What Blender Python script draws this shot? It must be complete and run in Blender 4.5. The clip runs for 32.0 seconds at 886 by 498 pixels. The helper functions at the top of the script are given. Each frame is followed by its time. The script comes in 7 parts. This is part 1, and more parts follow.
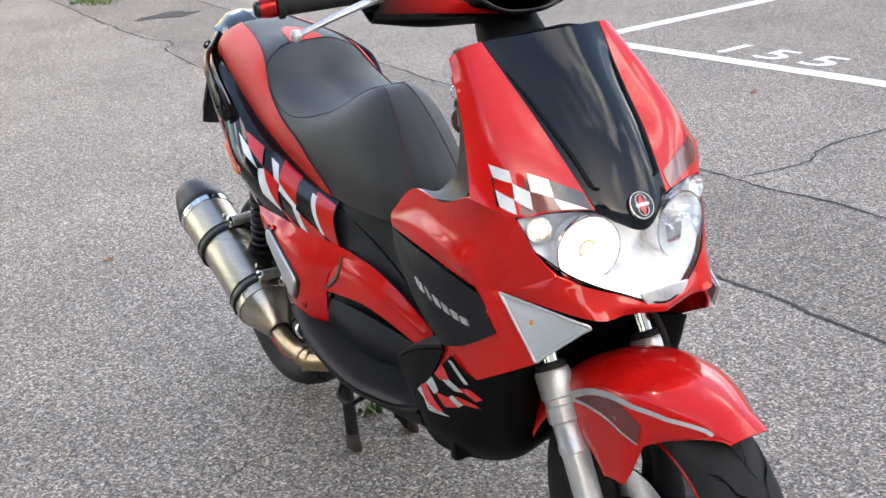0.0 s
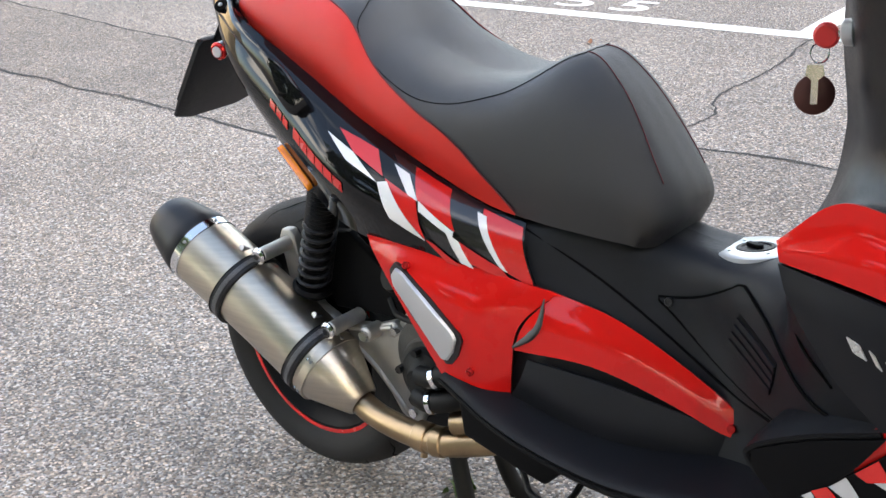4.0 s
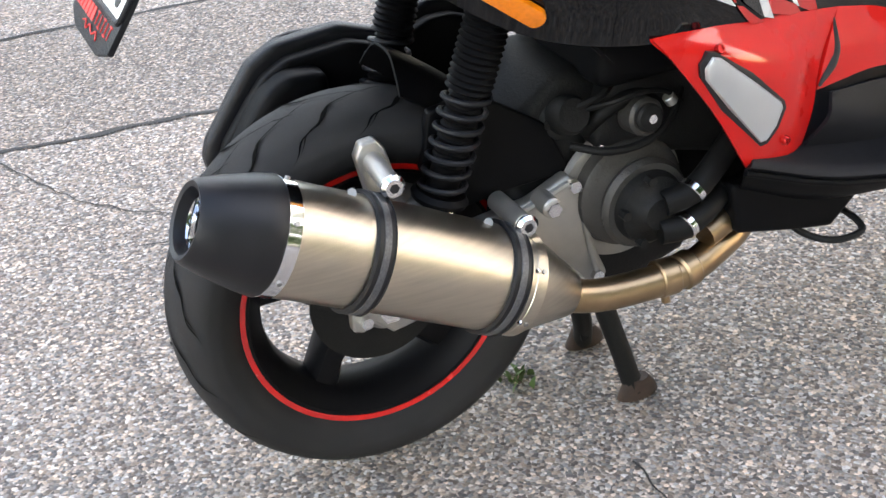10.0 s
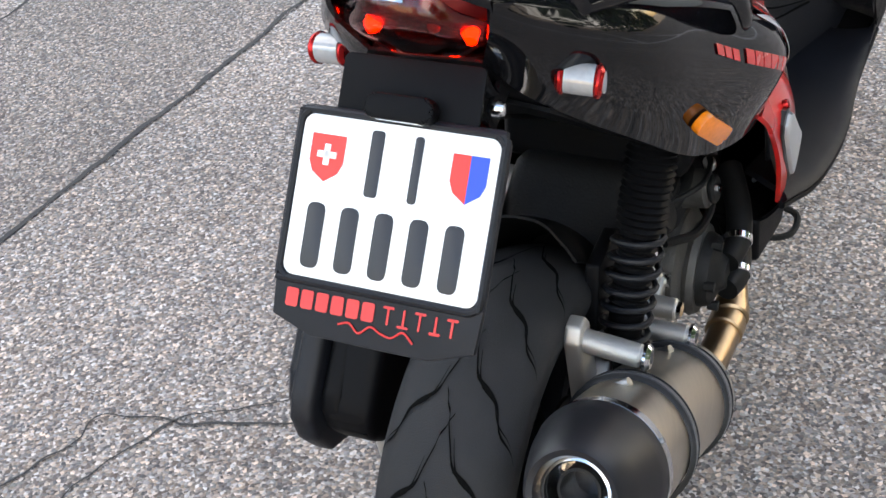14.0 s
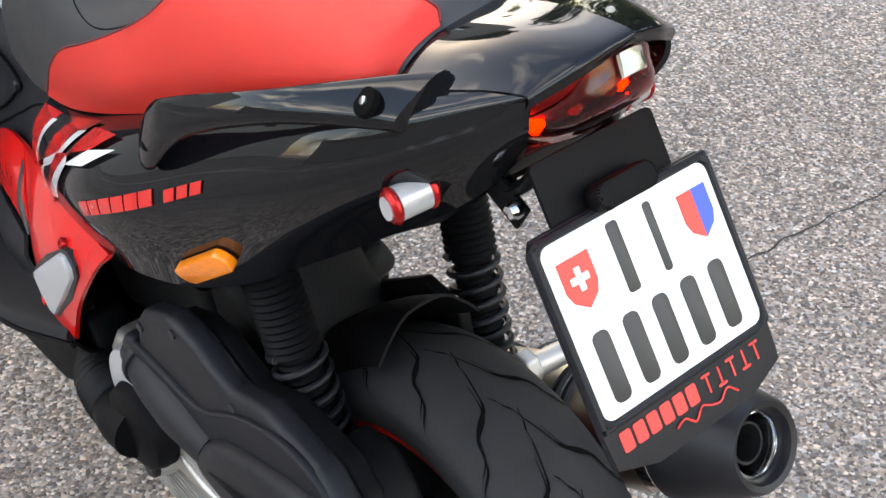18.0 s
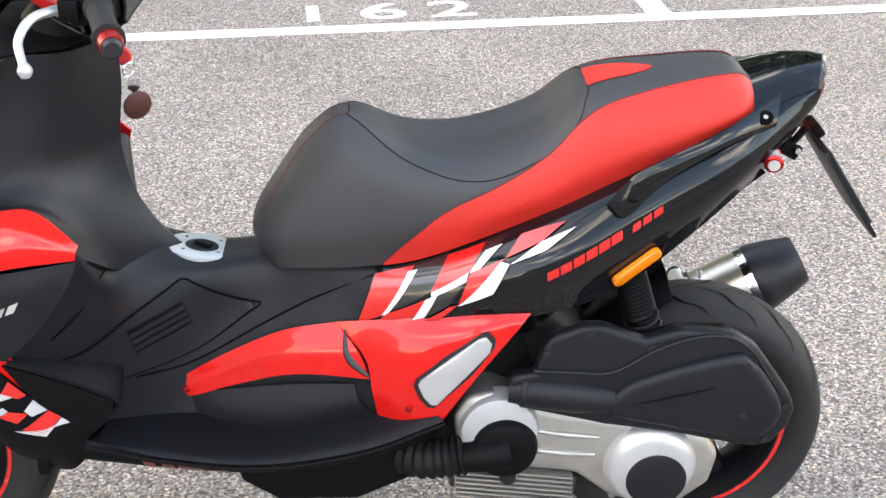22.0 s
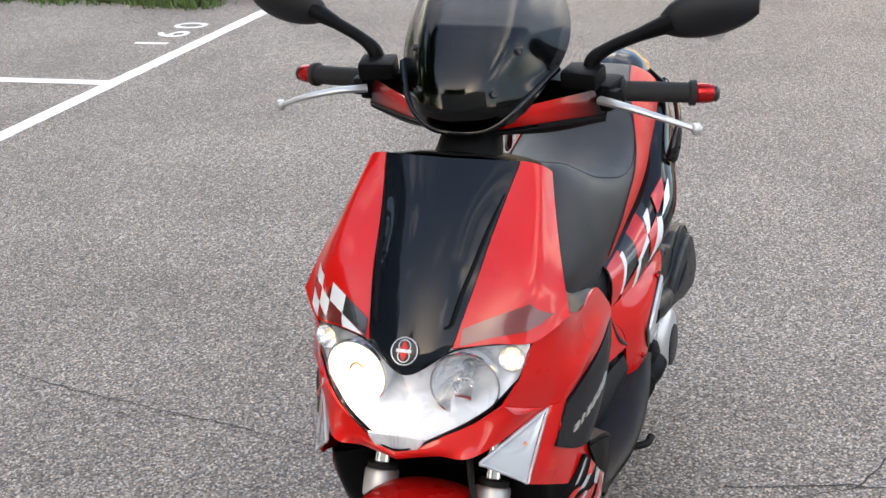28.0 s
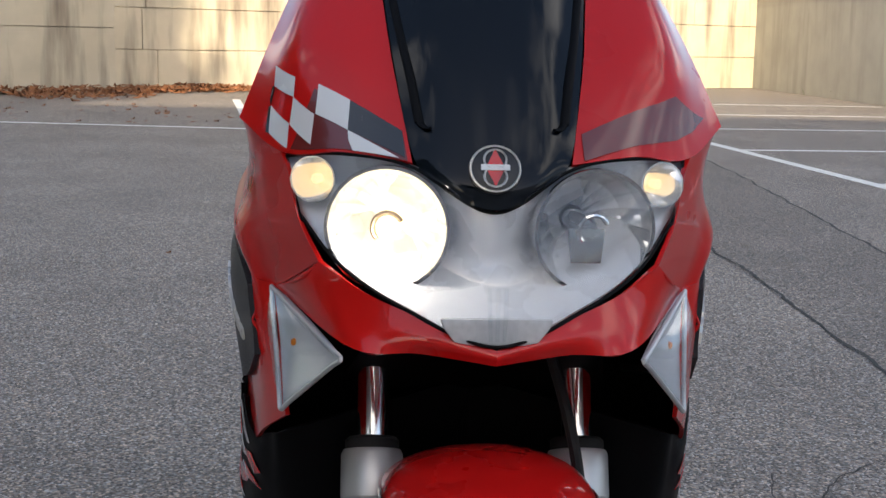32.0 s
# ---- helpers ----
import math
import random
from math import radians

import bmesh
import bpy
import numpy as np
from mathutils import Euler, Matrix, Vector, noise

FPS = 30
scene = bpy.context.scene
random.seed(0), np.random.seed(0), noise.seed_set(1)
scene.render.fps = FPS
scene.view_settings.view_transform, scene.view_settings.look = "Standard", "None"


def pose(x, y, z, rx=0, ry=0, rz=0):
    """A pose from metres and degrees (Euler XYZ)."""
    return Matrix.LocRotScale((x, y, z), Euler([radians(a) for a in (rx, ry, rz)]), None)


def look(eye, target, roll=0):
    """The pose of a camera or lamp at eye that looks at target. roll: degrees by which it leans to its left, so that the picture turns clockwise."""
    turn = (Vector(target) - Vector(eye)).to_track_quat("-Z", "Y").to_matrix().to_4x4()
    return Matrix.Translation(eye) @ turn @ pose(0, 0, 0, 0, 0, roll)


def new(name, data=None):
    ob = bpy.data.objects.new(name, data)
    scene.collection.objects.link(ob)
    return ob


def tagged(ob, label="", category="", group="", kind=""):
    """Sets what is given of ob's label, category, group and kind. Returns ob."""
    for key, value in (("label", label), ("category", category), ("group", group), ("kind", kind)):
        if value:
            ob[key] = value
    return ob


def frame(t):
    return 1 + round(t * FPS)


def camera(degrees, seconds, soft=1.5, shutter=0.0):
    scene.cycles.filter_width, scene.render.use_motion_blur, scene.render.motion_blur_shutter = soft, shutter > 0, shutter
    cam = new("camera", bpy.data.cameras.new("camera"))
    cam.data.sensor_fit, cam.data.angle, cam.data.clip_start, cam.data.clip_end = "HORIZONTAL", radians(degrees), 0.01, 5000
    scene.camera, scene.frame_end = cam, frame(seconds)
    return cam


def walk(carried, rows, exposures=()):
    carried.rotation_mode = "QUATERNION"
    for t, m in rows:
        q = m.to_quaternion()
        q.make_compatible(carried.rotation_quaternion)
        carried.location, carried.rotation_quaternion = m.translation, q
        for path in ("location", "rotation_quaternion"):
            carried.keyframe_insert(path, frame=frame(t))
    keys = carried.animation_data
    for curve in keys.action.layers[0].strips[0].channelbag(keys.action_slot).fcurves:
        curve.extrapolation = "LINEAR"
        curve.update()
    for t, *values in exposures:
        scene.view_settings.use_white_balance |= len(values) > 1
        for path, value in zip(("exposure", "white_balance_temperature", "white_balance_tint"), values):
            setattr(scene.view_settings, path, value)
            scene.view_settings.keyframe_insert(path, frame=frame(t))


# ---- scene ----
cam = camera(38.0, 32.0)
PATH = [
    (0, (2.7716, -1.1675, 1.3711), (1.1364, -0.2231, 0.7122), -4.18),
    (0.5, (2.6031, -1.1457, 1.3257), (0.9834, -0.1741, 0.6681), -3.86),
    (1, (2.4256, -1.2117, 1.3172), (0.8610, -0.1599, 0.6496), -1.86),
    (1.5, (2.2786, -1.2324, 1.2977), (0.7586, -0.1258, 0.6157), -1.37),
    (2, (2.1456, -1.2133, 1.3060), (0.6575, -0.0905, 0.5815), -3.01),
    (2.5, (2.0058, -1.2577, 1.3172), (0.5810, -0.0713, 0.5672), -3.23),
    (3, (1.8707, -1.2940, 1.2975), (0.4920, -0.0533, 0.5493), -3.01),
    (3.5, (1.7240, -1.3648, 1.2847), (0.4153, -0.0514, 0.5349), -2.88),
    (4, (1.5740, -1.4239, 1.2698), (0.3371, -0.0439, 0.5177), -3.04),
    (4.5, (1.4016, -1.4623, 1.2535), (0.2576, -0.0068, 0.4968), -3.75),
    (6.5, (0.8268, -1.7603, 1.3196), (0.1834, -0.0362, 0.5363), -5.21),
    (7, (0.6480, -1.7687, 1.3097), (0.1650, 0.0009, 0.5126), -5.57),
    (7.5, (0.4183, -1.8073, 1.3038), (0.1661, 0.0050, 0.4962), -4.82),
    (8, (0.2437, -1.7835, 1.2722), (0.1785, 0.0414, 0.4563), -4.88),
    (8.5, (0.0583, -1.6821, 1.2202), (0.1965, 0.1065, 0.3362), -4.81),
    (9, (-0.1224, -1.5577, 1.1803), (0.2100, 0.1660, 0.2221), -4.56),
    (9.5, (-0.3026, -1.4526, 1.1266), (0.2239, 0.2229, 0.1699), -4.09),
    (10, (-0.4177, -1.3235, 1.0968), (0.2563, 0.2803, 0.1102), -3.95),
    (10.5, (-0.5197, -1.1845, 1.0741), (0.3054, 0.3236, 0.0519), -3.81),
    (11, (-0.6160, -1.1063, 1.0480), (0.3420, 0.3244, 0.0304), -4.59),
    (11.5, (-0.7381, -0.9552, 1.0515), (0.3837, 0.3100, -0.0165), -2.98),
    (12, (-0.8120, -0.8408, 1.0551), (0.4141, 0.3170, -0.0202), -3.86),
    (12.5, (-0.8380, -0.7180, 1.0906), (0.4515, 0.3454, -0.0077), -5.31),
    (13, (-0.8609, -0.5844, 1.1524), (0.4901, 0.3667, 0.0254), -5.65),
    (13.5, (-0.9105, -0.5053, 1.2161), (0.5068, 0.3537, 0.0966), -5.73),
    (14, (-0.9451, -0.4340, 1.2821), (0.5340, 0.3257, 0.1707), -5.61),
    (14.5, (-0.9229, -0.3774, 1.3234), (0.5942, 0.3109, 0.2168), -6.18),
    (16.5, (-0.8602, 0.1956, 1.3397), (0.7350, -0.0593, 0.1605), -2.20),
    (17, (-0.8000, 0.3271, 1.3476), (0.7141, -0.1895, 0.1473), -1.83),
    (17.5, (-0.7494, 0.4901, 1.3419), (0.6400, -0.3273, 0.1582), -2.42),
    (18, (-0.6460, 0.5906, 1.3214), (0.5815, -0.4503, 0.1340), -1.22),
    (18.5, (-0.5140, 0.6995, 1.3309), (0.5485, -0.5169, 0.1513), -0.93),
    (19, (-0.3854, 0.8817, 1.3684), (0.5058, -0.4965, 0.2256), -1.14),
    (19.5, (-0.3118, 1.0592, 1.3990), (0.5162, -0.4057, 0.3182), -2.39),
    (20, (-0.1962, 1.1607, 1.4355), (0.5529, -0.3616, 0.3765), -3.16),
    (20.5, (-0.0190, 1.4400, 1.4958), (0.4527, -0.2274, 0.4971), -0.56),
    (21, (0.0905, 1.6200, 1.5177), (0.4038, -0.0793, 0.5106), -1.66),
    (21.5, (0.3208, 1.7879, 1.5561), (0.4079, 0.0365, 0.5944), -0.43),
    (22, (0.5313, 1.9044, 1.5716), (0.4546, 0.1223, 0.6671), -0.07),
    (22.5, (0.7905, 1.9778, 1.5612), (0.5272, 0.1843, 0.7161), -0.15),
    (23, (1.0587, 1.9924, 1.5657), (0.6072, 0.2181, 0.7606), -0.33),
    (23.5, (1.3064, 1.9603, 1.5738), (0.6697, 0.2356, 0.7865), -0.14),
    (24, (1.5749, 1.9095, 1.5780), (0.7342, 0.2770, 0.7853), -0.37),
    (24.5, (1.8188, 1.8344, 1.5694), (0.8058, 0.2888, 0.8046), -0.10),
    (25, (2.0854, 1.7600, 1.5982), (0.9133, 0.3203, 0.8542), 0.22),
    (25.5, (2.3017, 1.6769, 1.5837), (1.0129, 0.3259, 0.8669), 0.01),
    (26, (2.4426, 1.5198, 1.5736), (1.0683, 0.2510, 0.8654), -0.82),
    (26.5, (2.5712, 1.3153, 1.5796), (1.0967, 0.1631, 0.8737), -1.58),
    (28.5, (3.0213, 0.4437, 1.5976), (1.1974, -0.0143, 0.9168), -1.30),
    (29, (3.0356, 0.2421, 1.5425), (1.1626, -0.0279, 0.8954), -0.47),
    (29.5, (2.9263, 0.1222, 1.5056), (1.0398, -0.0038, 0.8536), -0.22),
    (30, (2.7673, -0.0384, 1.4804), (0.8806, -0.0053, 0.8175), 2.01),
    (30.5, (2.6927, -0.1243, 1.3828), (0.7930, -0.0032, 0.7692), 2.35),
    (31, (2.5639, -0.1202, 1.1903), (0.6416, 0.0226, 0.6569), 2.63),
    (31.5, (2.4790, -0.1085, 1.0419), (0.5312, 0.0220, 0.6070), 2.11),
    (32, (2.3959, -0.1053, 0.8914), (0.4270, 0.0145, 0.5616), 1.33),
]
EXPOSURE = [(t, stops, kelvin, 11.0) for t, stops, kelvin in (
    (0.0, 2.05, 7000.0), (2.0, 2.1, 7100.0), (4.5, 2.35, 7200.0), (7.0, 2.4, 7200.0), (9.0, 2.65, 7200.0), (13.0, 2.5, 7000.0), (14.0, 2.25, 7000.0), (17.2, 2.12, 7300.0), (18.8, 2.7, 7350.0),
    (20.0, 2.75, 7400.0), (22.0, 2.65, 7400.0), (26.0, 2.1, 7250.0), (29.0, 1.8, 7200.0), (30.5, 1.7, 7000.0), (32.0, 0.75, 6500.0))]
walk(cam, [(t, look(eye, target, roll)) for t, eye, target, roll in PATH], EXPOSURE)

# ---- light ----
world = bpy.data.worlds.new("sky")
scene.world = world
world.use_nodes = True
wn, wl = world.node_tree.nodes, world.node_tree.links
wn.clear()
w_out, w_bg, w_sky = wn.new("ShaderNodeOutputWorld"), wn.new("ShaderNodeBackground"), wn.new("ShaderNodeTexSky")
w_sky.sky_type = "NISHITA"
w_sky.sun_disc = False
SUN_EL, SUN_AZ = 20.0, -2.0      # elevation; turn from +x towards +y
w_sky.sun_elevation = radians(SUN_EL)
w_sky.sun_rotation = radians(90 - SUN_AZ)
w_sky.air_density, w_sky.dust_density, w_sky.ozone_density = 1.0, 2.5, 1.0
w_co, w_noise, w_ramp, w_mix = wn.new("ShaderNodeTexCoord"), wn.new("ShaderNodeTexNoise"), wn.new("ShaderNodeValToRGB"), wn.new("ShaderNodeMix")
w_map = wn.new("ShaderNodeMapping")
w_map.inputs["Scale"].default_value = (1.0, 1.0, 2.2)
w_noise.inputs["Scale"].default_value, w_noise.inputs["Detail"].default_value = 2.6, 7.0
w_ramp.color_ramp.elements[0].position, w_ramp.color_ramp.elements[1].position = 0.52, 0.64
w_mix.data_type = "RGBA"
w_mix.inputs["B"].default_value = (9.0, 8.8, 8.6, 1)
wl.new(w_co.outputs["Generated"], w_map.inputs["Vector"])
wl.new(w_map.outputs["Vector"], w_noise.inputs["Vector"])
wl.new(w_noise.outputs["Fac"], w_ramp.inputs["Fac"])
w_sep, w_low, w_mul = wn.new("ShaderNodeSeparateXYZ"), wn.new("ShaderNodeMapRange"), wn.new("ShaderNodeMath")
w_low.inputs["From Min"].default_value, w_low.inputs["From Max"].default_value = 0.70, 0.92
w_low.inputs["To Min"].default_value, w_low.inputs["To Max"].default_value = 1.0, 0.0
w_mul.operation = "MULTIPLY"
wl.new(w_co.outputs["Generated"], w_sep.inputs["Vector"])
wl.new(w_sep.outputs["Z"], w_low.inputs["Value"])
wl.new(w_ramp.outputs["Color"], w_mul.inputs[0])
wl.new(w_low.outputs["Result"], w_mul.inputs[1])
wl.new(w_mul.outputs["Value"], w_mix.inputs["Factor"])
wl.new(w_sky.outputs["Color"], w_mix.inputs["A"])
wl.new(w_mix.outputs["Result"], w_bg.inputs["Color"])
w_bg.inputs["Strength"].default_value = 0.20
wl.new(w_bg.outputs["Background"], w_out.inputs["Surface"])

sun = new("sun", bpy.data.lights.new("sun", "SUN"))
sun.data.energy, sun.data.angle, sun.data.color = 5.0, radians(0.5), (1.0, 0.85, 0.62)
sun_dir = Vector((math.cos(radians(SUN_EL)) * math.cos(radians(SUN_AZ)), math.cos(radians(SUN_EL)) * math.sin(radians(SUN_AZ)), math.sin(radians(SUN_EL))))
sun.matrix_world = look(sun_dir * 40, (0, 0, 0))

# ---- materials ----
def mat(name, color, rough=0.5, metal=0.0, coat=0.0, spread=0.06, scale=30.0, bump=0.0, bump_scale=400.0, rough_spread=0.08, spec=0.5, stretch=(1, 1, 1)):
    """Principled material whose colour and gloss vary softly at one scale, with a fine relief at another."""
    m = bpy.data.materials.new(name)
    m.use_nodes = True
    n, l = m.node_tree.nodes, m.node_tree.links
    p = n["Principled BSDF"]
    co, mp, big, mix, rr = n.new("ShaderNodeTexCoord"), n.new("ShaderNodeMapping"), n.new("ShaderNodeTexNoise"), n.new("ShaderNodeMix"), n.new("ShaderNodeMapRange")
    mp.inputs["Scale"].default_value = stretch
    l.new(co.outputs["Object"], mp.inputs["Vector"])
    l.new(mp.outputs["Vector"], big.inputs["Vector"])
    big.inputs["Scale"].default_value, big.inputs["Detail"].default_value = scale, 4.0
    mix.data_type = "RGBA"
    c = Vector(color)
    mix.inputs["A"].default_value = (*[max(0, v * (1 - spread * 2)) for v in c], 1)
    mix.inputs["B"].default_value = (*[min(1, v * (1 + spread * 2)) for v in c], 1)
    l.new(big.outputs["Fac"], mix.inputs["Factor"])
    l.new(mix.outputs["Result"], p.inputs["Base Color"])
    rr.inputs["To Min"].default_value, rr.inputs["To Max"].default_value = max(0.0, rough - rough_spread), min(1.0, rough + rough_spread)
    l.new(big.outputs["Fac"], rr.inputs["Value"])
    l.new(rr.outputs["Result"], p.inputs["Roughness"])
    p.inputs["Metallic"].default_value = metal
    p.inputs["Coat Weight"].default_value = coat
    p.inputs["Coat Roughness"].default_value = 0.04
    p.inputs["Specular IOR Level"].default_value = spec
    if bump:
        fine, b = n.new("ShaderNodeTexNoise"), n.new("ShaderNodeBump")
        fine.inputs["Scale"].default_value, fine.inputs["Detail"].default_value = bump_scale, 3.0
        l.new(mp.outputs["Vector"], fine.inputs["Vector"])
        b.inputs["Strength"].default_value, b.inputs["Distance"].default_value = bump, 0.002
        l.new(fine.outputs["Fac"], b.inputs["Height"])
        l.new(b.outputs["Normal"], p.inputs["Normal"])
    return m


def glass(name, color, rough=0.02, ior=1.45):
    m = bpy.data.materials.new(name)
    m.use_nodes = True
    p = m.node_tree.nodes["Principled BSDF"]
    p.inputs["Base Color"].default_value = (*color, 1)
    p.inputs["Transmission Weight"].default_value = 1.0
    p.inputs["Roughness"].default_value = rough
    p.inputs["IOR"].default_value = ior
    return m


def glow(name, color, strength, base=(0.8, 0.8, 0.8)):
    m = bpy.data.materials.new(name)
    m.use_nodes = True
    p = m.node_tree.nodes["Principled BSDF"]
    p.inputs["Base Color"].default_value = (*base, 1)
    p.inputs["Emission Color"].default_value = (*color, 1)
    p.inputs["Emission Strength"].default_value = strength
    return m


RED = mat("red_paint", (0.56, 0.008, 0.007), 0.28, coat=0.7, spread=0.03, scale=8, rough_spread=0.03, spec=0.1)
BLACK_GLOSS = mat("gloss_black_paint", (0.005, 0.005, 0.006), 0.4, coat=0.75, spread=0.05, scale=8, rough_spread=0.03, spec=0.0)
HOOD_BLACK = mat("satin_black_paint", (0.006, 0.008, 0.012), 0.4, coat=0.45, spread=0.05, scale=8, rough_spread=0.03, spec=0.0)
PLASTIC = mat("grained_black_plastic", (0.0080, 0.0086, 0.0112), 0.40, spread=0.14, scale=25, bump=0.25, bump_scale=1500, spec=0.25)
PLASTIC_DARK = mat("dark_plastic", (0.0032, 0.0032, 0.0038), 0.52, spread=0.12, scale=25, bump=0.15, bump_scale=900, spec=0.09)
FOOT_BLACK = mat("worn_footboard_plastic", (0.0055, 0.0058, 0.0075), 0.42, spread=0.25, scale=16, bump=0.35, bump_scale=1200, spec=0.16)
HOSE = mat("hose_rubber", (0.006, 0.006, 0.006), 0.55, spread=0.2, scale=30, spec=0.18)
RUBBER = mat("tyre_rubber", (0.018, 0.018, 0.019), 0.7, spread=0.18, scale=22, bump=0.3, bump_scale=700, spec=0.25)
# near-black that stands for the shade inside grooves, joints and bolt wells
GROOVE = mat("tyre_groove_rubber", (0.003, 0.003, 0.003), 0.9, spread=0.1, spec=0.05)
SEAT_BLACK = mat("seat_vinyl_black", (0.0125, 0.0130, 0.0150), 0.50, spread=0.1, scale=18, bump=0.35, bump_scale=1300, spec=0.62)
SEAT_RED = mat("seat_vinyl_red", (0.52, 0.022, 0.015), 0.42, spread=0.06, scale=18, bump=0.35, bump_scale=1300, spec=0.3)
THREAD = mat("red_thread", (0.11, 0.012, 0.015), 0.7)
SILVER = mat("silver_paint", (0.52, 0.53, 0.54), 0.36, metal=0.55, spread=0.05, scale=20)
ALU = mat("cast_aluminium", (0.44, 0.43, 0.405), 0.45, metal=0.85, spread=0.10, scale=35, bump=0.25, bump_scale=600)
CHROME = mat("chrome", (0.75, 0.75, 0.76), 0.12, metal=1.0, spread=0.03, scale=20)
TITAN = mat("brushed_steel", (0.50, 0.45, 0.375), 0.32, metal=1.0, spread=0.10, scale=14, bump=0.12, bump_scale=120, stretch=(1, 1, 14), rough_spread=0.07)
BRONZE = mat("heat_tinted_pipe", (0.34, 0.245, 0.15), 0.34, metal=1.0, spread=0.28, scale=14, rough_spread=0.1)
CARBON = mat("black_end_cap", (0.010, 0.010, 0.012), 0.42, spec=0.3, spread=0.15, scale=40, bump=0.1, bump_scale=900)
WEAVE = mat("woven_strap", (0.07, 0.07, 0.075), 0.35, spread=0.45, scale=420, spec=0.5)
ENGINE = mat("engine_grey", (0.065, 0.062, 0.058), 0.55, metal=0.5, spread=0.25, scale=26, bump=0.4, bump_scale=300)
ENGINE_BLACK = mat("engine_black", (0.007, 0.007, 0.007), 0.6, spread=0.3, scale=26, bump=0.3, bump_scale=300, spec=0.25)
DECAL_WHITE = mat("white_decal", (0.70, 0.70, 0.70), 0.25, coat=0.8, spread=0.02)
DECAL_GREY = mat("silver_decal", (0.42, 0.42, 0.43), 0.28, coat=0.8, spread=0.03)
DECAL_RED = mat("red_decal", (0.54, 0.010, 0.008), 0.25, coat=0.8, spread=0.02)
DECAL_BLACK = mat("black_decal", (0.012, 0.011, 0.011), 0.25, coat=0.8, spread=0.02)
DECAL_DARKRED = mat("shaded_red_decal", (0.14, 0.014, 0.014), 0.25, coat=0.8, spread=0.05)
AMBER = mat("amber_reflector", (0.85, 0.22, 0.005), 0.2, coat=0.5, spread=0.1, scale=200)
RED_ANOD = mat("red_anodised", (0.45, 0.015, 0.015), 0.25, metal=0.7, spread=0.05)
PLATE_WHITE = mat("plate_white", (0.78, 0.78, 0.76), 0.35, spread=0.02)
INK_BLACK = mat("plate_black", (0.010, 0.010, 0.012), 0.4)
SHIELD_RED = mat("shield_red", (0.68, 0.03, 0.02), 0.4, spread=0.02)
SHIELD_BLUE = mat("shield_blue", (0.01, 0.06, 0.50), 0.4, spread=0.02)
LETTER = mat("metal_lettering", (0.62, 0.62, 0.60), 0.3, metal=0.6)
def thin_sheet(name, tint, rough):
    """A thin clear or tinted sheet: seen through, with gloss that grows towards a grazing view."""
    m = bpy.data.materials.new(name)
    m.use_nodes = True
    n, l = m.node_tree.nodes, m.node_tree.links
    n.clear()
    out, mix, see, gloss, edge, power, span = (n.new("ShaderNode" + q) for q in ("OutputMaterial", "MixShader", "BsdfTransparent", "BsdfGlossy", "LayerWeight", "Math", "MapRange"))
    see.inputs["Color"].default_value = (*tint, 1)
    gloss.inputs["Roughness"].default_value = rough
    edge.inputs["Blend"].default_value = 0.5
    power.operation = "POWER"
    power.inputs[1].default_value = 4.0
    span.inputs["To Min"].default_value, span.inputs["To Max"].default_value = 0.035, 0.75
    l.new(edge.outputs["Facing"], power.inputs[0])
    l.new(power.outputs["Value"], span.inputs["Value"])
    l.new(span.outputs["Result"], mix.inputs["Fac"])
    l.new(see.outputs["BSDF"], mix.inputs[1])
    l.new(gloss.outputs["BSDF"], mix.inputs[2])
    l.new(mix.outputs["Shader"], out.inputs["Surface"])
    return m, see


# the screen is printed black at its foot and runs out into grey smoke
SMOKE, k_see = thin_sheet("smoked_screen", (0.3, 0.3, 0.3), 0.08)
k_n, k_l = SMOKE.node_tree.nodes, SMOKE.node_tree.links
k_co, k_sep, k_ramp, k_tint = k_n.new("ShaderNodeTexCoord"), k_n.new("ShaderNodeSeparateXYZ"), k_n.new("ShaderNodeMapRange"), k_n.new("ShaderNodeMix")
k_tint.data_type = "RGBA"
k_tint.inputs["A"].default_value, k_tint.inputs["B"].default_value = (0.06, 0.065, 0.075, 1), (0.52, 0.54, 0.57, 1)
k_ramp.inputs["From Min"].default_value, k_ramp.inputs["From Max"].default_value = 1.10, 1.24
k_l.new(k_co.outputs["Object"], k_sep.inputs["Vector"])
k_l.new(k_sep.outputs["Z"], k_ramp.inputs["Value"])
k_l.new(k_ramp.outputs["Result"], k_tint.inputs["Factor"])
k_l.new(k_tint.outputs["Result"], k_see.inputs["Color"])
# red paint that runs out into black towards the bar ends
RED_FADE = mat("red_paint_fading_to_black", (0.56, 0.008, 0.007), 0.28, coat=0.7, spread=0.03, scale=8, rough_spread=0.03, spec=0.1)
k_n, k_l = RED_FADE.node_tree.nodes, RED_FADE.node_tree.links
k_co, k_sep, k_abs, k_ramp, k_tint = k_n.new("ShaderNodeTexCoord"), k_n.new("ShaderNodeSeparateXYZ"), k_n.new("ShaderNodeMath"), k_n.new("ShaderNodeMapRange"), k_n.new("ShaderNodeMix")
k_abs.operation = "ABSOLUTE"
k_ramp.inputs["From Min"].default_value, k_ramp.inputs["From Max"].default_value = 0.115, 0.200
k_tint.data_type = "RGBA"
k_tint.inputs["A"].default_value, k_tint.inputs["B"].default_value = (0.56, 0.008, 0.007, 1), (0.008, 0.006, 0.006, 1)
k_l.new(k_co.outputs["Object"], k_sep.inputs["Vector"])
k_l.new(k_sep.outputs["Y"], k_abs.inputs[0])
k_l.new(k_abs.outputs["Value"], k_ramp.inputs["Value"])
k_l.new(k_ramp.outputs["Result"], k_tint.inputs["Factor"])
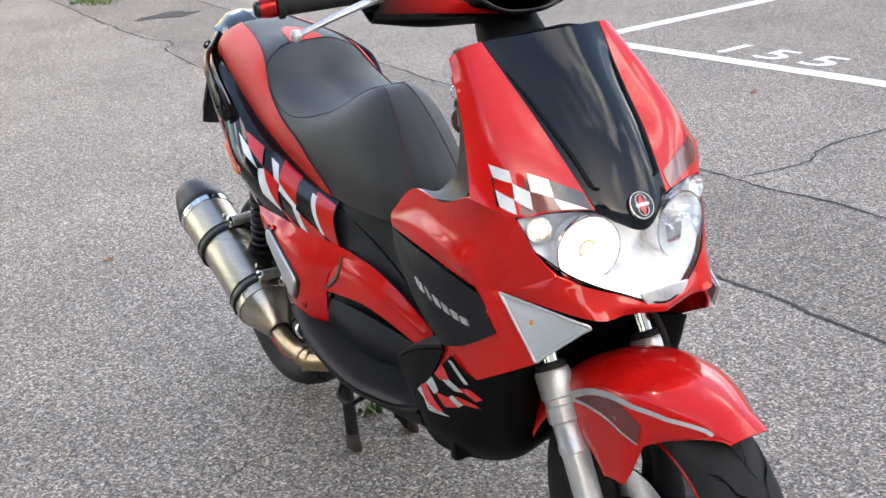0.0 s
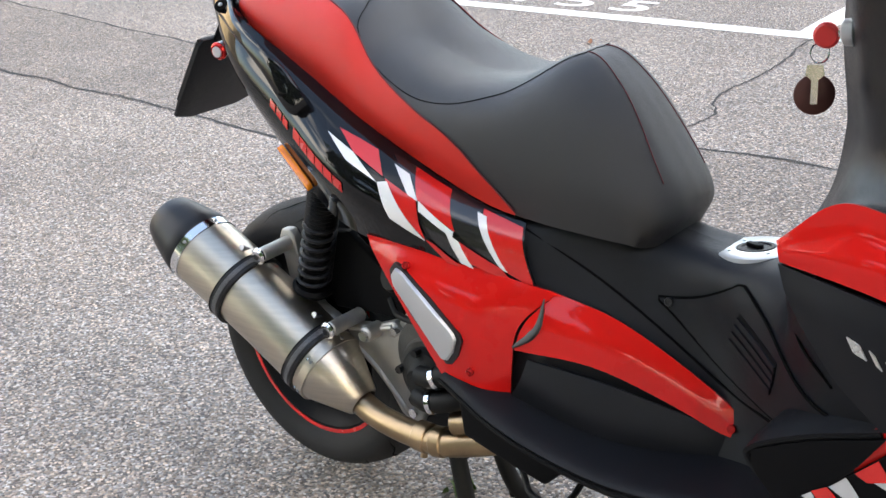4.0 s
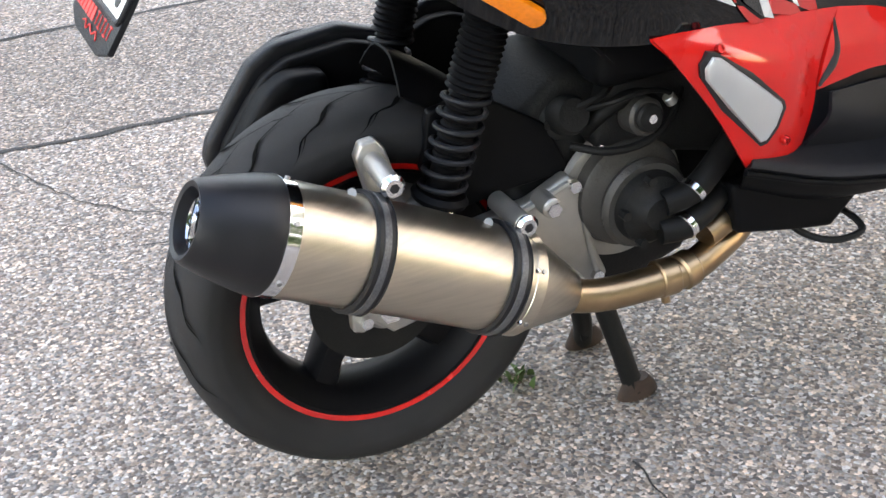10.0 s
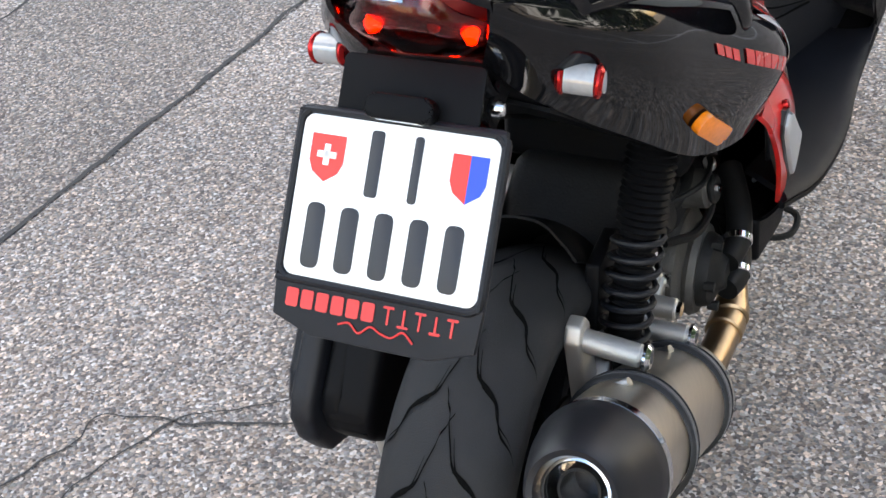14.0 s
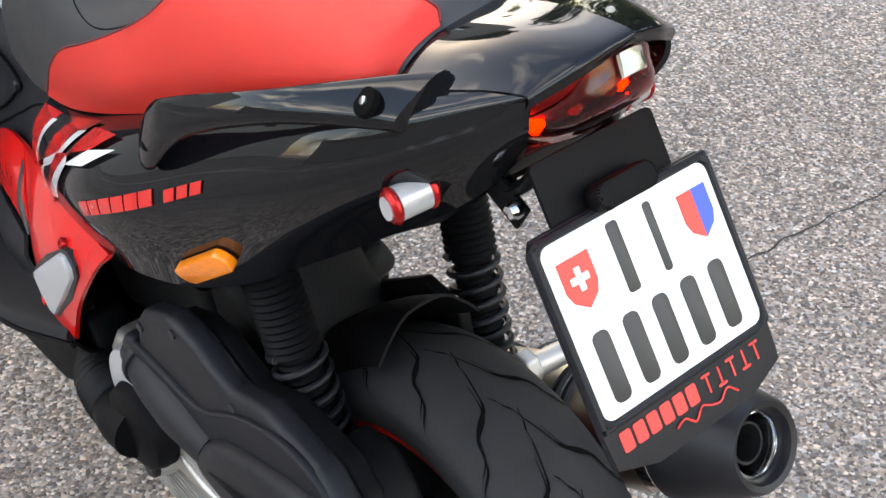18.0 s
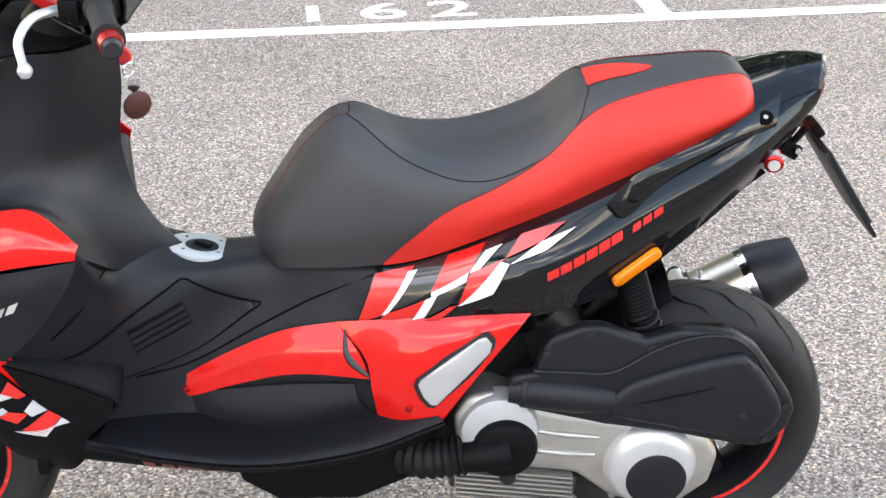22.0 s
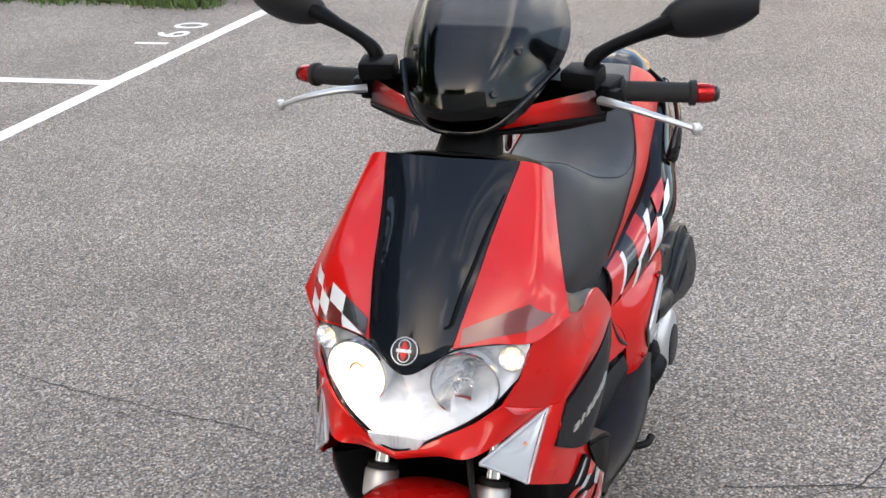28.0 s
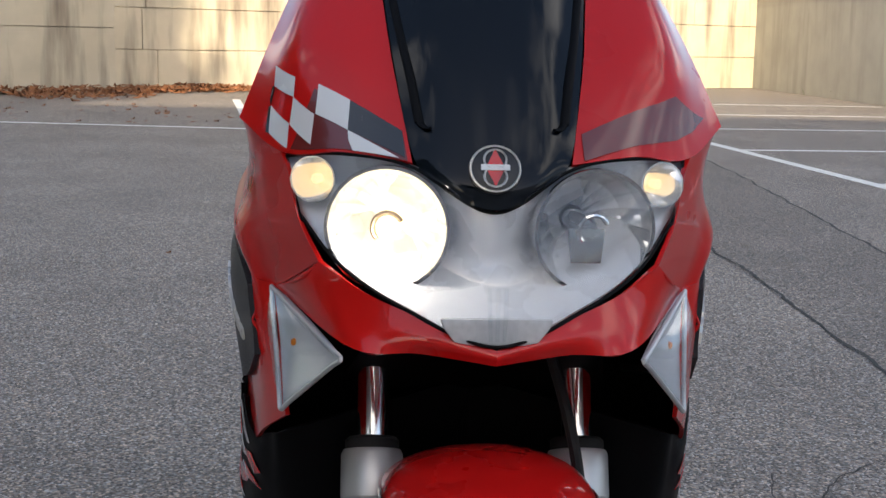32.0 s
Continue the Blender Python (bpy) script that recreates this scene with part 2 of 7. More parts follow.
k_l.new(k_tint.outputs["Result"], k_n["Principled BSDF"].inputs["Base Color"])
CLEAR, _ = thin_sheet("clear_lens", (0.96, 0.97, 0.98), 0.03)
RED_GLASS = glass("red_lens", (0.45, 0.04, 0.03), 0.05)
REFLECTOR = mat("lamp_reflector", (0.90, 0.91, 0.92), 0.12, metal=0.75, spread=0.02)
MILKY = mat("ribbed_lamp_reflector", (0.84, 0.85, 0.87), 0.22, metal=0.55, spread=0.04, scale=60, bump=0.25, bump_scale=180)
LAMP_ON = glow("lamp_lit", (1.0, 0.78, 0.40), 1.3)
SPILL_BEAD = glow("spill_bead_lit", (1.0, 0.91, 0.76), 130.0)
LAMP_SIDE = glow("side_lamp_lit", (1.0, 0.62, 0.22), 0.8)
TAIL_ON = glow("tail_lamp_lit", (1.0, 0.06, 0.02), 9.0, (0.5, 0.05, 0.03))
WHEEL_BLACK = mat("wheel_black", (0.005, 0.005, 0.006), 0.45, spread=0.1, scale=20, spec=0.12)
STEEL = mat("dull_steel", (0.30, 0.30, 0.30), 0.38, metal=0.9, spread=0.15, scale=60)
RUSTY = mat("rusted_black_steel", (0.035, 0.020, 0.014), 0.7, spread=0.42, scale=60, bump=0.4, bump_scale=300)
BROWN_LEATHER = mat("brown_leather", (0.06, 0.014, 0.010), 0.55, spread=0.15)

# ---- building helpers ----
def mesh_from(bm, name, material, smooth=True):
    me = bpy.data.meshes.new(name)
    bm.normal_update()
    bm.to_mesh(me)
    bm.free()
    me.materials.append(material)
    for f in me.polygons:
        f.use_smooth = smooth
    return me


SLIM_X = [-0.20, -0.05, 0.0, 0.1, 0.5, 0.76, 0.9, 1.05, 1.2, 1.25]
SLIM_Y = [0.006, 0.013, 0.018, 0.021, 0.020, 0.016, 0.012, 0.007, 0.002, 0.0]
STIFF = ("wheel", "fork", "mudguard", "headlamp", "front_indicator", "handlebar", "mirror", "number_plate", "windscreen", "key_ring", "wall", "kerb", "building")


def slim(me):
    """Draws the bodywork in towards the middle line: most round the engine and seat, none at the nose."""
    for v in me.vertices:
        x, y, z = v.co
        s = float(np.interp(x, SLIM_X, SLIM_Y)) * min(1.0, max(0.0, (1.0 - z) / 0.08)) * min(1.0, abs(y) / 0.06)
        v.co.y = y - math.copysign(s, y)


def part(name, bm, material, parent, label="", smooth=True, angle=40):
    me = mesh_from(bm, name, material, smooth)
    if not any(w in o.name for w in STIFF for o in (parent, parent.parent or parent)) and name != "windscreen":
        slim(me)
    if smooth:
        me.set_sharp_from_angle(angle=radians(angle))
    ob = new(name, me)
    ob.parent = parent
    if label:
        ob["label"] = label
    return ob


def thing(name, label, category, group="", kind=""):
    return tagged(new(name), label, category, group, kind)


def catmull(ps, n):
    """n points along a smooth curve through ps."""
    ps = [Vector(p) for p in ps]
    out = []
    for k in range(n):
        t = k / (n - 1) * (len(ps) - 1)
        i = min(int(t), len(ps) - 2)
        f = t - i
        a, b, c, d = ps[max(i - 1, 0)], ps[i], ps[i + 1], ps[min(i + 2, len(ps) - 1)]
        if i == 0:
            a = b * 2 - c
        if i + 2 > len(ps) - 1:
            d = c * 2 - b
        out.append(0.5 * ((2 * b) + (c - a) * f + (2 * a - 5 * b + 4 * c - d) * f * f + (3 * b - a - 3 * c + d) * f ** 3))
    return out


class Surf:
    """A smooth sheet through a small net of points: rows run along v, places in a row along u."""

    def __init__(self, rows, side=1):
        self.rows = [[Vector((p[0], p[1] * side, p[2])) for p in r] for r in rows]
        self.side = side
        self.out = 1.0
        mid = self.at(0.5, 0.5) - Vector((0.60, 0.0, 0.50))
        if self.normal(0.5, 0.5).dot(mid) < 0:
            self.out = -1.0

    def at(self, u, v):
        col = []
        n = len(self.rows)
        for r in self.rows:
            col.append(self.along(r, u))
        return self.along(col, v)

    @staticmethod
    def along(ps, t):
        n = len(ps) - 1
        if n == 0:
            return ps[0]
        t *= n
        i = min(max(int(math.floor(t)), 0), n - 1)
        f = t - i
        b, c = ps[i], ps[i + 1]
        a = ps[i - 1] if i > 0 else b * 2 - c
        d = ps[i + 2] if i + 2 <= n else c * 2 - b
        return 0.5 * ((2 * b) + (c - a) * f + (2 * a - 5 * b + 4 * c - d) * f * f + (3 * b - a - 3 * c + d) * f ** 3)

    def normal(self, u, v, e=0.01):
        du = self.at(u + e, v) - self.at(u - e, v)
        dv = self.at(u, v + e) - self.at(u, v - e)
        n = dv.cross(du) * self.out
        return n.normalized() if n.length > 1e-9 else Vector((0, 0, 1))

    def sheet(self, nu=24, nv=24, thick=0.003, u0=0, u1=1, v0=0, v1=1, lift=0.0):
        bm = bmesh.new()
        us = [u0 + (u1 - u0) * i / nu for i in range(nu + 1)]
        vs = [v0 + (v1 - v0) * j / nv for j in range(nv + 1)]
        top = [[self.at(u, v) + self.normal(u, v) * lift for u in us] for v in vs]
        low = [[self.at(u, v) + self.normal(u, v) * (lift - thick) for u in us] for v in vs]
        return slab(bm, top, low)

    def decal(self, corners, lift=0.0012, n=6, thick=0.0006):
        """A thin sticker whose four corners are given in u, v."""
        bm = bmesh.new()
        (a, b, c, d) = [Vector(q).to_2d() for q in corners]
        top, low = [], []
        for j in range(n + 1):
            top.append([])
            low.append([])
            for i in range(n + 1):
                s, t = i / n, j / n
                q = (a * (1 - s) + b * s) * (1 - t) + (d * (1 - s) + c * s) * t
                p, nm = self.at(q.x, q.y), self.normal(q.x, q.y)
                top[-1].append(p + nm * lift)
                low[-1].append(p + nm * (lift - thick))
        return slab(bm, top, low)


def slab(bm, top, low):
    """A closed sheet between two nets of equal size."""
    nv, nu = len(top), len(top[0])
    a = [[bm.verts.new(p) for p in r] for r in top]
    b = [[bm.verts.new(p) for p in r] for r in low]
    rim = [(0, i) for i in range(nu)] + [(j, nu - 1) for j in range(1, nv)] + [(nv - 1, i) for i in range(nu - 2, -1, -1)] + [(j, 0) for j in range(nv - 2, 0, -1)]
    for j in range(nv - 1):
        for i in range(nu - 1):
            bm.faces.new((a[j][i], a[j][i + 1], a[j + 1][i + 1], a[j + 1][i]))
            bm.faces.new((b[j][i], b[j + 1][i], b[j + 1][i + 1], b[j][i + 1]))
    for (j0, i0), (j1, i1) in zip(rim, rim[1:] + rim[:1]):
        bm.faces.new((a[j0][i0], b[j0][i0], b[j1][i1], a[j1][i1]))
    bmesh.ops.remove_doubles(bm, verts=bm.verts[:], dist=1e-5)
    bmesh.ops.recalc_face_normals(bm, faces=bm.faces[:])
    return bm


def net(bm, rows, thick=0.0):
    vs = [[bm.verts.new(p) for p in r] for r in rows]
    for j in range(len(rows) - 1):
        for i in range(len(rows[0]) - 1):
            q = [vs[j][i], vs[j][i + 1], vs[j + 1][i + 1], vs[j + 1][i]]
            if len({tuple(round(c, 6) for c in v.co) for v in q}) > 2:
                try:
                    bm.faces.new(q)
                except ValueError:
                    pass
    bmesh.ops.remove_doubles(bm, verts=bm.verts[:], dist=1e-5)
    if thick:
        bmesh.ops.recalc_face_normals(bm, faces=bm.faces[:])
        bmesh.ops.solidify(bm, geom=bm.faces[:], thickness=thick)
    bmesh.ops.recalc_face_normals(bm, faces=bm.faces[:])
    return bm


def skin(sections, n_around=None, cap=True, close=True, bm=None):
    """Closed body through rings of equal length."""
    bm = bm or bmesh.new()
    rings = [[bm.verts.new(p) for p in s] for s in sections]
    m = len(rings[0])
    for a, b in zip(rings, rings[1:]):
        for i in range(m if close else m - 1):
            bm.faces.new((a[i], a[(i + 1) % m], b[(i + 1) % m], b[i]))
    if cap and close:
        bm.faces.new(rings[0][::-1])
        bm.faces.new(rings[-1])
    bmesh.ops.recalc_face_normals(bm, faces=bm.faces[:])
    return bm


def tube(points, radius, seg=12, n=None, bm=None, flat=1.0, up=(0, 0, 1)):
    """A round rod along a smooth line; radius may be a list of values along it."""
    pts = catmull(points, n or max(2, 8 * (len(points) - 1))) if len(points) > 2 else [Vector(p) for p in points]
    if len(points) == 2 and n:
        pts = [pts[0].lerp(pts[1], i / (n - 1)) for i in range(n)]
    rs = radius if isinstance(radius, (list, tuple)) else [radius]
    rings = []
    side = None
    for k, p in enumerate(pts):
        d = (pts[min(k + 1, len(pts) - 1)] - pts[max(k - 1, 0)]).normalized()
        if side is None:
            side = d.cross(Vector(up))
            if side.length < 1e-3:
                side = d.cross(Vector((1, 0, 0)))
        side = (side - d * side.dot(d)).normalized()
        top = side.cross(d)
        t = k / max(1, len(pts) - 1) * (len(rs) - 1)
        i = min(int(t), max(len(rs) - 2, 0))
        r = rs[i] + (rs[min(i + 1, len(rs) - 1)] - rs[i]) * (t - i)
        rings.append([p + side * r * math.cos(2 * math.pi * s / seg) + top * r * flat * math.sin(2 * math.pi * s / seg) for s in range(seg)])
    return skin(rings, bm=bm)


def lathe(profile, m=None, seg=48, bm=None, closed=False):
    """Turns (radius, height) pairs round the z axis of m."""
    bm = bm or bmesh.new()
    m = m or Matrix()
    rings = []
    for r, h in profile:
        rings.append([bm.verts.new(m @ Vector((max(r, 1e-5) * math.cos(2 * math.pi * s / seg), max(r, 1e-5) * math.sin(2 * math.pi * s / seg), h))) for s in range(seg)])
    pairs = list(zip(rings, rings[1:] + ([rings[0]] if closed else [])))
    if not closed:
        pairs = pairs[: len(rings) - 1]
    for a, b in pairs:
        for s in range(seg):
            bm.faces.new((a[s], a[(s + 1) % seg], b[(s + 1) % seg], b[s]))
    bmesh.ops.remove_doubles(bm, verts=bm.verts[:], dist=2e-5)
    bmesh.ops.recalc_face_normals(bm, faces=bm.faces[:])
    return bm


def prism(outline, depth, m=None, bevel=0.0, seg=2, bm=None):
    """A plate: the outline in x, y of m, thick along its z, with rounded rims."""
    one = bmesh.new()
    m = m or Matrix()
    low = [one.verts.new((x, y, 0)) for x, y in outline]
    face = one.faces.new(low)
    up = bmesh.ops.extrude_face_region(one, geom=[face])
    bmesh.ops.translate(one, verts=[g for g in up["geom"] if isinstance(g, bmesh.types.BMVert)], vec=(0, 0, depth))
    bmesh.ops.recalc_face_normals(one, faces=one.faces[:])
    if bevel:
        bmesh.ops.bevel(one, geom=one.edges[:], offset=bevel, segments=seg, affect="EDGES", profile=0.6)
    bmesh.ops.transform(one, matrix=m, verts=one.verts[:])
    if bm is None:
        return one
    me = bpy.data.meshes.new("tmp")
    one.to_mesh(me)
    one.free()
    bm.from_mesh(me)
    bpy.data.meshes.remove(me)
    return bm


def block(size, m=None, bevel=0.003, bm=None):
    x, y, z = (v / 2 for v in size)
    return prism([(-x, -y), (x, -y), (x, y), (-x, y)], 2 * z, (m or Matrix()) @ pose(0, 0, -z), bevel, 2, bm)


def axis_to(a, b):
    """A pose at a whose z axis looks at b."""
    d = Vector(b) - Vector(a)
    return Matrix.Translation(a) @ d.to_track_quat("Z", "Y").to_matrix().to_4x4()


def rod(a, b, r, seg=16, bevel=0.0, bm=None):
    h = (Vector(b) - Vector(a)).length
    bv = min(bevel, r * 0.45)
    prof = [(0, 0), (r - bv, 0), (r, bv), (r, h - bv), (r - bv, h), (0, h)]
    return lathe(prof, axis_to(a, b), seg, bm)


def screw(name, at, normal, r, parent, material, label=""):
    n = Vector(normal).normalized()
    m = Matrix.Translation(at) @ n.to_track_quat("Z", "Y").to_matrix().to_4x4()
    bm = lathe([(0, 0.0015), (r * 0.45, 0.0015), (r * 0.5, 0.003), (r * 0.85, 0.003), (r, 0.0015), (r, -0.004)], m, 14)
    return part(name, bm, material, parent, label)

# ---- ground and walls ----
def asphalt(name, dark=1.0):
    m = bpy.data.materials.new(name)
    m.use_nodes = True
    n, l = m.node_tree.nodes, m.node_tree.links
    p = n["Principled BSDF"]
    co = n.new("ShaderNodeTexCoord")
    grain, grain2, blot, fine = n.new("ShaderNodeTexVoronoi"), n.new("ShaderNodeTexVoronoi"), n.new("ShaderNodeTexNoise"), n.new("ShaderNodeTexNoise")
    grain.inputs["Scale"].default_value = 185.0
    grain2.inputs["Scale"].default_value = 330.0
    blot.inputs["Scale"].default_value, blot.inputs["Detail"].default_value = 1.3, 6.0
    fine.inputs["Scale"].default_value, fine.inputs["Detail"].default_value = 60.0, 4.0
    for t in (grain, grain2, blot, fine):
        l.new(co.outputs["Object"], t.inputs["Vector"])
    sep = n.new("ShaderNodeSeparateColor")
    l.new(grain.outputs["Color"], sep.inputs["Color"])
    ramp = n.new("ShaderNodeValToRGB")
    e = ramp.color_ramp.elements
    e[0].position, e[0].color = 0.0, (0.060 * dark, 0.054 * dark, 0.050 * dark, 1)
    e[1].position, e[1].color = 1.0, (0.565 * dark, 0.502 * dark, 0.440 * dark, 1)
    for pos, v, w in ((0.3, 0.125, 0.112), (0.62, 0.205, 0.181), (0.84, 0.30, 0.262)):
        q = e.new(pos)
        q.color = (v * dark * 1.11, v * dark * 1.005, w * dark * 1.01, 1)
    l.new(sep.outputs["Red"], ramp.inputs["Fac"])
    sep2 = n.new("ShaderNodeSeparateColor")
    l.new(grain2.outputs["Color"], sep2.inputs["Color"])
    mul = n.new("ShaderNodeMix")
    mul.data_type, mul.blend_type = "RGBA", "MULTIPLY"
    r2 = n.new("ShaderNodeMapRange")
    r2.inputs["To Min"].default_value, r2.inputs["To Max"].default_value = 0.78, 1.18
    l.new(sep2.outputs["Green"], r2.inputs["Value"])
    mul.inputs["Factor"].default_value = 1.0
    l.new(ramp.outputs["Color"], mul.inputs["A"])
    l.new(r2.outputs["Result"], mul.inputs["B"])
    mul2 = n.new("ShaderNodeMix")
    mul2.data_type, mul2.blend_type = "RGBA", "MULTIPLY"
    mul2.inputs["Factor"].default_value = 1.0
    r3 = n.new("ShaderNodeMapRange")
    r3.inputs["From Min"].default_value, r3.inputs["From Max"].default_value = 0.3, 0.7
    r3.inputs["To Min"].default_value, r3.inputs["To Max"].default_value = 0.84, 1.14
    l.new(blot.outputs["Fac"], r3.inputs["Value"])
    l.new(mul.outputs["Result"], mul2.inputs["A"])
    l.new(r3.outputs["Result"], mul2.inputs["B"])
    # single chips lean towards brown or blue-grey
    hue, mul3 = n.new("ShaderNodeMix"), n.new("ShaderNodeMix")
    hue.data_type = "RGBA"
    hue.inputs["A"].default_value, hue.inputs["B"].default_value = (1.16, 0.99, 0.86, 1), (0.91, 0.99, 1.09, 1)
    mul3.data_type, mul3.blend_type = "RGBA", "MULTIPLY"
    mul3.inputs["Factor"].default_value = 1.0
    l.new(sep.outputs["Blue"], hue.inputs["Factor"])
    l.new(mul2.outputs["Result"], mul3.inputs["A"])
    l.new(hue.outputs["Result"], mul3.inputs["B"])
    l.new(mul3.outputs["Result"], p.inputs["Base Color"])
    p.inputs["Roughness"].default_value = 0.85
    b = n.new("ShaderNodeBump")
    b.inputs["Strength"].default_value, b.inputs["Distance"].default_value = 0.5, 0.004
    l.new(grain.outputs["Distance"], b.inputs["Height"])
    b.invert = True
    l.new(b.outputs["Normal"], p.inputs["Normal"])
    return m


ASPHALT = asphalt("asphalt")
ASPHALT_PATCH = asphalt("asphalt_strip", 0.80)
TAR = mat("crack_filler", (0.022, 0.021, 0.020), 0.8, spread=0.3, scale=40, bump=0.6, bump_scale=200)
ROAD_PAINT = mat("road_paint", (0.72, 0.71, 0.68), 0.7, spread=0.18, scale=12, bump=0.8, bump_scale=160)
SLOPE = 0.083                          # the bays run slightly across the scooter's axis


def line_y(x, right):
    return (3.61 if right else -3.241) + SLOPE * x


def strip(a, b, width, z=0.003, wobble=0.006, step=0.08):
    """A painted stripe with slightly ragged edges."""
    a, b = Vector((*a, 0)), Vector((*b, 0))
    d = (b - a).normalized()
    s = Vector((-d.y, d.x, 0))
    n = max(2, int((b - a).length / step))
    bm = bmesh.new()
    rows = []
    for i in range(n + 1):
        p = a.lerp(b, i / n)
        w1 = width / 2 + wobble * noise.noise(p * 9.0)
        w2 = width / 2 + wobble * noise.noise(p * 9.0 + Vector((7, 3, 1)))
        rows.append([p + s * w1 + Vector((0, 0, z)), p - s * w2 + Vector((0, 0, z))])
    return net(bm, rows)


gbm = bmesh.new()
net(gbm, [[(x, y, 0) for x in (-400, -60, -20, -8, 0, 8, 20, 60, 400)] for y in (-400, -60, -20, -8, 0, 8, 20, 60, 400)])
ground = tagged(new("ground", mesh_from(gbm, "ground", ASPHALT, False)), "worn grey asphalt of a car park with light chippings", "asphalt", kind="structure")

for k, (a, b) in enumerate([((-20, line_y(-20, 1)), (12, line_y(12, 1))), ((-5.45, line_y(-5.45, 0)), (10, line_y(10, 0)))]):
    tagged(new("bay_line", mesh_from(strip(a, b, 0.105), "bay_line", ROAD_PAINT, False)), "worn white painted bay line on asphalt", "road marking", "bay lines", "structure")
for k in range(-2, 7):
    for right, x0 in ((True, -0.79), (False, -0.610)):
        x = x0 - 2.42 * k
        if not right and x < -4:
            continue
        y = line_y(x, right)
        s = 1 if right else -1
        a, b = Vector((x, y + s * 0.055)), Vector((x - SLOPE * s * 4.9, y + s * 4.9))
        tagged(new("bay_divider", mesh_from(strip(a, b, 0.105), "bay_divider", ROAD_PAINT, False)), "worn white painted divider between parking bays", "road marking", "bay dividers", "structure")
for a, b in (((-9.95, -6.0), (-9.37, -1.14)), ((-9.37, -1.14), (-14.3, -1.79)), ((-10.15, -8.0), (-9.95, -6.0))):
    tagged(new("bay_line", mesh_from(strip(a, b, 0.10), "bay_line", ROAD_PAINT, False)), "worn white painted bay line on asphalt", "road marking", "bay lines", "structure")


def floor_number(text, at, turn, size=0.235, wide=1.35):
    cu = bpy.data.curves.new("bay_number", "FONT")
    cu.body, cu.size, cu.align_x, cu.align_y = text, size * 1.38, "CENTER", "CENTER"
    cu.offset = 0.004
    cu.space_character = 1.35
    ob = bpy.data.objects.new("tmp", cu)
    me = bpy.data.meshes.new_from_object(ob)
    bpy.data.objects.remove(ob)
    me.materials.append(ROAD_PAINT)
    me.name = "bay_number"
    me.transform(Matrix.Diagonal((wide, 1, 1, 1)))
    o = new("bay_number", me)
    o.matrix_world = Matrix.Translation((*at, 0.003)) @ Matrix.Rotation(radians(turn), 4, "Z")
    return tagged(o, f"white bay number {text} painted on asphalt", "road marking", "bay numbers", "structure")


TURN = math.degrees(math.atan(SLOPE))
floor_number("155", (-2.03, 3.68), TURN)
floor_number("154", (0.14, 3.87), TURN)
floor_number("156", (-4.4, 3.48), TURN)
floor_number("161", (-1.83, -3.66), 180 + TURN)
floor_number("162", (0.557, -3.42), 180 + TURN)
floor_number("160", (-4.36, -3.9), 180 + TURN)

# the resurfaced strip between two long cracks
CRACK_1 = [(-12.3, 1.82), (-6.3, 1.52), (-5.36, 1.59), (-4.87, 1.43), (-2.81, 1.38), (-2.2, 1.38), (-0.5, 1.308), (0.278, 1.271), (0.92, 1.265), (3, 1.22), (10, 1.1)]
CRACK_2 = [(-12.2, 2.80), (-7.24, 2.45), (-5.82, 2.37), (-3.37, 2.16), (-2.38, 2.13), (-1.6, 2.10), (-0.7, 1.99), (0.236, 2.03), (3, 1.97), (10, 1.8)]
sbm = bmesh.new()
srows = []
for i in range(231):
    x = -12 + i * 0.0956
    lo = float(np.interp(x, [p[0] for p in CRACK_1], [p[1] for p in CRACK_1]))
    hi = float(np.interp(x, [p[0] for p in CRACK_2], [p[1] for p in CRACK_2]))
    srows.append([(x, lo, 0.0015), (x, hi, 0.0015)])
net(sbm, srows)
tagged(new("asphalt_strip", mesh_from(sbm, "asphalt_strip", ASPHALT_PATCH, False)), "darker resurfaced strip of asphalt between two cracks", "asphalt", kind="structure")


def crack(points, width, seed, name="crack"):
    rnd = random.Random(seed)
    pts = catmull([(*p, 0) for p in points], 26 * (len(points) - 1))
    rows = []
    for i, p in enumerate(pts):
        d = (pts[min(i + 1, len(pts) - 1)] - pts[max(i - 1, 0)]).normalized()
        s = Vector((-d.y, d.x, 0))
        p = p + s * 0.022 * noise.noise(p * 4.0 + Vector((seed, 0, 0))) + s * 0.009 * noise.noise(p * 23.0)
        w = width * (0.35 + 0.9 * abs(noise.noise(p * 7.0 + Vector((0, seed, 0)))) + 0.25 * rnd.random())
        rows.append([p + s * w + Vector((0, 0, 0.0025)), p - s * w + Vector((0, 0, 0.0025))])
    o = new(name, mesh_from(net(bmesh.new(), rows), name, TAR, False))
    return tagged(o, "jagged dark crack in the asphalt", "crack", "cracks", "structure")


crack(CRACK_1, 0.011, 3)
crack(CRACK_2, 0.011, 5)
for seed, width, line in ((8, 0.0028, [(0.225, -1.80), (0.287, -1.422), (0.346, -1.052), (0.371, -0.779), (0.42, -0.566), (0.41, -0.419)]),
                          (9, 0.0028, [(0.36, -0.396), (0.309, -0.284), (0.319, -0.188)]),
                          (10, 0.0030, [(0.279, 0.346), (0.192, 0.725), (0.09, 0.765), (-0.08, 0.871), (-0.193, 0.979), (-0.315, 1.257)]),
                          (12, 0.0028, [(-0.125, 0.754), (0.187, 0.644), (0.30, 0.514), (0.482, 0.484), (0.657, 0.619), (0.752, 0.744)]),
                          (13, 0.0060, [(-0.798, 3.848), (-0.667, 3.077), (-0.626, 2.572), (-0.536, 2.306), (-0.554, 2.01)])):
    crack(line, width, seed)

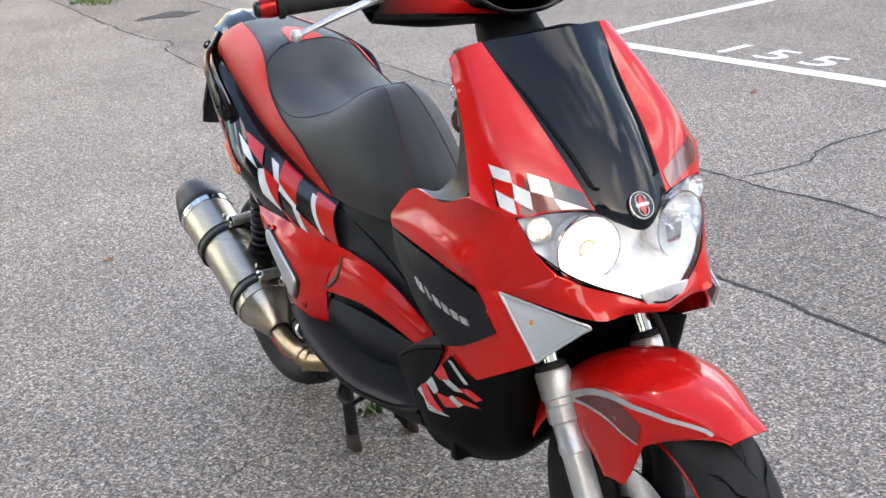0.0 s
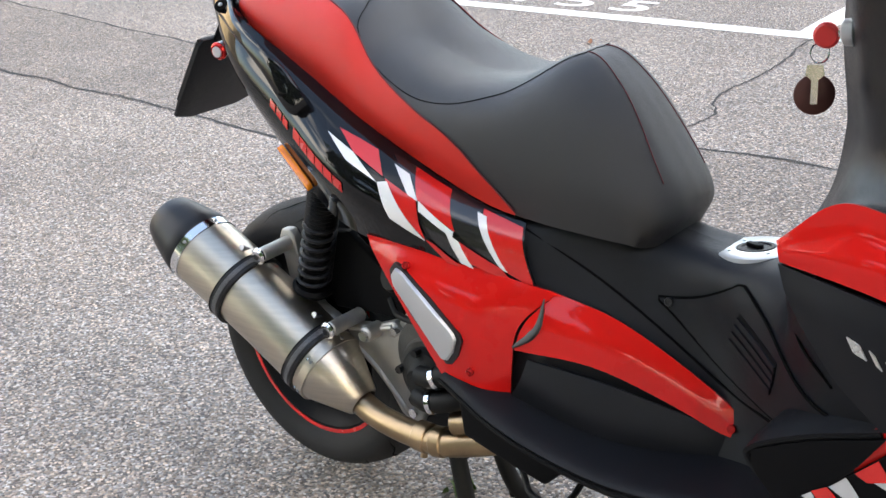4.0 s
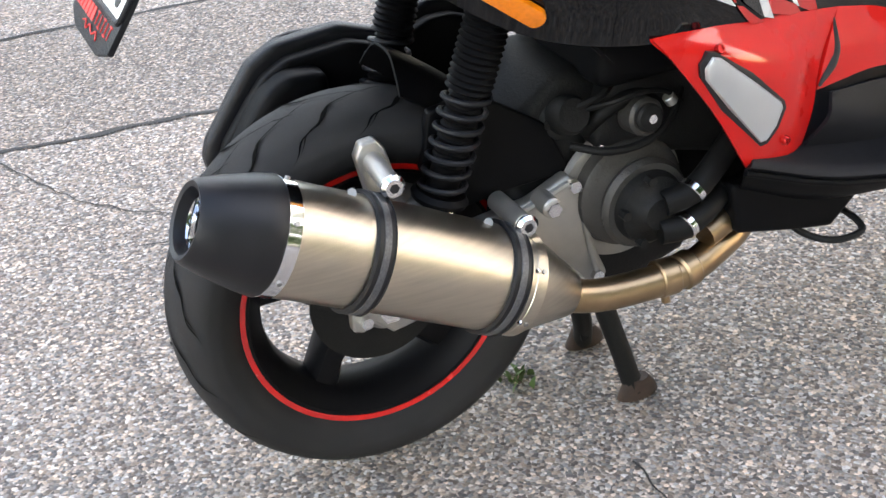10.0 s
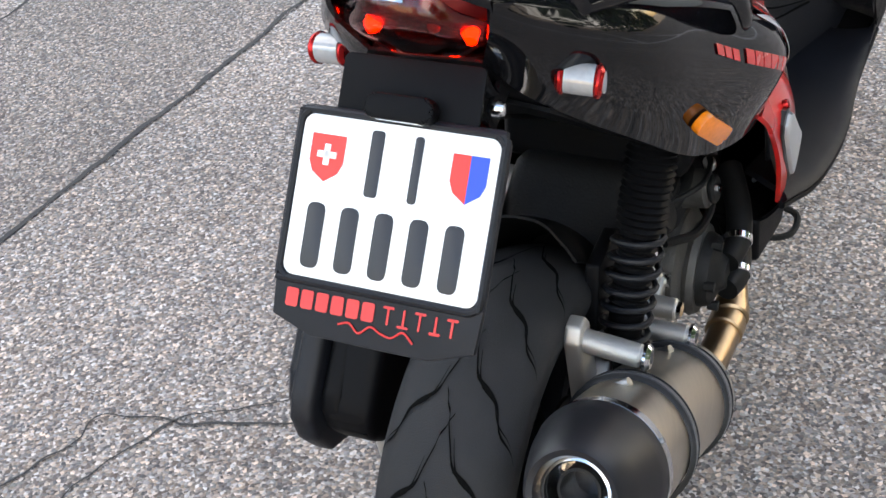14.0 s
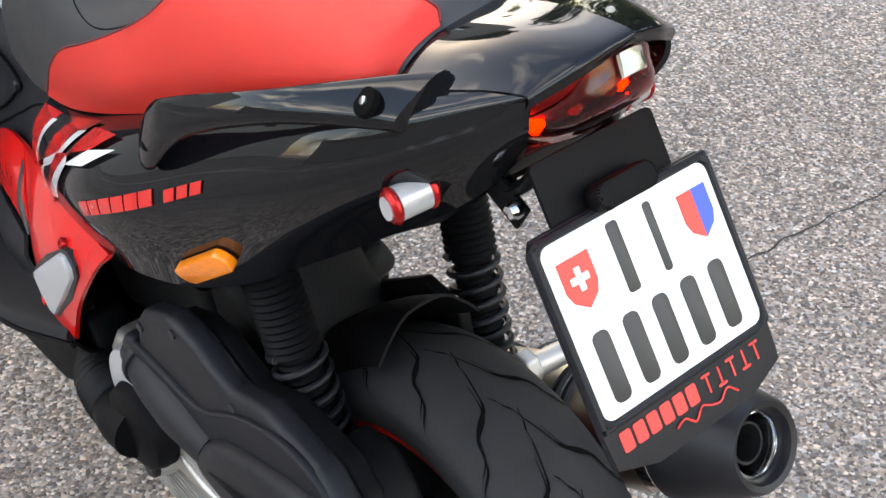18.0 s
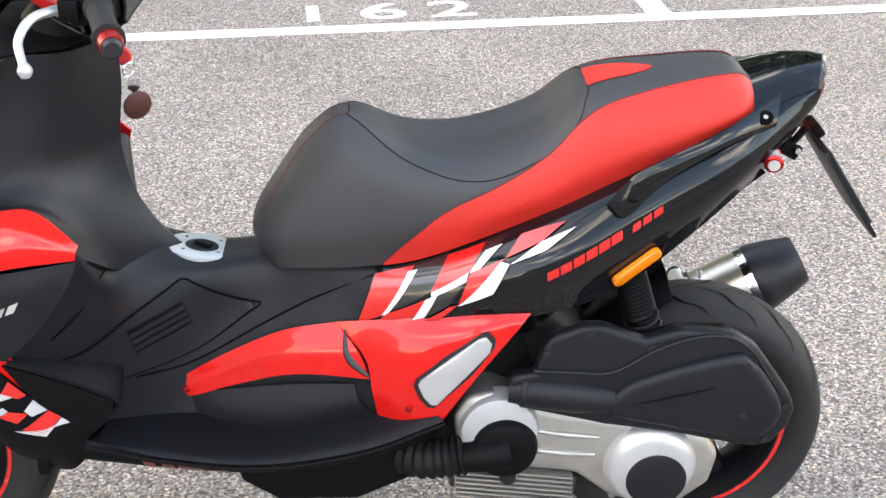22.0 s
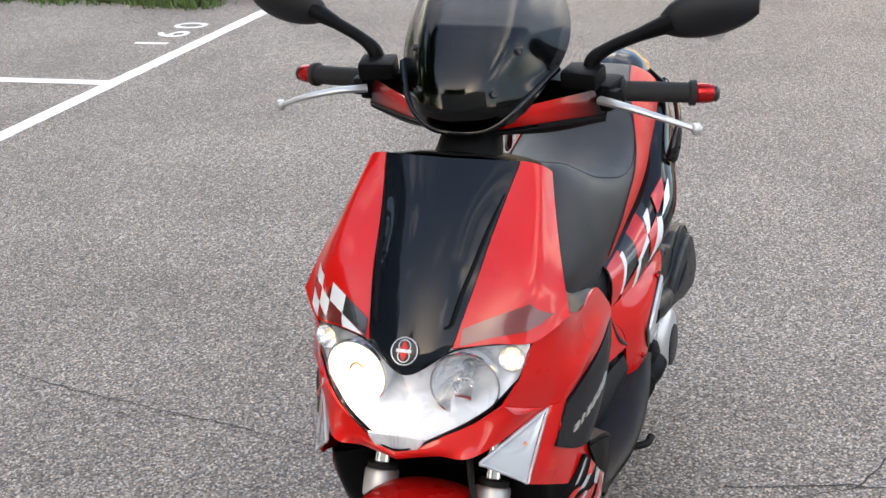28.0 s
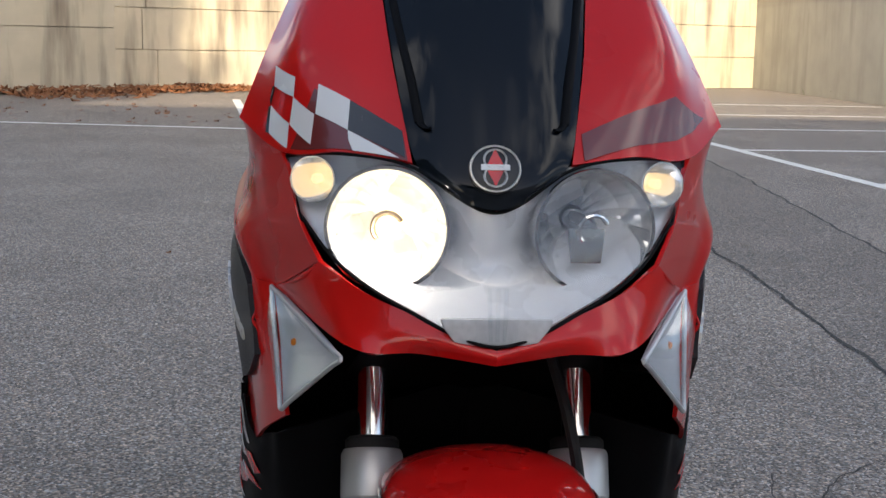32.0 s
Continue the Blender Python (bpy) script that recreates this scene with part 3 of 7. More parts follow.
# ---- the scooter ----
scooter = thing("scooter", "red and black sports scooter on its centre stand, headlamp lit", "scooter")
SIDES = (1, -1)


def both(name, make, material, parent=None, label=""):
    out = []
    for s in SIDES:
        out.append(part(name, make(s), material, parent or scooter, label))
    return out


# front shell: hood, red upper panels, side wings, lip under the headlamp
HOOD = [[(1.110, -0.112, 1.016), (1.128, -0.06, 1.020), (1.134, 0, 1.021), (1.128, 0.06, 1.020), (1.110, 0.112, 1.016)],
        [(1.178, -0.098, 0.944), (1.204, -0.05, 0.950), (1.211, 0, 0.952), (1.204, 0.05, 0.950), (1.178, 0.098, 0.944)],
        [(1.256, -0.083, 0.866), (1.277, -0.045, 0.870), (1.284, 0, 0.872), (1.277, 0.045, 0.870), (1.256, 0.083, 0.866)],
        [(1.322, -0.066, 0.788), (1.338, -0.038, 0.782), (1.345, 0, 0.780), (1.338, 0.038, 0.782), (1.322, 0.066, 0.788)],
        [(1.332, -0.040, 0.762), (1.350, -0.022, 0.754), (1.356, 0, 0.750), (1.350, 0.022, 0.754), (1.332, 0.040, 0.762)]]
hood = Surf(HOOD)
part("hood", hood.sheet(28, 40, 0.004), HOOD_BLACK, scooter, "satin black hood panel")

UPPER = [[(1.110, 0.1135, 1.016), (1.107, 0.129, 1.014), (1.098, 0.145, 1.007), (1.079, 0.156, 0.993)],
         [(1.178, 0.0995, 0.945), (1.175, 0.130, 0.945), (1.170, 0.160, 0.941), (1.139, 0.182, 0.929)],
         [(1.256, 0.0845, 0.867), (1.254, 0.128, 0.869), (1.238, 0.171, 0.868), (1.189, 0.204, 0.867)],
         [(1.324, 0.0675, 0.785), (1.304, 0.126, 0.791), (1.274, 0.178, 0.787), (1.222, 0.222, 0.813)]]
WING = [[(1.222, 0.222, 0.813), (1.272, 0.180, 0.786), (1.30, 0.164, 0.734), (1.325, 0.145, 0.700)],
        [(1.203, 0.221, 0.809), (1.228, 0.205, 0.765), (1.234, 0.202, 0.710), (1.239, 0.188, 0.662)],
        [(1.130, 0.222, 0.786), (1.160, 0.224, 0.748), (1.188, 0.231, 0.706), (1.210, 0.213, 0.665)],
        [(1.050, 0.227, 0.791), (1.072, 0.230, 0.762), (1.088, 0.241, 0.735), (1.100, 0.2415, 0.704)],
        [(0.985, 0.237, 0.738), (0.988, 0.240, 0.733), (0.990, 0.242, 0.726), (0.992, 0.241, 0.716)]]
LIP = [[(1.325, 0.145, 0.700), (1.30, 0.165, 0.680), (1.239, 0.188, 0.662)],
       [(1.358, 0.105, 0.680), (1.362, 0.118, 0.655), (1.372, 0.118, 0.638)],
       [(1.386, 0.052, 0.662), (1.393, 0.055, 0.648), (1.386, 0.060, 0.636)],
       [(1.402, 0.000, 0.643), (1.405, 0.000, 0.637), (1.401, 0.000, 0.630)]]
CHEEK = [[(1.239, 0.188, 0.664), (1.275, 0.178, 0.612), (1.300, 0.175, 0.575), (1.300, 0.174, 0.558)],
         [(1.228, 0.203, 0.665), (1.250, 0.195, 0.600), (1.252, 0.196, 0.565), (1.238, 0.198, 0.527)],
         [(1.215, 0.212, 0.667), (1.240, 0.201, 0.590), (1.195, 0.212, 0.545), (1.168, 0.216, 0.494)],
         [(1.205, 0.214, 0.668), (1.230, 0.205, 0.604), (1.112, 0.229, 0.548), (1.090, 0.232, 0.480)]]
upper = {s: Surf(UPPER, s) for s in SIDES}
wing = {s: Surf(WING, s) for s in SIDES}
cheek = {s: Surf(CHEEK, s) for s in SIDES}
both("upper_fairing", lambda s: upper[s].sheet(18, 30, 0.004), RED)
both("side_fairing", lambda s: wing[s].sheet(18, 30, 0.004), RED)
both("headlamp_lip", lambda s: Surf(LIP, s).sheet(14, 20, 0.004), RED)
lip = {s: Surf(LIP, s) for s in SIDES}
both("fairing_seam", lambda s: net(bmesh.new(), [[wing[s].at(1, 0.25 * k / 12).lerp(lip[s].at(k / 12, 0), f) - Vector((0.002, 0.001 * s, 0)) for f in (-0.4, 0.0, 0.5, 1.0, 1.4)] for k in range(13)], 0.002), RED)
both("lower_fairing", lambda s: cheek[s].sheet(16, 16, 0.004), RED)

BADGE = [[(0.990, 0.241, 0.714), (1.01, 0.246, 0.672), (1.062, 0.243, 0.600), (1.118, 0.232, 0.545)],
         [(1.05, 0.244, 0.706), (1.075, 0.250, 0.668), (1.110, 0.243, 0.608), (1.148, 0.229, 0.552)],
         [(1.13, 0.239, 0.690), (1.145, 0.238, 0.658), (1.165, 0.230, 0.612), (1.186, 0.219, 0.566)],
         [(1.215, 0.216, 0.658), (1.225, 0.213, 0.640), (1.235, 0.208, 0.615), (1.243, 0.206, 0.598)]]
badge = {s: Surf(BADGE, s) for s in SIDES}
badges = both("badge_panel", lambda s: badge[s].sheet(18, 18, 0.006), PLASTIC, label="matt black side panel with metal lettering")

# inner leg shield and the tunnel
SHIELD = [[(1.077, 0.154, 0.991), (1.052, 0.130, 0.992), (0.995, 0.095, 0.985), (0.945, 0.0, 0.980)],
          [(1.137, 0.181, 0.929), (1.082, 0.148, 0.922), (1.008, 0.10, 0.910), (0.945, 0.0, 0.905)],
          [(1.187, 0.203, 0.867), (1.110, 0.172, 0.850), (1.030, 0.11, 0.835), (0.955, 0.0, 0.830)],
          [(1.206, 0.218, 0.812), (1.115, 0.185, 0.810), (1.036, 0.125, 0.802), (0.955, 0.0, 0.790)],
          [(1.120, 0.220, 0.788), (1.085, 0.198, 0.788), (1.015, 0.135, 0.768), (0.942, 0.0, 0.722)],
          [(1.050, 0.225, 0.788), (1.030, 0.205, 0.774), (0.985, 0.130, 0.705), (0.905, 0.0, 0.656)],
          [(1.000, 0.234, 0.722), (0.990, 0.190, 0.690), (0.945, 0.095, 0.622), (0.860, 0.0, 0.612)]]
both("leg_shield", lambda s: Surf(SHIELD, s).sheet(20, 30, 0.004), PLASTIC, label="grained dark grey inner leg shield")

TUNNEL = [[(1.06, 0.0, 0.70), (1.05, 0.10, 0.70), (1.03, 0.19, 0.735), (0.992, 0.236, 0.722), (1.05, 0.228, 0.62), (1.13, 0.222, 0.53)],
          [(0.96, 0.0, 0.655), (0.96, 0.055, 0.652), (0.955, 0.115, 0.63), (0.96, 0.155, 0.58), (0.985, 0.165, 0.48), (1.00, 0.170, 0.37)],
          [(0.85, 0.0, 0.617), (0.85, 0.060, 0.6155), (0.845, 0.086, 0.592), (0.85, 0.092, 0.52), (0.87, 0.110, 0.43), (0.89, 0.130, 0.35)],
          [(0.75, 0.0, 0.625), (0.75, 0.055, 0.620), (0.75, 0.080, 0.595), (0.745, 0.098, 0.545), (0.75, 0.128, 0.46), (0.75, 0.150, 0.36)],
          [(0.65, 0.0, 0.645), (0.65, 0.075, 0.640), (0.65, 0.105, 0.625), (0.645, 0.125, 0.575), (0.64, 0.160, 0.49), (0.62, 0.185, 0.37)],
          [(0.52, 0.0, 0.640), (0.53, 0.100, 0.640), (0.54, 0.140, 0.632), (0.57, 0.152, 0.585), (0.575, 0.165, 0.50), (0.55, 0.180, 0.38)]]
both("centre_tunnel", lambda s: Surf(TUNNEL, s).sheet(30, 36, 0.004), PLASTIC, label="grained dark grey tunnel cover")

# footboards and lower body
FOOT = [[(1, 0.15, 0.385), (1, 0.19, 0.383), (1.01, 0.225, 0.385), (1.02, 0.236, 0.391)],
        [(0.9, 0.125, 0.363), (0.89, 0.18, 0.359), (0.89, 0.222, 0.357), (0.9, 0.232, 0.353)],
        [(0.76, 0.135, 0.358), (0.75, 0.19, 0.351), (0.75, 0.232, 0.345), (0.75, 0.243, 0.339)],
        [(0.62, 0.16, 0.378), (0.6, 0.2, 0.371), (0.59, 0.228, 0.365), (0.585, 0.238, 0.358)],
        [(0.5, 0.16, 0.405), (0.48, 0.19, 0.403), (0.465, 0.212, 0.401), (0.455, 0.218, 0.396)]]
both("footboard", lambda s: Surf(FOOT, s).sheet(14, 30, 0.008), FOOT_BLACK, label="ribbed black footboard")
SILL = [[(1.02, 0.237, 0.389), (1.03, 0.220, 0.352), (1.05, 0.12, 0.315), (1.05, 0.0, 0.30)],
        [(0.90, 0.232, 0.351), (0.90, 0.210, 0.322), (0.90, 0.12, 0.290), (0.90, 0.0, 0.280)],
        [(0.75, 0.243, 0.337), (0.75, 0.215, 0.308), (0.75, 0.12, 0.268), (0.75, 0.0, 0.258)],
        [(0.585, 0.238, 0.356), (0.59, 0.205, 0.318), (0.60, 0.12, 0.272), (0.60, 0.0, 0.262)],
        [(0.455, 0.218, 0.394), (0.47, 0.190, 0.355), (0.50, 0.12, 0.315), (0.50, 0.0, 0.305)]]
sill = {s: Surf(SILL, s) for s in SIDES}
both("belly_sill", lambda s: sill[s].sheet(14, 26, 0.004), PLASTIC_DARK)
# red sill stickers, with the shade under the footboard put into a darker red
for s in (1,):
    for v in (0.18, 0.235, 0.28, 0.315, 0.38):
        part("sticker", sill[s].decal([(0.10, v), (0.10, v + 0.035), (0.27, v + 0.045), (0.27, v + 0.012)], 0.0015), DECAL_DARKRED, scooter)
CHIN = [[(1.139, 0.226, 0.530), (1.135, 0.2315, 0.528), (1.085, 0.2375, 0.480), (1.022, 0.240, 0.430), (1.015, 0.232, 0.37)],
        [(1.168, 0.214, 0.505), (1.170, 0.221, 0.505), (1.13, 0.230, 0.455), (1.075, 0.238, 0.395), (1.05, 0.215, 0.33)],
        [(1.215, 0.196, 0.515), (1.205, 0.199, 0.475), (1.180, 0.204, 0.430), (1.140, 0.202, 0.36), (1.10, 0.170, 0.31)],
        [(1.240, 0.160, 0.530), (1.215, 0.155, 0.450), (1.185, 0.145, 0.38), (1.15, 0.12, 0.32), (1.11, 0.10, 0.29)],
        [(1.17, 0.0, 0.56), (1.155, 0.0, 0.47), (1.14, 0.0, 0.40), (1.13, 0.0, 0.34), (1.08, 0.0, 0.285)]]
chin = {s: Surf(CHIN, s) for s in SIDES}
both("lower_spoiler", lambda s: chin[s].sheet(24, 26, 0.004), PLASTIC_DARK, label="black lower spoiler with chequered stickers")
part("inner_plate", block((0.02, 0.43, 0.30), pose(1.095, 0, 0.47), 0.005), PLASTIC_DARK, scooter)
# dark filler behind the headlamp and fork
part("inner_front", skin([[(x, y, z) for y, z in ((-w, lo), (w, lo), (w * 0.9, hi), (-w * 0.9, hi))] for x, w, lo, hi in ((1.10, 0.13, 0.50, 0.93), (1.19, 0.13, 0.56, 0.84), (1.24, 0.11, 0.60, 0.78))]), PLASTIC_DARK, scooter)

# red rear side panels
ARM = [[(0.896, 0.107, 0.412), (0.902, 0.108, 0.404), (0.893, 0.110, 0.396)],
       [(0.875, 0.110, 0.434), (0.872, 0.116, 0.415), (0.864, 0.122, 0.400)],
       [(0.80, 0.121, 0.481), (0.802, 0.132, 0.455), (0.79, 0.140, 0.430)],
       [(0.71, 0.139, 0.528), (0.705, 0.157, 0.498), (0.69, 0.168, 0.463)],
       [(0.625, 0.156, 0.550), (0.590, 0.184, 0.508), (0.574, 0.192, 0.464)]]
MAIN = [[(0.625, 0.156, 0.550), (0.58, 0.186, 0.500), (0.57, 0.192, 0.440), (0.562, 0.186, 0.388)],
        [(0.53, 0.180, 0.566), (0.51, 0.212, 0.520), (0.52, 0.214, 0.450), (0.528, 0.206, 0.388)],
        [(0.42, 0.202, 0.583), (0.42, 0.224, 0.545), (0.455, 0.224, 0.470), (0.490, 0.214, 0.389)],
        [(0.322, 0.212, 0.588), (0.345, 0.220, 0.560), (0.405, 0.222, 0.480), (0.462, 0.214, 0.392)]]
arm = {s: Surf(ARM, s) for s in SIDES}
main_panel = {s: Surf(MAIN, s) for s in SIDES}
rear_panel = both("rear_side_panel", lambda s: main_panel[s].sheet(20, 20, 0.006), RED)
both("side_panel_arm", lambda s: arm[s].sheet(12, 20, 0.006), RED)
INSERT = [[(0.88, 0.112, 0.400), (0.875, 0.118, 0.375), (0.87, 0.125, 0.352)],
          [(0.80, 0.138, 0.420), (0.80, 0.150, 0.385), (0.79, 0.152, 0.350)],
          [(0.70, 0.168, 0.444), (0.70, 0.182, 0.400), (0.70, 0.178, 0.355)],
          [(0.598, 0.192, 0.456), (0.590, 0.200, 0.425), (0.565, 0.190, 0.390)]]
both("panel_insert", lambda s: Surf(INSERT, s).sheet(10, 18, 0.005), PLASTIC)

# rear body
BODY = [[(0.560, 0.137, 0.636), (0.570, 0.156, 0.610), (0.581, 0.161, 0.580), (0.593, 0.160, 0.548)],
        [(0.450, 0.148, 0.668), (0.450, 0.185, 0.650), (0.450, 0.202, 0.615), (0.450, 0.198, 0.572)],
        [(0.300, 0.158, 0.735), (0.300, 0.200, 0.725), (0.300, 0.236, 0.672), (0.300, 0.205, 0.582)],
        [(0.160, 0.156, 0.800), (0.160, 0.190, 0.785), (0.160, 0.212, 0.720), (0.180, 0.178, 0.612)],
        [(0.020, 0.142, 0.856), (0.020, 0.165, 0.838), (0.020, 0.175, 0.785), (0.060, 0.145, 0.692)],
        [(-0.075, 0.100, 0.890), (-0.075, 0.110, 0.876), (-0.078, 0.112, 0.845), (-0.06, 0.092, 0.785)],
        [(-0.118, 0.074, 0.908), (-0.122, 0.080, 0.898), (-0.122, 0.078, 0.875), (-0.10, 0.062, 0.835)]]
body = {s: Surf(BODY, s) for s in SIDES}
both("rear_body", lambda s: body[s].sheet(24, 44, 0.004), BLACK_GLOSS, label="gloss black rear body panel with chequered stickers")
both("under_tail", lambda s: Surf([[(0.300, 0.205, 0.582), (0.30, 0.10, 0.60), (0.30, 0.0, 0.61)], [(0.180, 0.178, 0.612), (0.18, 0.09, 0.63), (0.18, 0.0, 0.64)], [(0.06, 0.145, 0.692), (0.06, 0.07, 0.70), (0.06, 0.0, 0.705)], [(-0.06, 0.092, 0.785), (-0.06, 0.05, 0.79), (-0.06, 0.0, 0.79)], [(-0.10, 0.062, 0.835), (-0.105, 0.03, 0.838), (-0.108, 0.0, 0.838)]], s).sheet(10, 20, 0.003), PLASTIC_DARK)
TAIL = [[(0.02, 0.142, 0.856), (0.01, 0.09, 0.895), (0.01, 0.0, 0.905)],
        [(-0.075, 0.100, 0.890), (-0.075, 0.07, 0.912), (-0.075, 0.0, 0.918)],
        [(-0.118, 0.074, 0.908), (-0.128, 0.05, 0.920), (-0.135, 0.0, 0.926)]]
both("tail_cover", lambda s: Surf(TAIL, s).sheet(12, 16, 0.004), BLACK_GLOSS)

# seat
SEAT = [[(0.738, 0.0, 0.618), (0.736, 0.050, 0.617), (0.728, 0.080, 0.616), (0.715, 0.095, 0.617), (0.702, 0.100, 0.620)],
        [(0.758, 0.0, 0.676), (0.755, 0.052, 0.672), (0.742, 0.088, 0.660), (0.726, 0.102, 0.645), (0.718, 0.106, 0.624)],
        [(0.715, 0.0, 0.752), (0.713, 0.060, 0.745), (0.705, 0.098, 0.715), (0.700, 0.116, 0.680), (0.695, 0.118, 0.628)],
        [(0.657, 0.0, 0.824), (0.655, 0.060, 0.818), (0.642, 0.108, 0.775), (0.635, 0.132, 0.700), (0.635, 0.132, 0.634)],
        [(0.596, 0.0, 0.856), (0.594, 0.064, 0.850), (0.585, 0.118, 0.796), (0.585, 0.142, 0.710), (0.585, 0.142, 0.640)],
        [(0.500, 0.0, 0.814), (0.500, 0.085, 0.812), (0.500, 0.140, 0.780), (0.500, 0.158, 0.710), (0.500, 0.148, 0.652)],
        [(0.400, 0.0, 0.806), (0.400, 0.095, 0.808), (0.400, 0.152, 0.785), (0.400, 0.170, 0.735), (0.400, 0.156, 0.690)],
        [(0.300, 0.0, 0.838), (0.300, 0.095, 0.842), (0.300, 0.150, 0.820), (0.300, 0.172, 0.775), (0.300, 0.162, 0.735)],
        [(0.225, 0.0, 0.902), (0.225, 0.085, 0.898), (0.225, 0.142, 0.868), (0.225, 0.166, 0.815), (0.225, 0.160, 0.768)],
        [(0.110, 0.0, 0.918), (0.110, 0.080, 0.914), (0.110, 0.132, 0.892), (0.110, 0.156, 0.850), (0.110, 0.150, 0.815)],
        [(0.010, 0.0, 0.925), (0.010, 0.070, 0.922), (0.010, 0.115, 0.905), (0.010, 0.136, 0.880), (0.010, 0.132, 0.858)],
        [(-0.022, 0.0, 0.912), (-0.022, 0.060, 0.910), (-0.020, 0.095, 0.898), (-0.018, 0.110, 0.882), (-0.018, 0.112, 0.868)]]
seat_surf = {s: Surf(SEAT, s) for s in SIDES}
seat = part("seat", net(bmesh.new(), [[seat_surf[1].at(u, v) for u in [1 - i / 24 for i in range(25)]] + [seat_surf[-1].at(u, v) for u in [i / 24 for i in range(1, 25)]] for v in [j / 80 for j in range(81)]], 0.006), SEAT_BLACK, scooter, "black vinyl seat with red side panels")

# ---- wheels ----
# half width of a tyre, from the bead to the crown
TYRE_SHAPE = [(0.0, 0.72), (0.15, 0.88), (0.35, 0.985), (0.5, 1.0), (0.65, 0.96), (0.8, 0.80), (0.92, 0.52), (1.0, 0.0)]


def wheel(name, x, z, r, w, rim_r, label):
    wh = new(name)
    wh.parent = scooter
    wh["label"] = label
    m = Matrix.Translation((x, 0, z)) @ Matrix.Rotation(radians(90), 4, "X")
    half = [(p, q * w / 2) for p, q in TYRE_SHAPE]
    prof = [(rim_r + (r - rim_r) * f, -y) for f, y in half] + [(rim_r + (r - rim_r) * f, y) for f, y in half[-2::-1]]
    prof = [(p.x, p.y) for p in catmull([(a, b, 0) for a, b in prof], 57)]
    part("tyre", lathe(prof + [(rim_r - 0.004, w * 0.34), (rim_r - 0.004, -w * 0.34)], m, 128, closed=True), RUBBER, wh)
    rim = part("rim", lathe([(rim_r + 0.003, -w * 0.385), (rim_r - 0.008, -w * 0.375), (rim_r - 0.012, -w * 0.33), (rim_r - 0.030, -w * 0.20), (rim_r - 0.034, 0), (rim_r - 0.030, w * 0.20), (rim_r - 0.012, w * 0.33), (rim_r - 0.008, w * 0.375), (rim_r + 0.003, w * 0.385), (rim_r + 0.002, 0)], m, 72, closed=True), WHEEL_BLACK, wh)
    for s in SIDES:
        part("rim_stripe", lathe([(rim_r + 0.0035, s * w * 0.392), (rim_r - 0.0035, s * w * 0.388), (rim_r - 0.0035, s * w * 0.375), (rim_r + 0.0035, s * w * 0.375)], m, 72, closed=True), DECAL_RED, rim, "red rim stripe")
    for k in range(5):
        a = 2 * math.pi * k / 5 + 0.3
        rings = []
        for f, tw, wide, deep in ((0.12, -0.05, 0.030, 0.036), (0.35, 0.0, 0.024, 0.034), (0.62, 0.06, 0.019, 0.027), (0.84, 0.12, 0.022, 0.026)):
            rr, ring = rim_r * f, []
            for q in range(12):
                c, d = math.cos(2 * math.pi * q / 12), math.sin(2 * math.pi * q / 12)
                ring.append(m @ (Matrix.Rotation(a + tw, 4, "Z") @ Vector((rr, wide * math.copysign(abs(c) ** 0.6, c), deep * math.copysign(abs(d) ** 0.6, d)))))
            rings.append(ring)
        part("spoke", skin(rings), WHEEL_BLACK, rim)
    part("hub", lathe([(0, -0.055), (0.036, -0.055), (0.040, -0.04), (0.046, -0.02), (0.046, 0.02), (0.040, 0.04), (0.036, 0.055), (0, 0.055)], m, 32), WHEEL_BLACK, rim)
    return wh, m


AXLE_F = 1.385
AXLE_R, AXLE_Z = 0.027, 0.274       # the stand holds the rear wheel clear of the ground
rear, rear_m = wheel("rear_wheel", AXLE_R, AXLE_Z, 0.249, 0.140, 0.173, "black cast wheel with red rim stripe")
front, front_m = wheel("front_wheel", AXLE_F, 0.262, 0.262, 0.118, 0.182, "black cast wheel with red rim stripe")

# ---- exhaust ----
exhaust = new("exhaust")
exhaust.parent = scooter
exhaust.location = (0.010, 0.011, 0.004)
exhaust["label"] = "brushed steel silencer with black end cap"
ME0, ME1 = Vector((-0.140, -0.172, 0.449)), Vector((0.177, -0.178, 0.286))
mm = axis_to(ME0, ME1)
ML = (ME1 - ME0).length
part("silencer_body", lathe([(0.058, 0), (0.0635, 0.004), (0.0638, ML * 0.5), (0.0635, ML - 0.03), (0.062, ML - 0.02), (0.030, ML + 0.055), (0.024, ML + 0.06)], mm, 64), TITAN, exhaust)
part("end_cap", lathe([(0.0645, 0.002), (0.066, -0.002), (0.0625, -0.022), (0.0535, -0.058), (0.0450, -0.084), (0.0415, -0.088), (0.036, -0.086), (0.0325, -0.076), (0.032, -0.02), (0.0, -0.02)], mm, 48), CARBON, exhaust)
part("outlet", lathe([(0.0318, -0.066), (0.0318, -0.074), (0.029, -0.075), (0.027, -0.071), (0.027, -0.02), (0, -0.02)], mm, 40), CHROME, exhaust)
part("outlet_pipe", lathe([(0.020, -0.02), (0.020, -0.066), (0.0175, -0.066), (0.017, -0.018), (0.0, -0.018)], mm, 32), ENGINE_BLACK, exhaust)
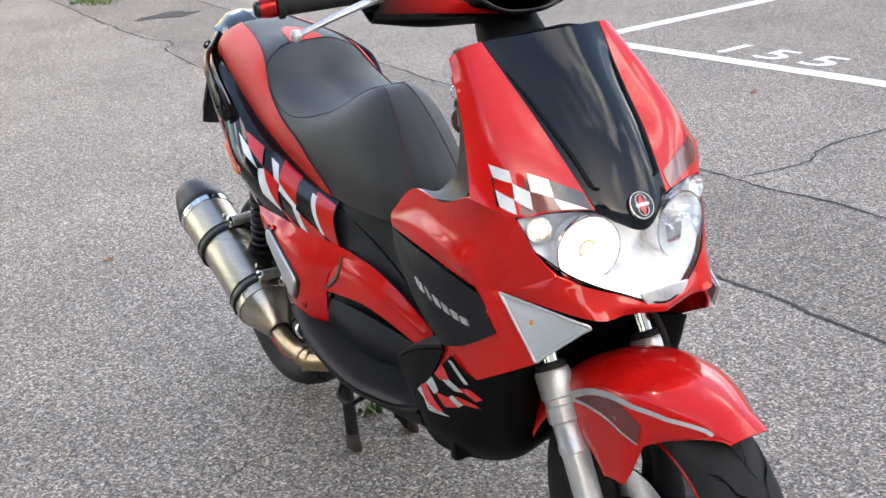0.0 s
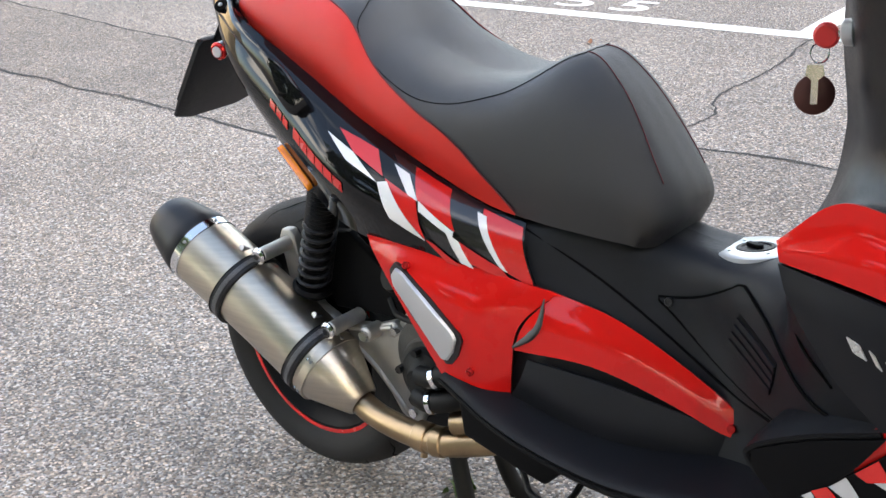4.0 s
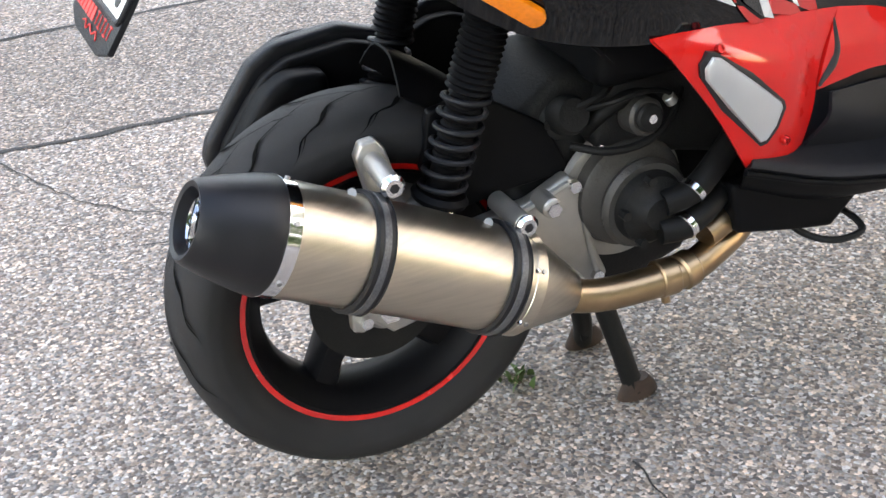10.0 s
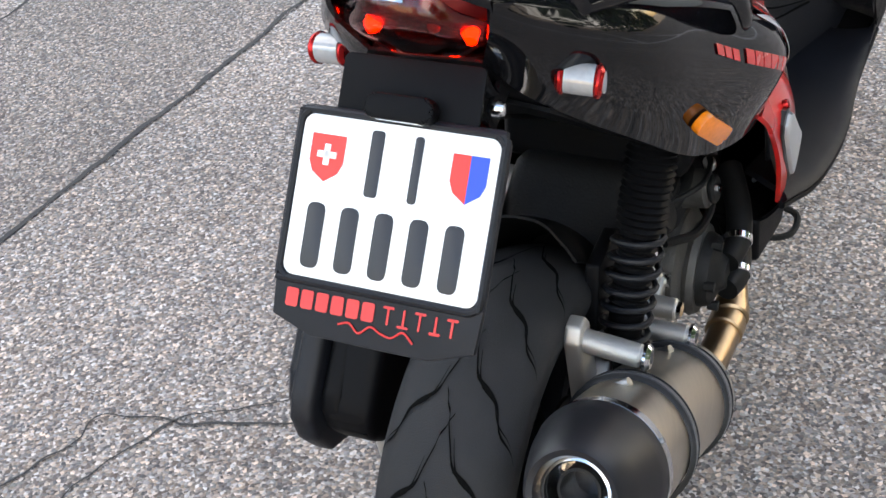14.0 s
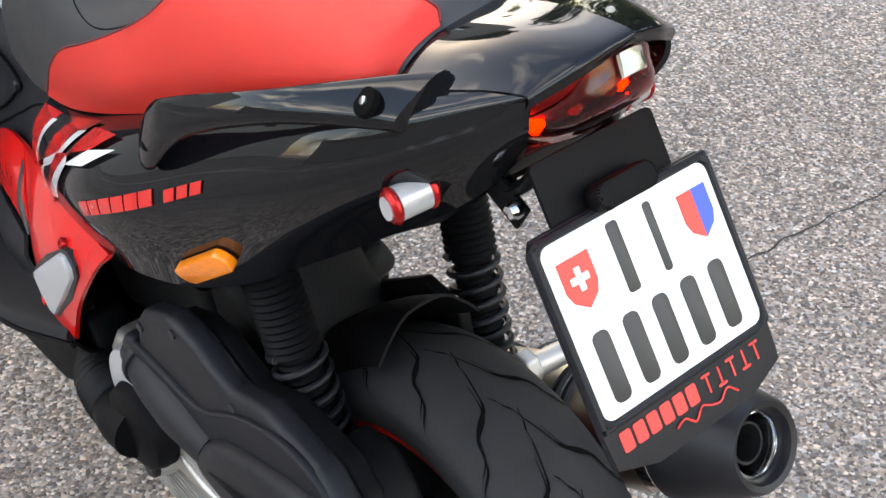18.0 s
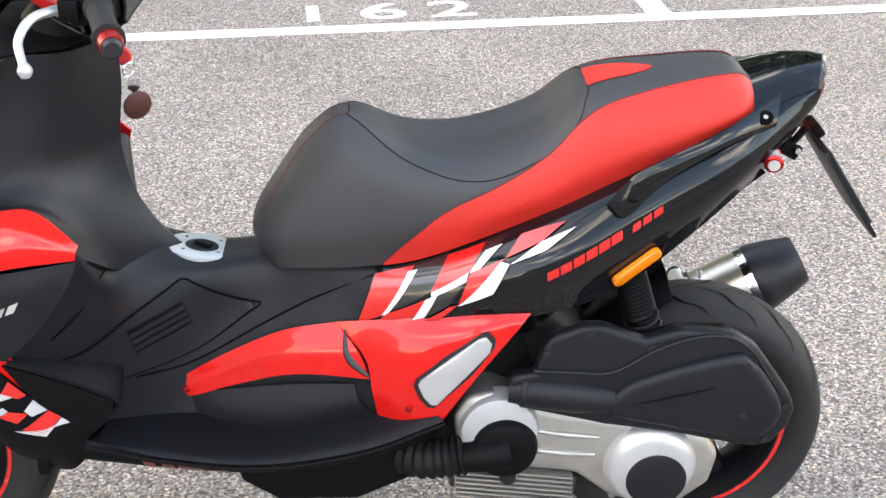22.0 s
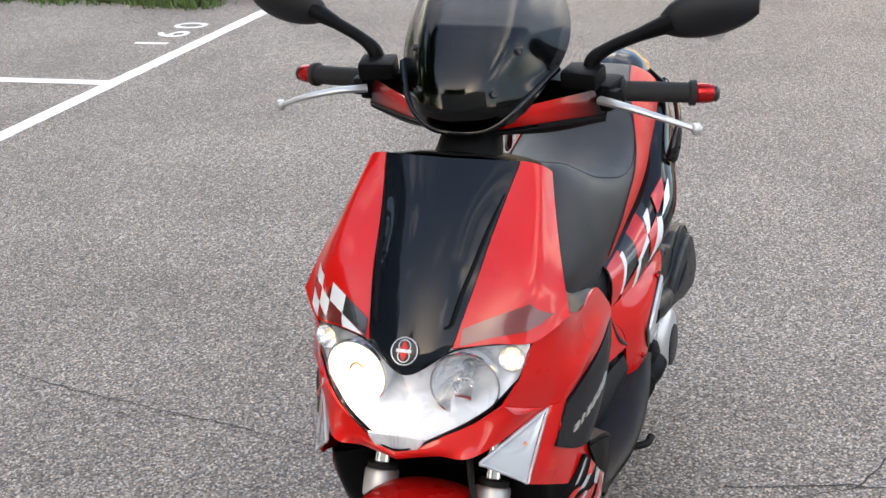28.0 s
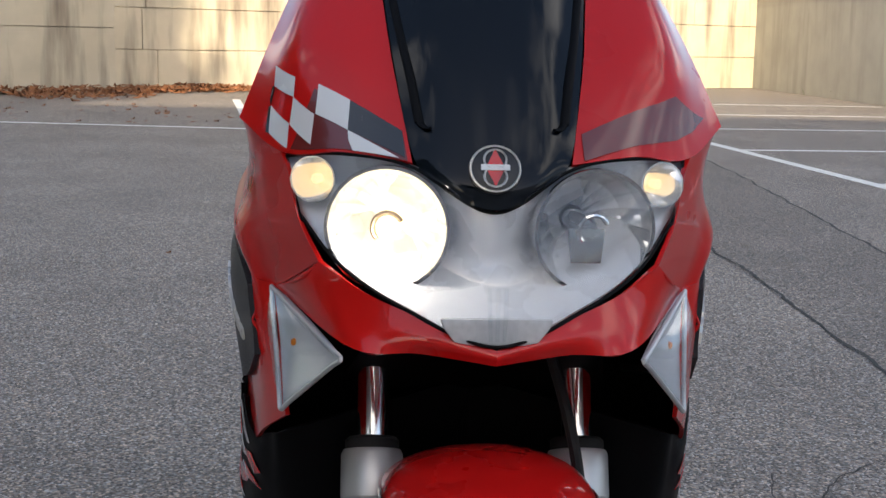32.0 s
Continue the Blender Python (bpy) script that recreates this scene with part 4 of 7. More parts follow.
for h in (0.118, 0.300):
    part("clamp_strap", lathe([(0.0635, h - 0.013), (0.067, h - 0.012), (0.068, h), (0.067, h + 0.012), (0.0635, h + 0.013)], mm, 64), CARBON, exhaust, "black carbon clamp strap")
    part("strap_weave", lathe([(0.0679, h - 0.0045), (0.0688, h - 0.004), (0.0688, h + 0.004), (0.0679, h + 0.0045)], mm, 64), WEAVE, exhaust, "woven grey strip")
    for e in (-0.011, 0.011):
        part("strap_edge", lathe([(0.0660, h + e - 0.0015), (0.0690, h + e), (0.0660, h + e + 0.0015)], mm, 64), RUBBER, exhaust)
part("rim_band", lathe([(0.0638, 0.0), (0.0652, 0.001), (0.0652, 0.016), (0.0638, 0.017)], mm, 64), CHROME, exhaust)
part("exhaust_pipe", tube([(0.200, -0.178, 0.274), (0.240, -0.180, 0.252), (0.30, -0.184, 0.243), (0.392, -0.183, 0.243), (0.45, -0.17, 0.255), (0.50, -0.15, 0.27), (0.54, -0.11, 0.29)], 0.021, 20, 40), BRONZE, exhaust)
pc, pd = Vector((0.352, -0.1835, 0.243)), Vector((0.378, -0.1832, 0.243))
part("pipe_clamp", rod(pc, pd, 0.0245, 28, 0.002), BRONZE, exhaust, "bronze-tinted pipe clamp")
part("clamp_bolt", rod(pc + Vector((0.013, -0.004, -0.034)), pc + Vector((0.013, -0.002, -0.020)), 0.006, 8), BRONZE, exhaust)
for h in (0.010, ML - 0.036):
    for k in range(6):
        a = 2 * math.pi * k / 6 + 0.4
        part("rivet", lathe([(0.0, 0.0030), (0.0022, 0.0026), (0.0034, 0.0)], mm @ Matrix.Translation((0.0640 * math.cos(a), 0.0640 * math.sin(a), h)) @ Vector((math.cos(a), math.sin(a), 0)).to_track_quat("Z", "Y").to_matrix().to_4x4(), 10), CHROME, exhaust)

# ---- fork ----
for s in SIDES:
    fork = new("fork_leg")
    fork.parent = scooter
    a, b = Vector((1.352, 0.097 * s, 0.243)), Vector((1.142, 0.097 * s, 0.708))
    d = (b - a).normalized()
    part("slider", lathe([(0.020, -0.02), (0.024, 0), (0.024, 0.06), (0.0225, 0.07), (0.0225, 0.150), (0.025, 0.152), (0.025, 0.165), (0.0235, 0.167), (0.0235, 0.20), (0.0275, 0.204), (0.0275, 0.228), (0.0255, 0.230), (0.0255, 0.240), (0.029, 0.243), (0.029, 0.283), (0.027, 0.287), (0.018, 0.288)], axis_to(a, b), 32), SILVER, fork, "silver fork slider")
    part("stanchion", rod(a + d * 0.2, b, 0.0155, 24), CHROME, fork, "chrome fork tube")
    part("dust_seal", rod(a + d * 0.283, a + d * 0.299, 0.0255, 24, 0.003), RUBBER, fork)


# ---- front mudguard ----
RIM_A = [50, 53, 61, 74, 77, 82, 108, 120, 132, 158]
RIM_R = [0.296, 0.288, 0.243, 0.190, 0.135, 0.105, 0.105, 0.165, 0.225, 0.240]


def guard_point(i, f, s):
    """i: 0 front tip to 1 rear end; f: 0 crown to 1 lower rim."""
    deg = 50 + 108 * i
    a = radians(deg)
    tip = max(0.0, 1 - (deg - 50) / 36)
    R = 0.284 + 0.024 * tip ** 1.3
    w = 0.089 - 0.056 * tip ** 1.6
    low = float(np.interp(deg, RIM_A, RIM_R))
    shoulder = max(R - 0.036, low + 0.004)
    if f < 0.55:
        q = f / 0.55 * math.pi / 2
        y, r = w * math.sin(q), R - (R - shoulder) * (1 - math.cos(q))
    else:
        q = (f - 0.55) / 0.45
        y, r = w + 0.003 * math.sin(q * math.pi), shoulder + (low - shoulder) * q
    return Vector((AXLE_F + r * math.cos(a), y * s, 0.262 + r * math.sin(a)))


mudguard = new("front_mudguard")
mudguard.parent = scooter
mudguard["label"] = "glossy red front mudguard with silver stripes"
for s in SIDES:
    part("guard_shell", net(bmesh.new(), [[guard_point(i / 54, j / 24, s) for j in range(25)] for i in range(55)], 0.003), RED, mudguard)

    def on_guard(deg, r, lift):
        """A place on the guard's flank, by angle and distance from the axle."""
        i = (deg - 50) / 108
        tip = max(0.0, 1 - (deg - 50) / 36)
        R, low = 0.284 + 0.024 * tip ** 1.3, float(np.interp(deg, RIM_A, RIM_R))
        sh = max(R - 0.036, low + 0.004)
        f = 0.55 + 0.45 * (sh - r) / (sh - low) if r < sh else 0.55 * 2 / math.pi * math.acos(max(-1.0, min(1.0, 1 - (R - r) / (R - sh))))
        c, e = guard_point(i, f, s), 0.01
        n = (guard_point(i + e, f, s) - guard_point(i - e, f, s)).cross(guard_point(i, f + e, s) - guard_point(i, f - e, s)).normalized()
        return c + (n if n.y * s > 0 else -n) * lift

    def band_line(pairs, width, mtl, nm, lift):
        ds, rs = [p[0] for p in pairs][::-1], [p[1] for p in pairs][::-1]
        rows = []
        for k in range(29):
            deg = ds[-1] + (ds[0] - ds[-1]) * k / 28
            r = float(np.interp(deg, ds, rs))
            w = width * (1 - 0.6 * k / 28)
            rows.append([on_guard(deg, r + w, lift), on_guard(deg, r, lift), on_guard(deg, r - w, lift)])
        part(nm, net(bmesh.new(), rows, 0.0005), mtl, mudguard)

    upper_line = [(117, 0.236), (104, 0.243), (92, 0.247), (80, 0.250), (68, 0.262), (55, 0.287)]
    lower_line = [(117, 0.230), (104, 0.216), (94, 0.207), (84, 0.198), (76, 0.193)]
    band_line(upper_line, 0.0060, DECAL_GREY, "silver_stripe", 0.0026)
    band_line(lower_line, 0.0028, DECAL_GREY, "silver_stripe", 0.0026)
    rows = []
    for k in range(25):
        deg = 114 - 38 * k / 24
        hi = float(np.interp(deg, [p[0] for p in upper_line][::-1], [p[1] for p in upper_line][::-1]))
        lo = float(np.interp(deg, [p[0] for p in lower_line][::-1], [p[1] for p in lower_line][::-1]))
        hi = hi - (hi - lo) * 0.45 * max(0.0, (k - 14) / 10)
        rows.append([on_guard(deg, hi + (lo - hi) * q / 6, 0.0016) for q in range(7)])
    part("shaded_panel", net(bmesh.new(), rows, 0.0005), DECAL_DARKRED, mudguard)

# ---- headlamp ----
lamp = new("headlamp")
lamp.parent = scooter
lamp["label"] = "twin clear headlamp, one side lit warm white"
TOP = [(1.272, 0.175, 0.784), (1.302, 0.126, 0.789), (1.324, 0.068, 0.781), (1.352, 0.0, 0.747)]
MID = [(1.287, 0.173, 0.766), (1.340, 0.126, 0.746), (1.378, 0.070, 0.724), (1.396, 0.0, 0.698)]
LOW = [(1.296, 0.163, 0.737), (1.338, 0.126, 0.699), (1.377, 0.073, 0.671), (1.402, 0.0, 0.646)]


def full_row(r):
    return [(x, -y, z) for x, y, z in r] + [(x, y, z) for x, y, z in r[-2::-1]]


lens = Surf([full_row(TOP), full_row(MID), full_row(LOW)])
part("lens", lens.sheet(48, 16, 0.0025), CLEAR, lamp, "clear polycarbonate lens").visible_shadow = False
back = Surf([[Vector(p) - Vector((0.012, 0, 0)) for p in full_row(TOP)],
             [Vector(p) - Vector((float(np.interp(abs(p[1]), [0.0, 0.07, 0.126, 0.173], [0.075, 0.112, 0.060, 0.012])), 0, 0)) for p in full_row(MID)],
             [Vector(p) - Vector((0.012, 0, 0)) for p in full_row(LOW)]])
part("bezel", back.sheet(48, 16, 0.002), mat("lamp_housing", (0.86, 0.86, 0.87), 0.28, metal=0.12, spread=0.03), lamp, "silver lamp housing")
for s in SIDES:
    lit = s < 0
    m = Matrix.Translation((1.294, 0.082 * s, 0.731)) @ Vector((1, 0.16 * s, -0.04)).to_track_quat("Z", "Y").to_matrix().to_4x4()
    bowl = part("reflector_bowl", lathe([(0.008, -0.028), (0.024, -0.020), (0.038, -0.004), (0.048, 0.020), (0.051, 0.036), (0.053, 0.036), (0.050, 0.012)], m, 18), REFLECTOR, lamp, smooth=False)
    part("bowl_rim", lathe([(0.0505, 0.034), (0.0535, 0.034), (0.0535, 0.0385), (0.0505, 0.0385)], m, 48, closed=True), CHROME, bowl)
    part("bulb", lathe([(0.0, 0.048), (0.007, 0.046), (0.010, 0.036), (0.010, -0.025), (0, -0.025)] if lit else [(0.0, 0.022), (0.008, 0.020), (0.010, 0.010), (0.010, -0.025), (0, -0.025)], m, 20), LAMP_ON if lit else CHROME, bowl, "lit bulb" if lit else "unlit bulb")
    # added glowing bead outside the bulb, which spills light onto the housing
    if lit:
        part("spill_bead", lathe([(0.0, 0.062), (0.003, 0.060), (0.0042, 0.0555), (0.003, 0.051), (0, 0.0475)], m, 14), SPILL_BEAD, bowl, "glowing bead added ahead of the bulb to light the housing")
    part("bulb_bracket", tube([m @ Vector((0.013 * math.cos(a), 0.013 * math.sin(a), 0.034)) for a in [math.pi * (0.15 + 1.1 * q / 12) for q in range(13)]], 0.0022, 8, 26), BRONZE if lit else CHROME, bowl)
    if not lit:
        part("bulb_shield", prism([(-0.013, -0.026), (0.013, -0.026), (0.016, 0.004), (-0.016, 0.004)], 0.003, Matrix(((0, 0, 1, 1.322), (1, 0, 0, 0.082 * s), (0, 1, 0, 0.727), (0, 0, 0, 1))), 0.001), CHROME, bowl, "bright bulb shield")
    m2 = Matrix.Translation((1.288, 0.149 * s, 0.766)) @ Vector((1, 0.25 * s, 0.05)).to_track_quat("Z", "Y").to_matrix().to_4x4()
    side_bowl = part("side_lamp", lathe([(0.004, -0.010), (0.013, -0.003), (0.0185, 0.010), (0.020, 0.010), (0.017, -0.004)], m2, 28), REFLECTOR, lamp)
    part("side_bulb", lathe([(0, 0.003), (0.003, 0.002), (0.0045, -0.001), (0.004, -0.010), (0, -0.010)], m2, 18), LAMP_SIDE, side_bowl, "lit side lamp bulb")
for k in (-1, 0, 1):
    part("lens_rib", tube([lens.at(0.5 + k * 0.016, 0.55) + Vector((0.003, 0, 0)), lens.at(0.5 + k * 0.014, 0.80) + Vector((0.003, 0, 0)), lens.at(0.5 + k * 0.012, 0.95) + Vector((0.002, 0, 0))], 0.0016, 8), CLEAR, lamp)
part("lens_tongue", prism([(-0.046, 0.010), (-0.043, 0.002), (-0.034, -0.010), (-0.016, -0.0135), (0.016, -0.0135), (0.034, -0.010), (0.043, 0.002), (0.046, 0.010)], 0.006, Matrix(((0, 0, 1, 1.3935), (1, 0, 0, 0), (0, 1, 0, 0.6585), (0, 0, 0, 1))), 0.003), mat("frosted_clear", (0.70, 0.71, 0.72), 0.12, spread=0.1, scale=150, metal=0.2), lamp, "clear lower tip of the lens")
edge = [lens.at(i / 40, 0) for i in range(41)] + [lens.at(1 - i / 40, 1) for i in range(41)]
edge.append(edge[0])
part("lens_gasket", tube(edge, 0.0015, 8, 164), PLASTIC_DARK, lamp)

# lamps beside it
for s in SIDES:
    ind = new("front_indicator")
    ind.parent = scooter
    ind["label"] = "clear triangular turn signal with amber bulb"
    t_, b_, i_ = Vector((1.239, 0.188, 0.662)), Vector((1.308, 0.175, 0.567)), Vector((1.377, 0.122, 0.630))
    out = Vector((0.55, 0.80, -0.10)).normalized()

    def tri_net(bulge, shrink=1.0, off=0.0):
        c = (t_ + b_ + i_) / 3
        rows = []
        for v in range(13):
            row = []
            for u in range(13):
                p = t_.lerp(b_.lerp(i_, u / 12), v / 12)
                w = (v / 12) * (1 - v / 12) * 4 * (0.35 + 2.6 * (u / 12) * (1 - u / 12))
                p = c + (p - c) * shrink + out * (bulge * w + off)
                row.append((p.x, p.y * s, p.z))
            rows.append(row)
        return net(bmesh.new(), rows, 0.0018)

    part("lens", tri_net(0.016, 1.0, 0.003), CLEAR, ind).visible_shadow = False
    part("reflector", tri_net(-0.006, 0.97, 0.001), MILKY, ind)
    c = (t_ * 1.2 + b_ * 1.0 + i_ * 0.5) / 2.7
    part("bulb", lathe([(0, -0.002), (0.003, -0.003), (0.0042, -0.007), (0.0042, -0.014), (0, -0.014)], axis_to((c.x, c.y * s, c.z), (c.x + out.x, (c.y + out.y) * s, c.z)), 16), AMBER, ind, "amber bulb")
    rim = [t_ + out * 0.003, b_ + out * 0.003, i_ + out * 0.003, t_ + out * 0.003]
    pts = []
    for a, b in zip(rim, rim[1:]):
        pts += [a.lerp(b, k / 8) for k in range(8)]
    pts.append(rim[0])
    part("rim", tube([(p.x, p.y * s, p.z) for p in pts], 0.0022, 8, 80), SILVER, ind)

# ---- hood details ----
def frame_on(surf, u, v, du, dv, lift=0.0):
    p, n = surf.at(u, v), surf.normal(u, v)
    x = (surf.at(u + du * 0.02, v + dv * 0.02) - surf.at(u - du * 0.02, v - dv * 0.02)).normalized()
    x = (x - n * x.dot(n)).normalized()
    y = n.cross(x)
    return Matrix.Translation(p + n * lift) @ Matrix((x, y, n)).transposed().to_4x4()


for s in SIDES:
    line = [(0.018, 0.15), (0.044, 0.32), (0.082, 0.52), (0.105, 0.645)]
    pts = [hood.at(u if s < 0 else 1 - u, v) + hood.normal(u if s < 0 else 1 - u, v) * 0.0015 for u, v in line]
    part("hood_slot", tube(pts, [0.0015, 0.004, 0.0045, 0.0045], 8, 30, flat=0.5), PLASTIC_DARK, scooter)
    pts2 = [hood.at(u if s < 0 else 1 - u, v) + hood.normal(u if s < 0 else 1 - u, v) * 0.0018 for u, v in ((0.105, 0.645), (0.14, 0.655), (0.175, 0.654))]
    part("hood_slot", tube(pts2, [0.004, 0.0035, 0.0025], 8, 10, flat=0.5), PLASTIC_DARK, scooter)
em = frame_on(hood, 0.5, 0.745, 0, 1, 0.001)
emblem = part("emblem", lathe([(0, 0.004), (0.018, 0.004), (0.0215, 0.0025), (0.022, 0)], em, 40), INK_BLACK, scooter, "round badge with white rings and red diamond")
part("badge_ring", lathe([(0.0195, 0.0035), (0.0205, 0.0052), (0.0215, 0.0035)], em, 40), DECAL_WHITE, emblem)
part("badge_diamond", prism([(-0.017, 0), (0, -0.008), (0.017, 0), (0, 0.008)], 0.0008, em @ pose(0, 0, 0.0042)), DECAL_RED, emblem)
for k in (-1, 1):
    part("badge_loop", lathe([(0.0082, 0.0045), (0.0092, 0.0062), (0.0102, 0.0045)], em @ pose(0.0075 * k, 0, 0.0), 28), DECAL_WHITE, emblem)
part("badge_bar", prism([(-0.0025, -0.012), (0.0025, -0.012), (0.0025, 0.012), (-0.0025, 0.012)], 0.0008, em @ pose(0, 0, 0.005)), DECAL_WHITE, emblem)

# chequered stickers beside the hood: only the right side carries the white squares
W_, G_, K_, R_, D_ = DECAL_WHITE, DECAL_GREY, DECAL_BLACK, DECAL_RED, DECAL_DARKRED
for mtl, q in ((D_, [(0.50, 0.78), (0.02, 0.91), (0.02, 1.0), (0.62, 0.985)]),
               (W_, [(0.808, 0.707), (0.631, 0.74), (0.628, 0.809), (0.784, 0.785)]),
               (W_, [(0.782, 0.86), (0.643, 0.90), (0.642, 0.985), (0.768, 0.96)]),
               (W_, [(0.628, 0.809), (0.492, 0.869), (0.505, 0.971), (0.636, 0.904)]),
               (W_, [(0.474, 0.765), (0.286, 0.821), (0.303, 0.926), (0.484, 0.868)]),
               (W_, [(0.303, 0.926), (0.06, 0.995), (0.28, 0.995), (0.30, 0.96)]),
               (K_, [(0.286, 0.821), (0.02, 0.905), (0.03, 0.99), (0.303, 0.926)]),
               (K_, [(0.800, 0.79), (0.785, 0.785), (0.785, 0.86), (0.80, 0.84)]),
               (K_, [(0.80, 0.87), (0.782, 0.862), (0.768, 0.962), (0.79, 0.965)])):
    part("sticker", upper[-1].decal(q, 0.0012 if mtl is D_ else 0.0018, 10), mtl, scooter)
part("sticker", upper[1].decal([(0.03, 0.905), (0.62, 0.78), (0.86, 0.90), (0.06, 0.995)], 0.0012), D_, scooter)

# plain bars in place of the maker's lettering
for s in SIDES:
    for k, wd in enumerate((0.060, 0.020, 0.046, 0.048, 0.054, 0.060)):
        c = 0.345 + 0.082 * k if s < 0 else 0.755 - 0.082 * k
        u = 0.43 + 0.25 * (c - 0.345) / 0.41
        q = [(u - 0.020, c - wd * 0.5), (u + 0.012, c + wd * 0.5), (u + 0.100, c + wd * 0.44), (u + 0.068, c - wd * 0.56)]
        part("letter_bar", badge[s].decal(q, 0.0030, 3, 0.0025), LETTER, badges[0 if s > 0 else 1], "silver metal lettering")

# chequered stickers on the lower spoiler
for s in SIDES:
    for mtl, q in ((G_, [(0.70, 0.02), (0.655, 0.02), (0.70, 0.20), (0.62, 0.33)]),
                   (R_, [(0.650, 0.015), (0.59, 0.02), (0.62, 0.284), (0.69, 0.208)]),
                   (G_, [(0.585, 0.02), (0.50, 0.0), (0.535, 0.14), (0.578, 0.14)]),
                   (R_, [(0.46, 0.0), (0.35, 0.0), (0.396, 0.152), (0.46, 0.08)]),
                   (R_, [(0.556, 0.136), (0.503, 0.24), (0.524, 0.338), (0.581, 0.271)]),
                   (G_, [(0.44, 0.10), (0.396, 0.152), (0.39, 0.312), (0.428, 0.25)]),
                   (R_, [(0.458, 0.276), (0.419, 0.41), (0.417, 0.481), (0.478, 0.356)]),
                   (G_, [(0.27, 0.018), (0.235, 0.048), (0.30, 0.31), (0.325, 0.28)]),
                   (R_, [(0.392, 0.26), (0.325, 0.345), (0.319, 0.462), (0.383, 0.419)]),
                   (G_, [(0.50, 0.24), (0.47, 0.25), (0.48, 0.36), (0.52, 0.34)])):
        part("sticker", chin[s].decal(q, 0.0018, 9), mtl, scooter)

# ---- handlebar, screen and mirrors ----
bar = new("handlebar")
bar.parent = scooter
bar["label"] = "black handlebar with red painted cover"
for s in SIDES:
    ax = axis_to((0.915, 0.225 * s, 1.087), (0.870, 0.375 * s, 1.079))
    grip = part("grip", lathe([(0.0, 0), (0.020, 0.0), (0.020, 0.008), (0.0165, 0.011)] + [(0.0165 + 0.0006 * (k % 2), 0.012 + 0.004 * k) for k in range(25)] + [(0.0165, 0.112), (0.021, 0.115), (0.021, 0.124), (0.0, 0.124)], ax, 24), RUBBER, bar, "black rubber grip")
    part("bar_end", lathe([(0, 0.124), (0.0145, 0.124), (0.0165, 0.128), (0.0165, 0.140), (0.0145, 0.152), (0.0, 0.152)], ax, 24), RED_ANOD, bar, "red anodised bar end")
    part("bar_plug", lathe([(0, 0.151), (0.0135, 0.151), (0.0135, 0.158), (0.010, 0.162), (0, 0.162)], ax, 20), INK_BLACK, bar)
    part("brake_lever", tube([(0.965, 0.205 * s, 1.082), (0.995, 0.250 * s, 1.082), (1.002, 0.305 * s, 1.070), (0.990, 0.345 * s, 1.055), (0.984, 0.360 * s, 1.049)], [0.009, 0.0075, 0.0065, 0.0055, 0.0055], 10, 26, flat=0.8), SILVER, bar, "silver brake lever")
    part("lever_ball", lathe([(0.0001, -0.010), (0.006, -0.008), (0.0095, -0.002), (0.0095, 0.003), (0.006, 0.009), (0.0001, 0.010)], Matrix.Translation((0.983, 0.363 * s, 1.048)), 16), SILVER, bar)
    part("switch_pod", block((0.062, 0.050, 0.048), pose(0.925, 0.203 * s, 1.086, 0, 8, -12 * s), 0.010), PLASTIC_DARK, bar, "black switch housing")
    part("fluid_box", block((0.050, 0.062, 0.030), pose(0.972, 0.178 * s, 1.122, 0, 10, -10 * s), 0.007), PLASTIC_DARK, bar, "black brake fluid box")
    cover = Surf([[(1.080, 0.0, 1.062), (1.060, 0.060, 1.076), (1.010, 0.130, 1.088), (0.945, 0.205, 1.098)],
                  [(1.072, 0.0, 1.048), (1.056, 0.060, 1.058), (1.010, 0.130, 1.070), (0.950, 0.208, 1.075)],
                  [(1.050, 0.0, 1.038), (1.036, 0.060, 1.042), (0.998, 0.130, 1.046), (0.942, 0.208, 1.048)]], s)
    part("bar_cover", cover.sheet(20, 10, 0.003), RED_FADE, bar, "front handlebar cover, red fading to black")
    part("bar_cover_edge", cover.decal([(0.0, 0.86), (1.0, 0.88), (1.0, 1.0), (0.0, 1.0)], 0.0015), BLACK_GLOSS, bar)
    part("bar_under", Surf([[(1.050, 0.0, 1.037), (1.036, 0.060, 1.041), (0.998, 0.130, 1.045), (0.942, 0.208, 1.047)],
                            [(0.99, 0.0, 1.022), (0.98, 0.060, 1.025), (0.96, 0.130, 1.028), (0.925, 0.205, 1.042)],
                            [(0.90, 0.0, 1.035), (0.90, 0.060, 1.038), (0.895, 0.130, 1.046), (0.885, 0.20, 1.062)]], s).sheet(14, 12, 0.003), PLASTIC_DARK, bar)
    part("bar_back", Surf([[(0.90, 0.0, 1.035), (0.90, 0.060, 1.038), (0.895, 0.130, 1.046), (0.885, 0.20, 1.062)],
                           [(0.885, 0.0, 1.085), (0.885, 0.060, 1.085), (0.885, 0.130, 1.088), (0.885, 0.20, 1.095)],
                           [(0.93, 0.0, 1.130), (0.93, 0.060, 1.128), (0.925, 0.130, 1.122), (0.92, 0.20, 1.112)],
                           [(1.02, 0.0, 1.135), (1.01, 0.060, 1.132), (0.98, 0.110, 1.118), (0.945, 0.205, 1.099)]], s).sheet(14, 16, 0.003), PLASTIC, bar)
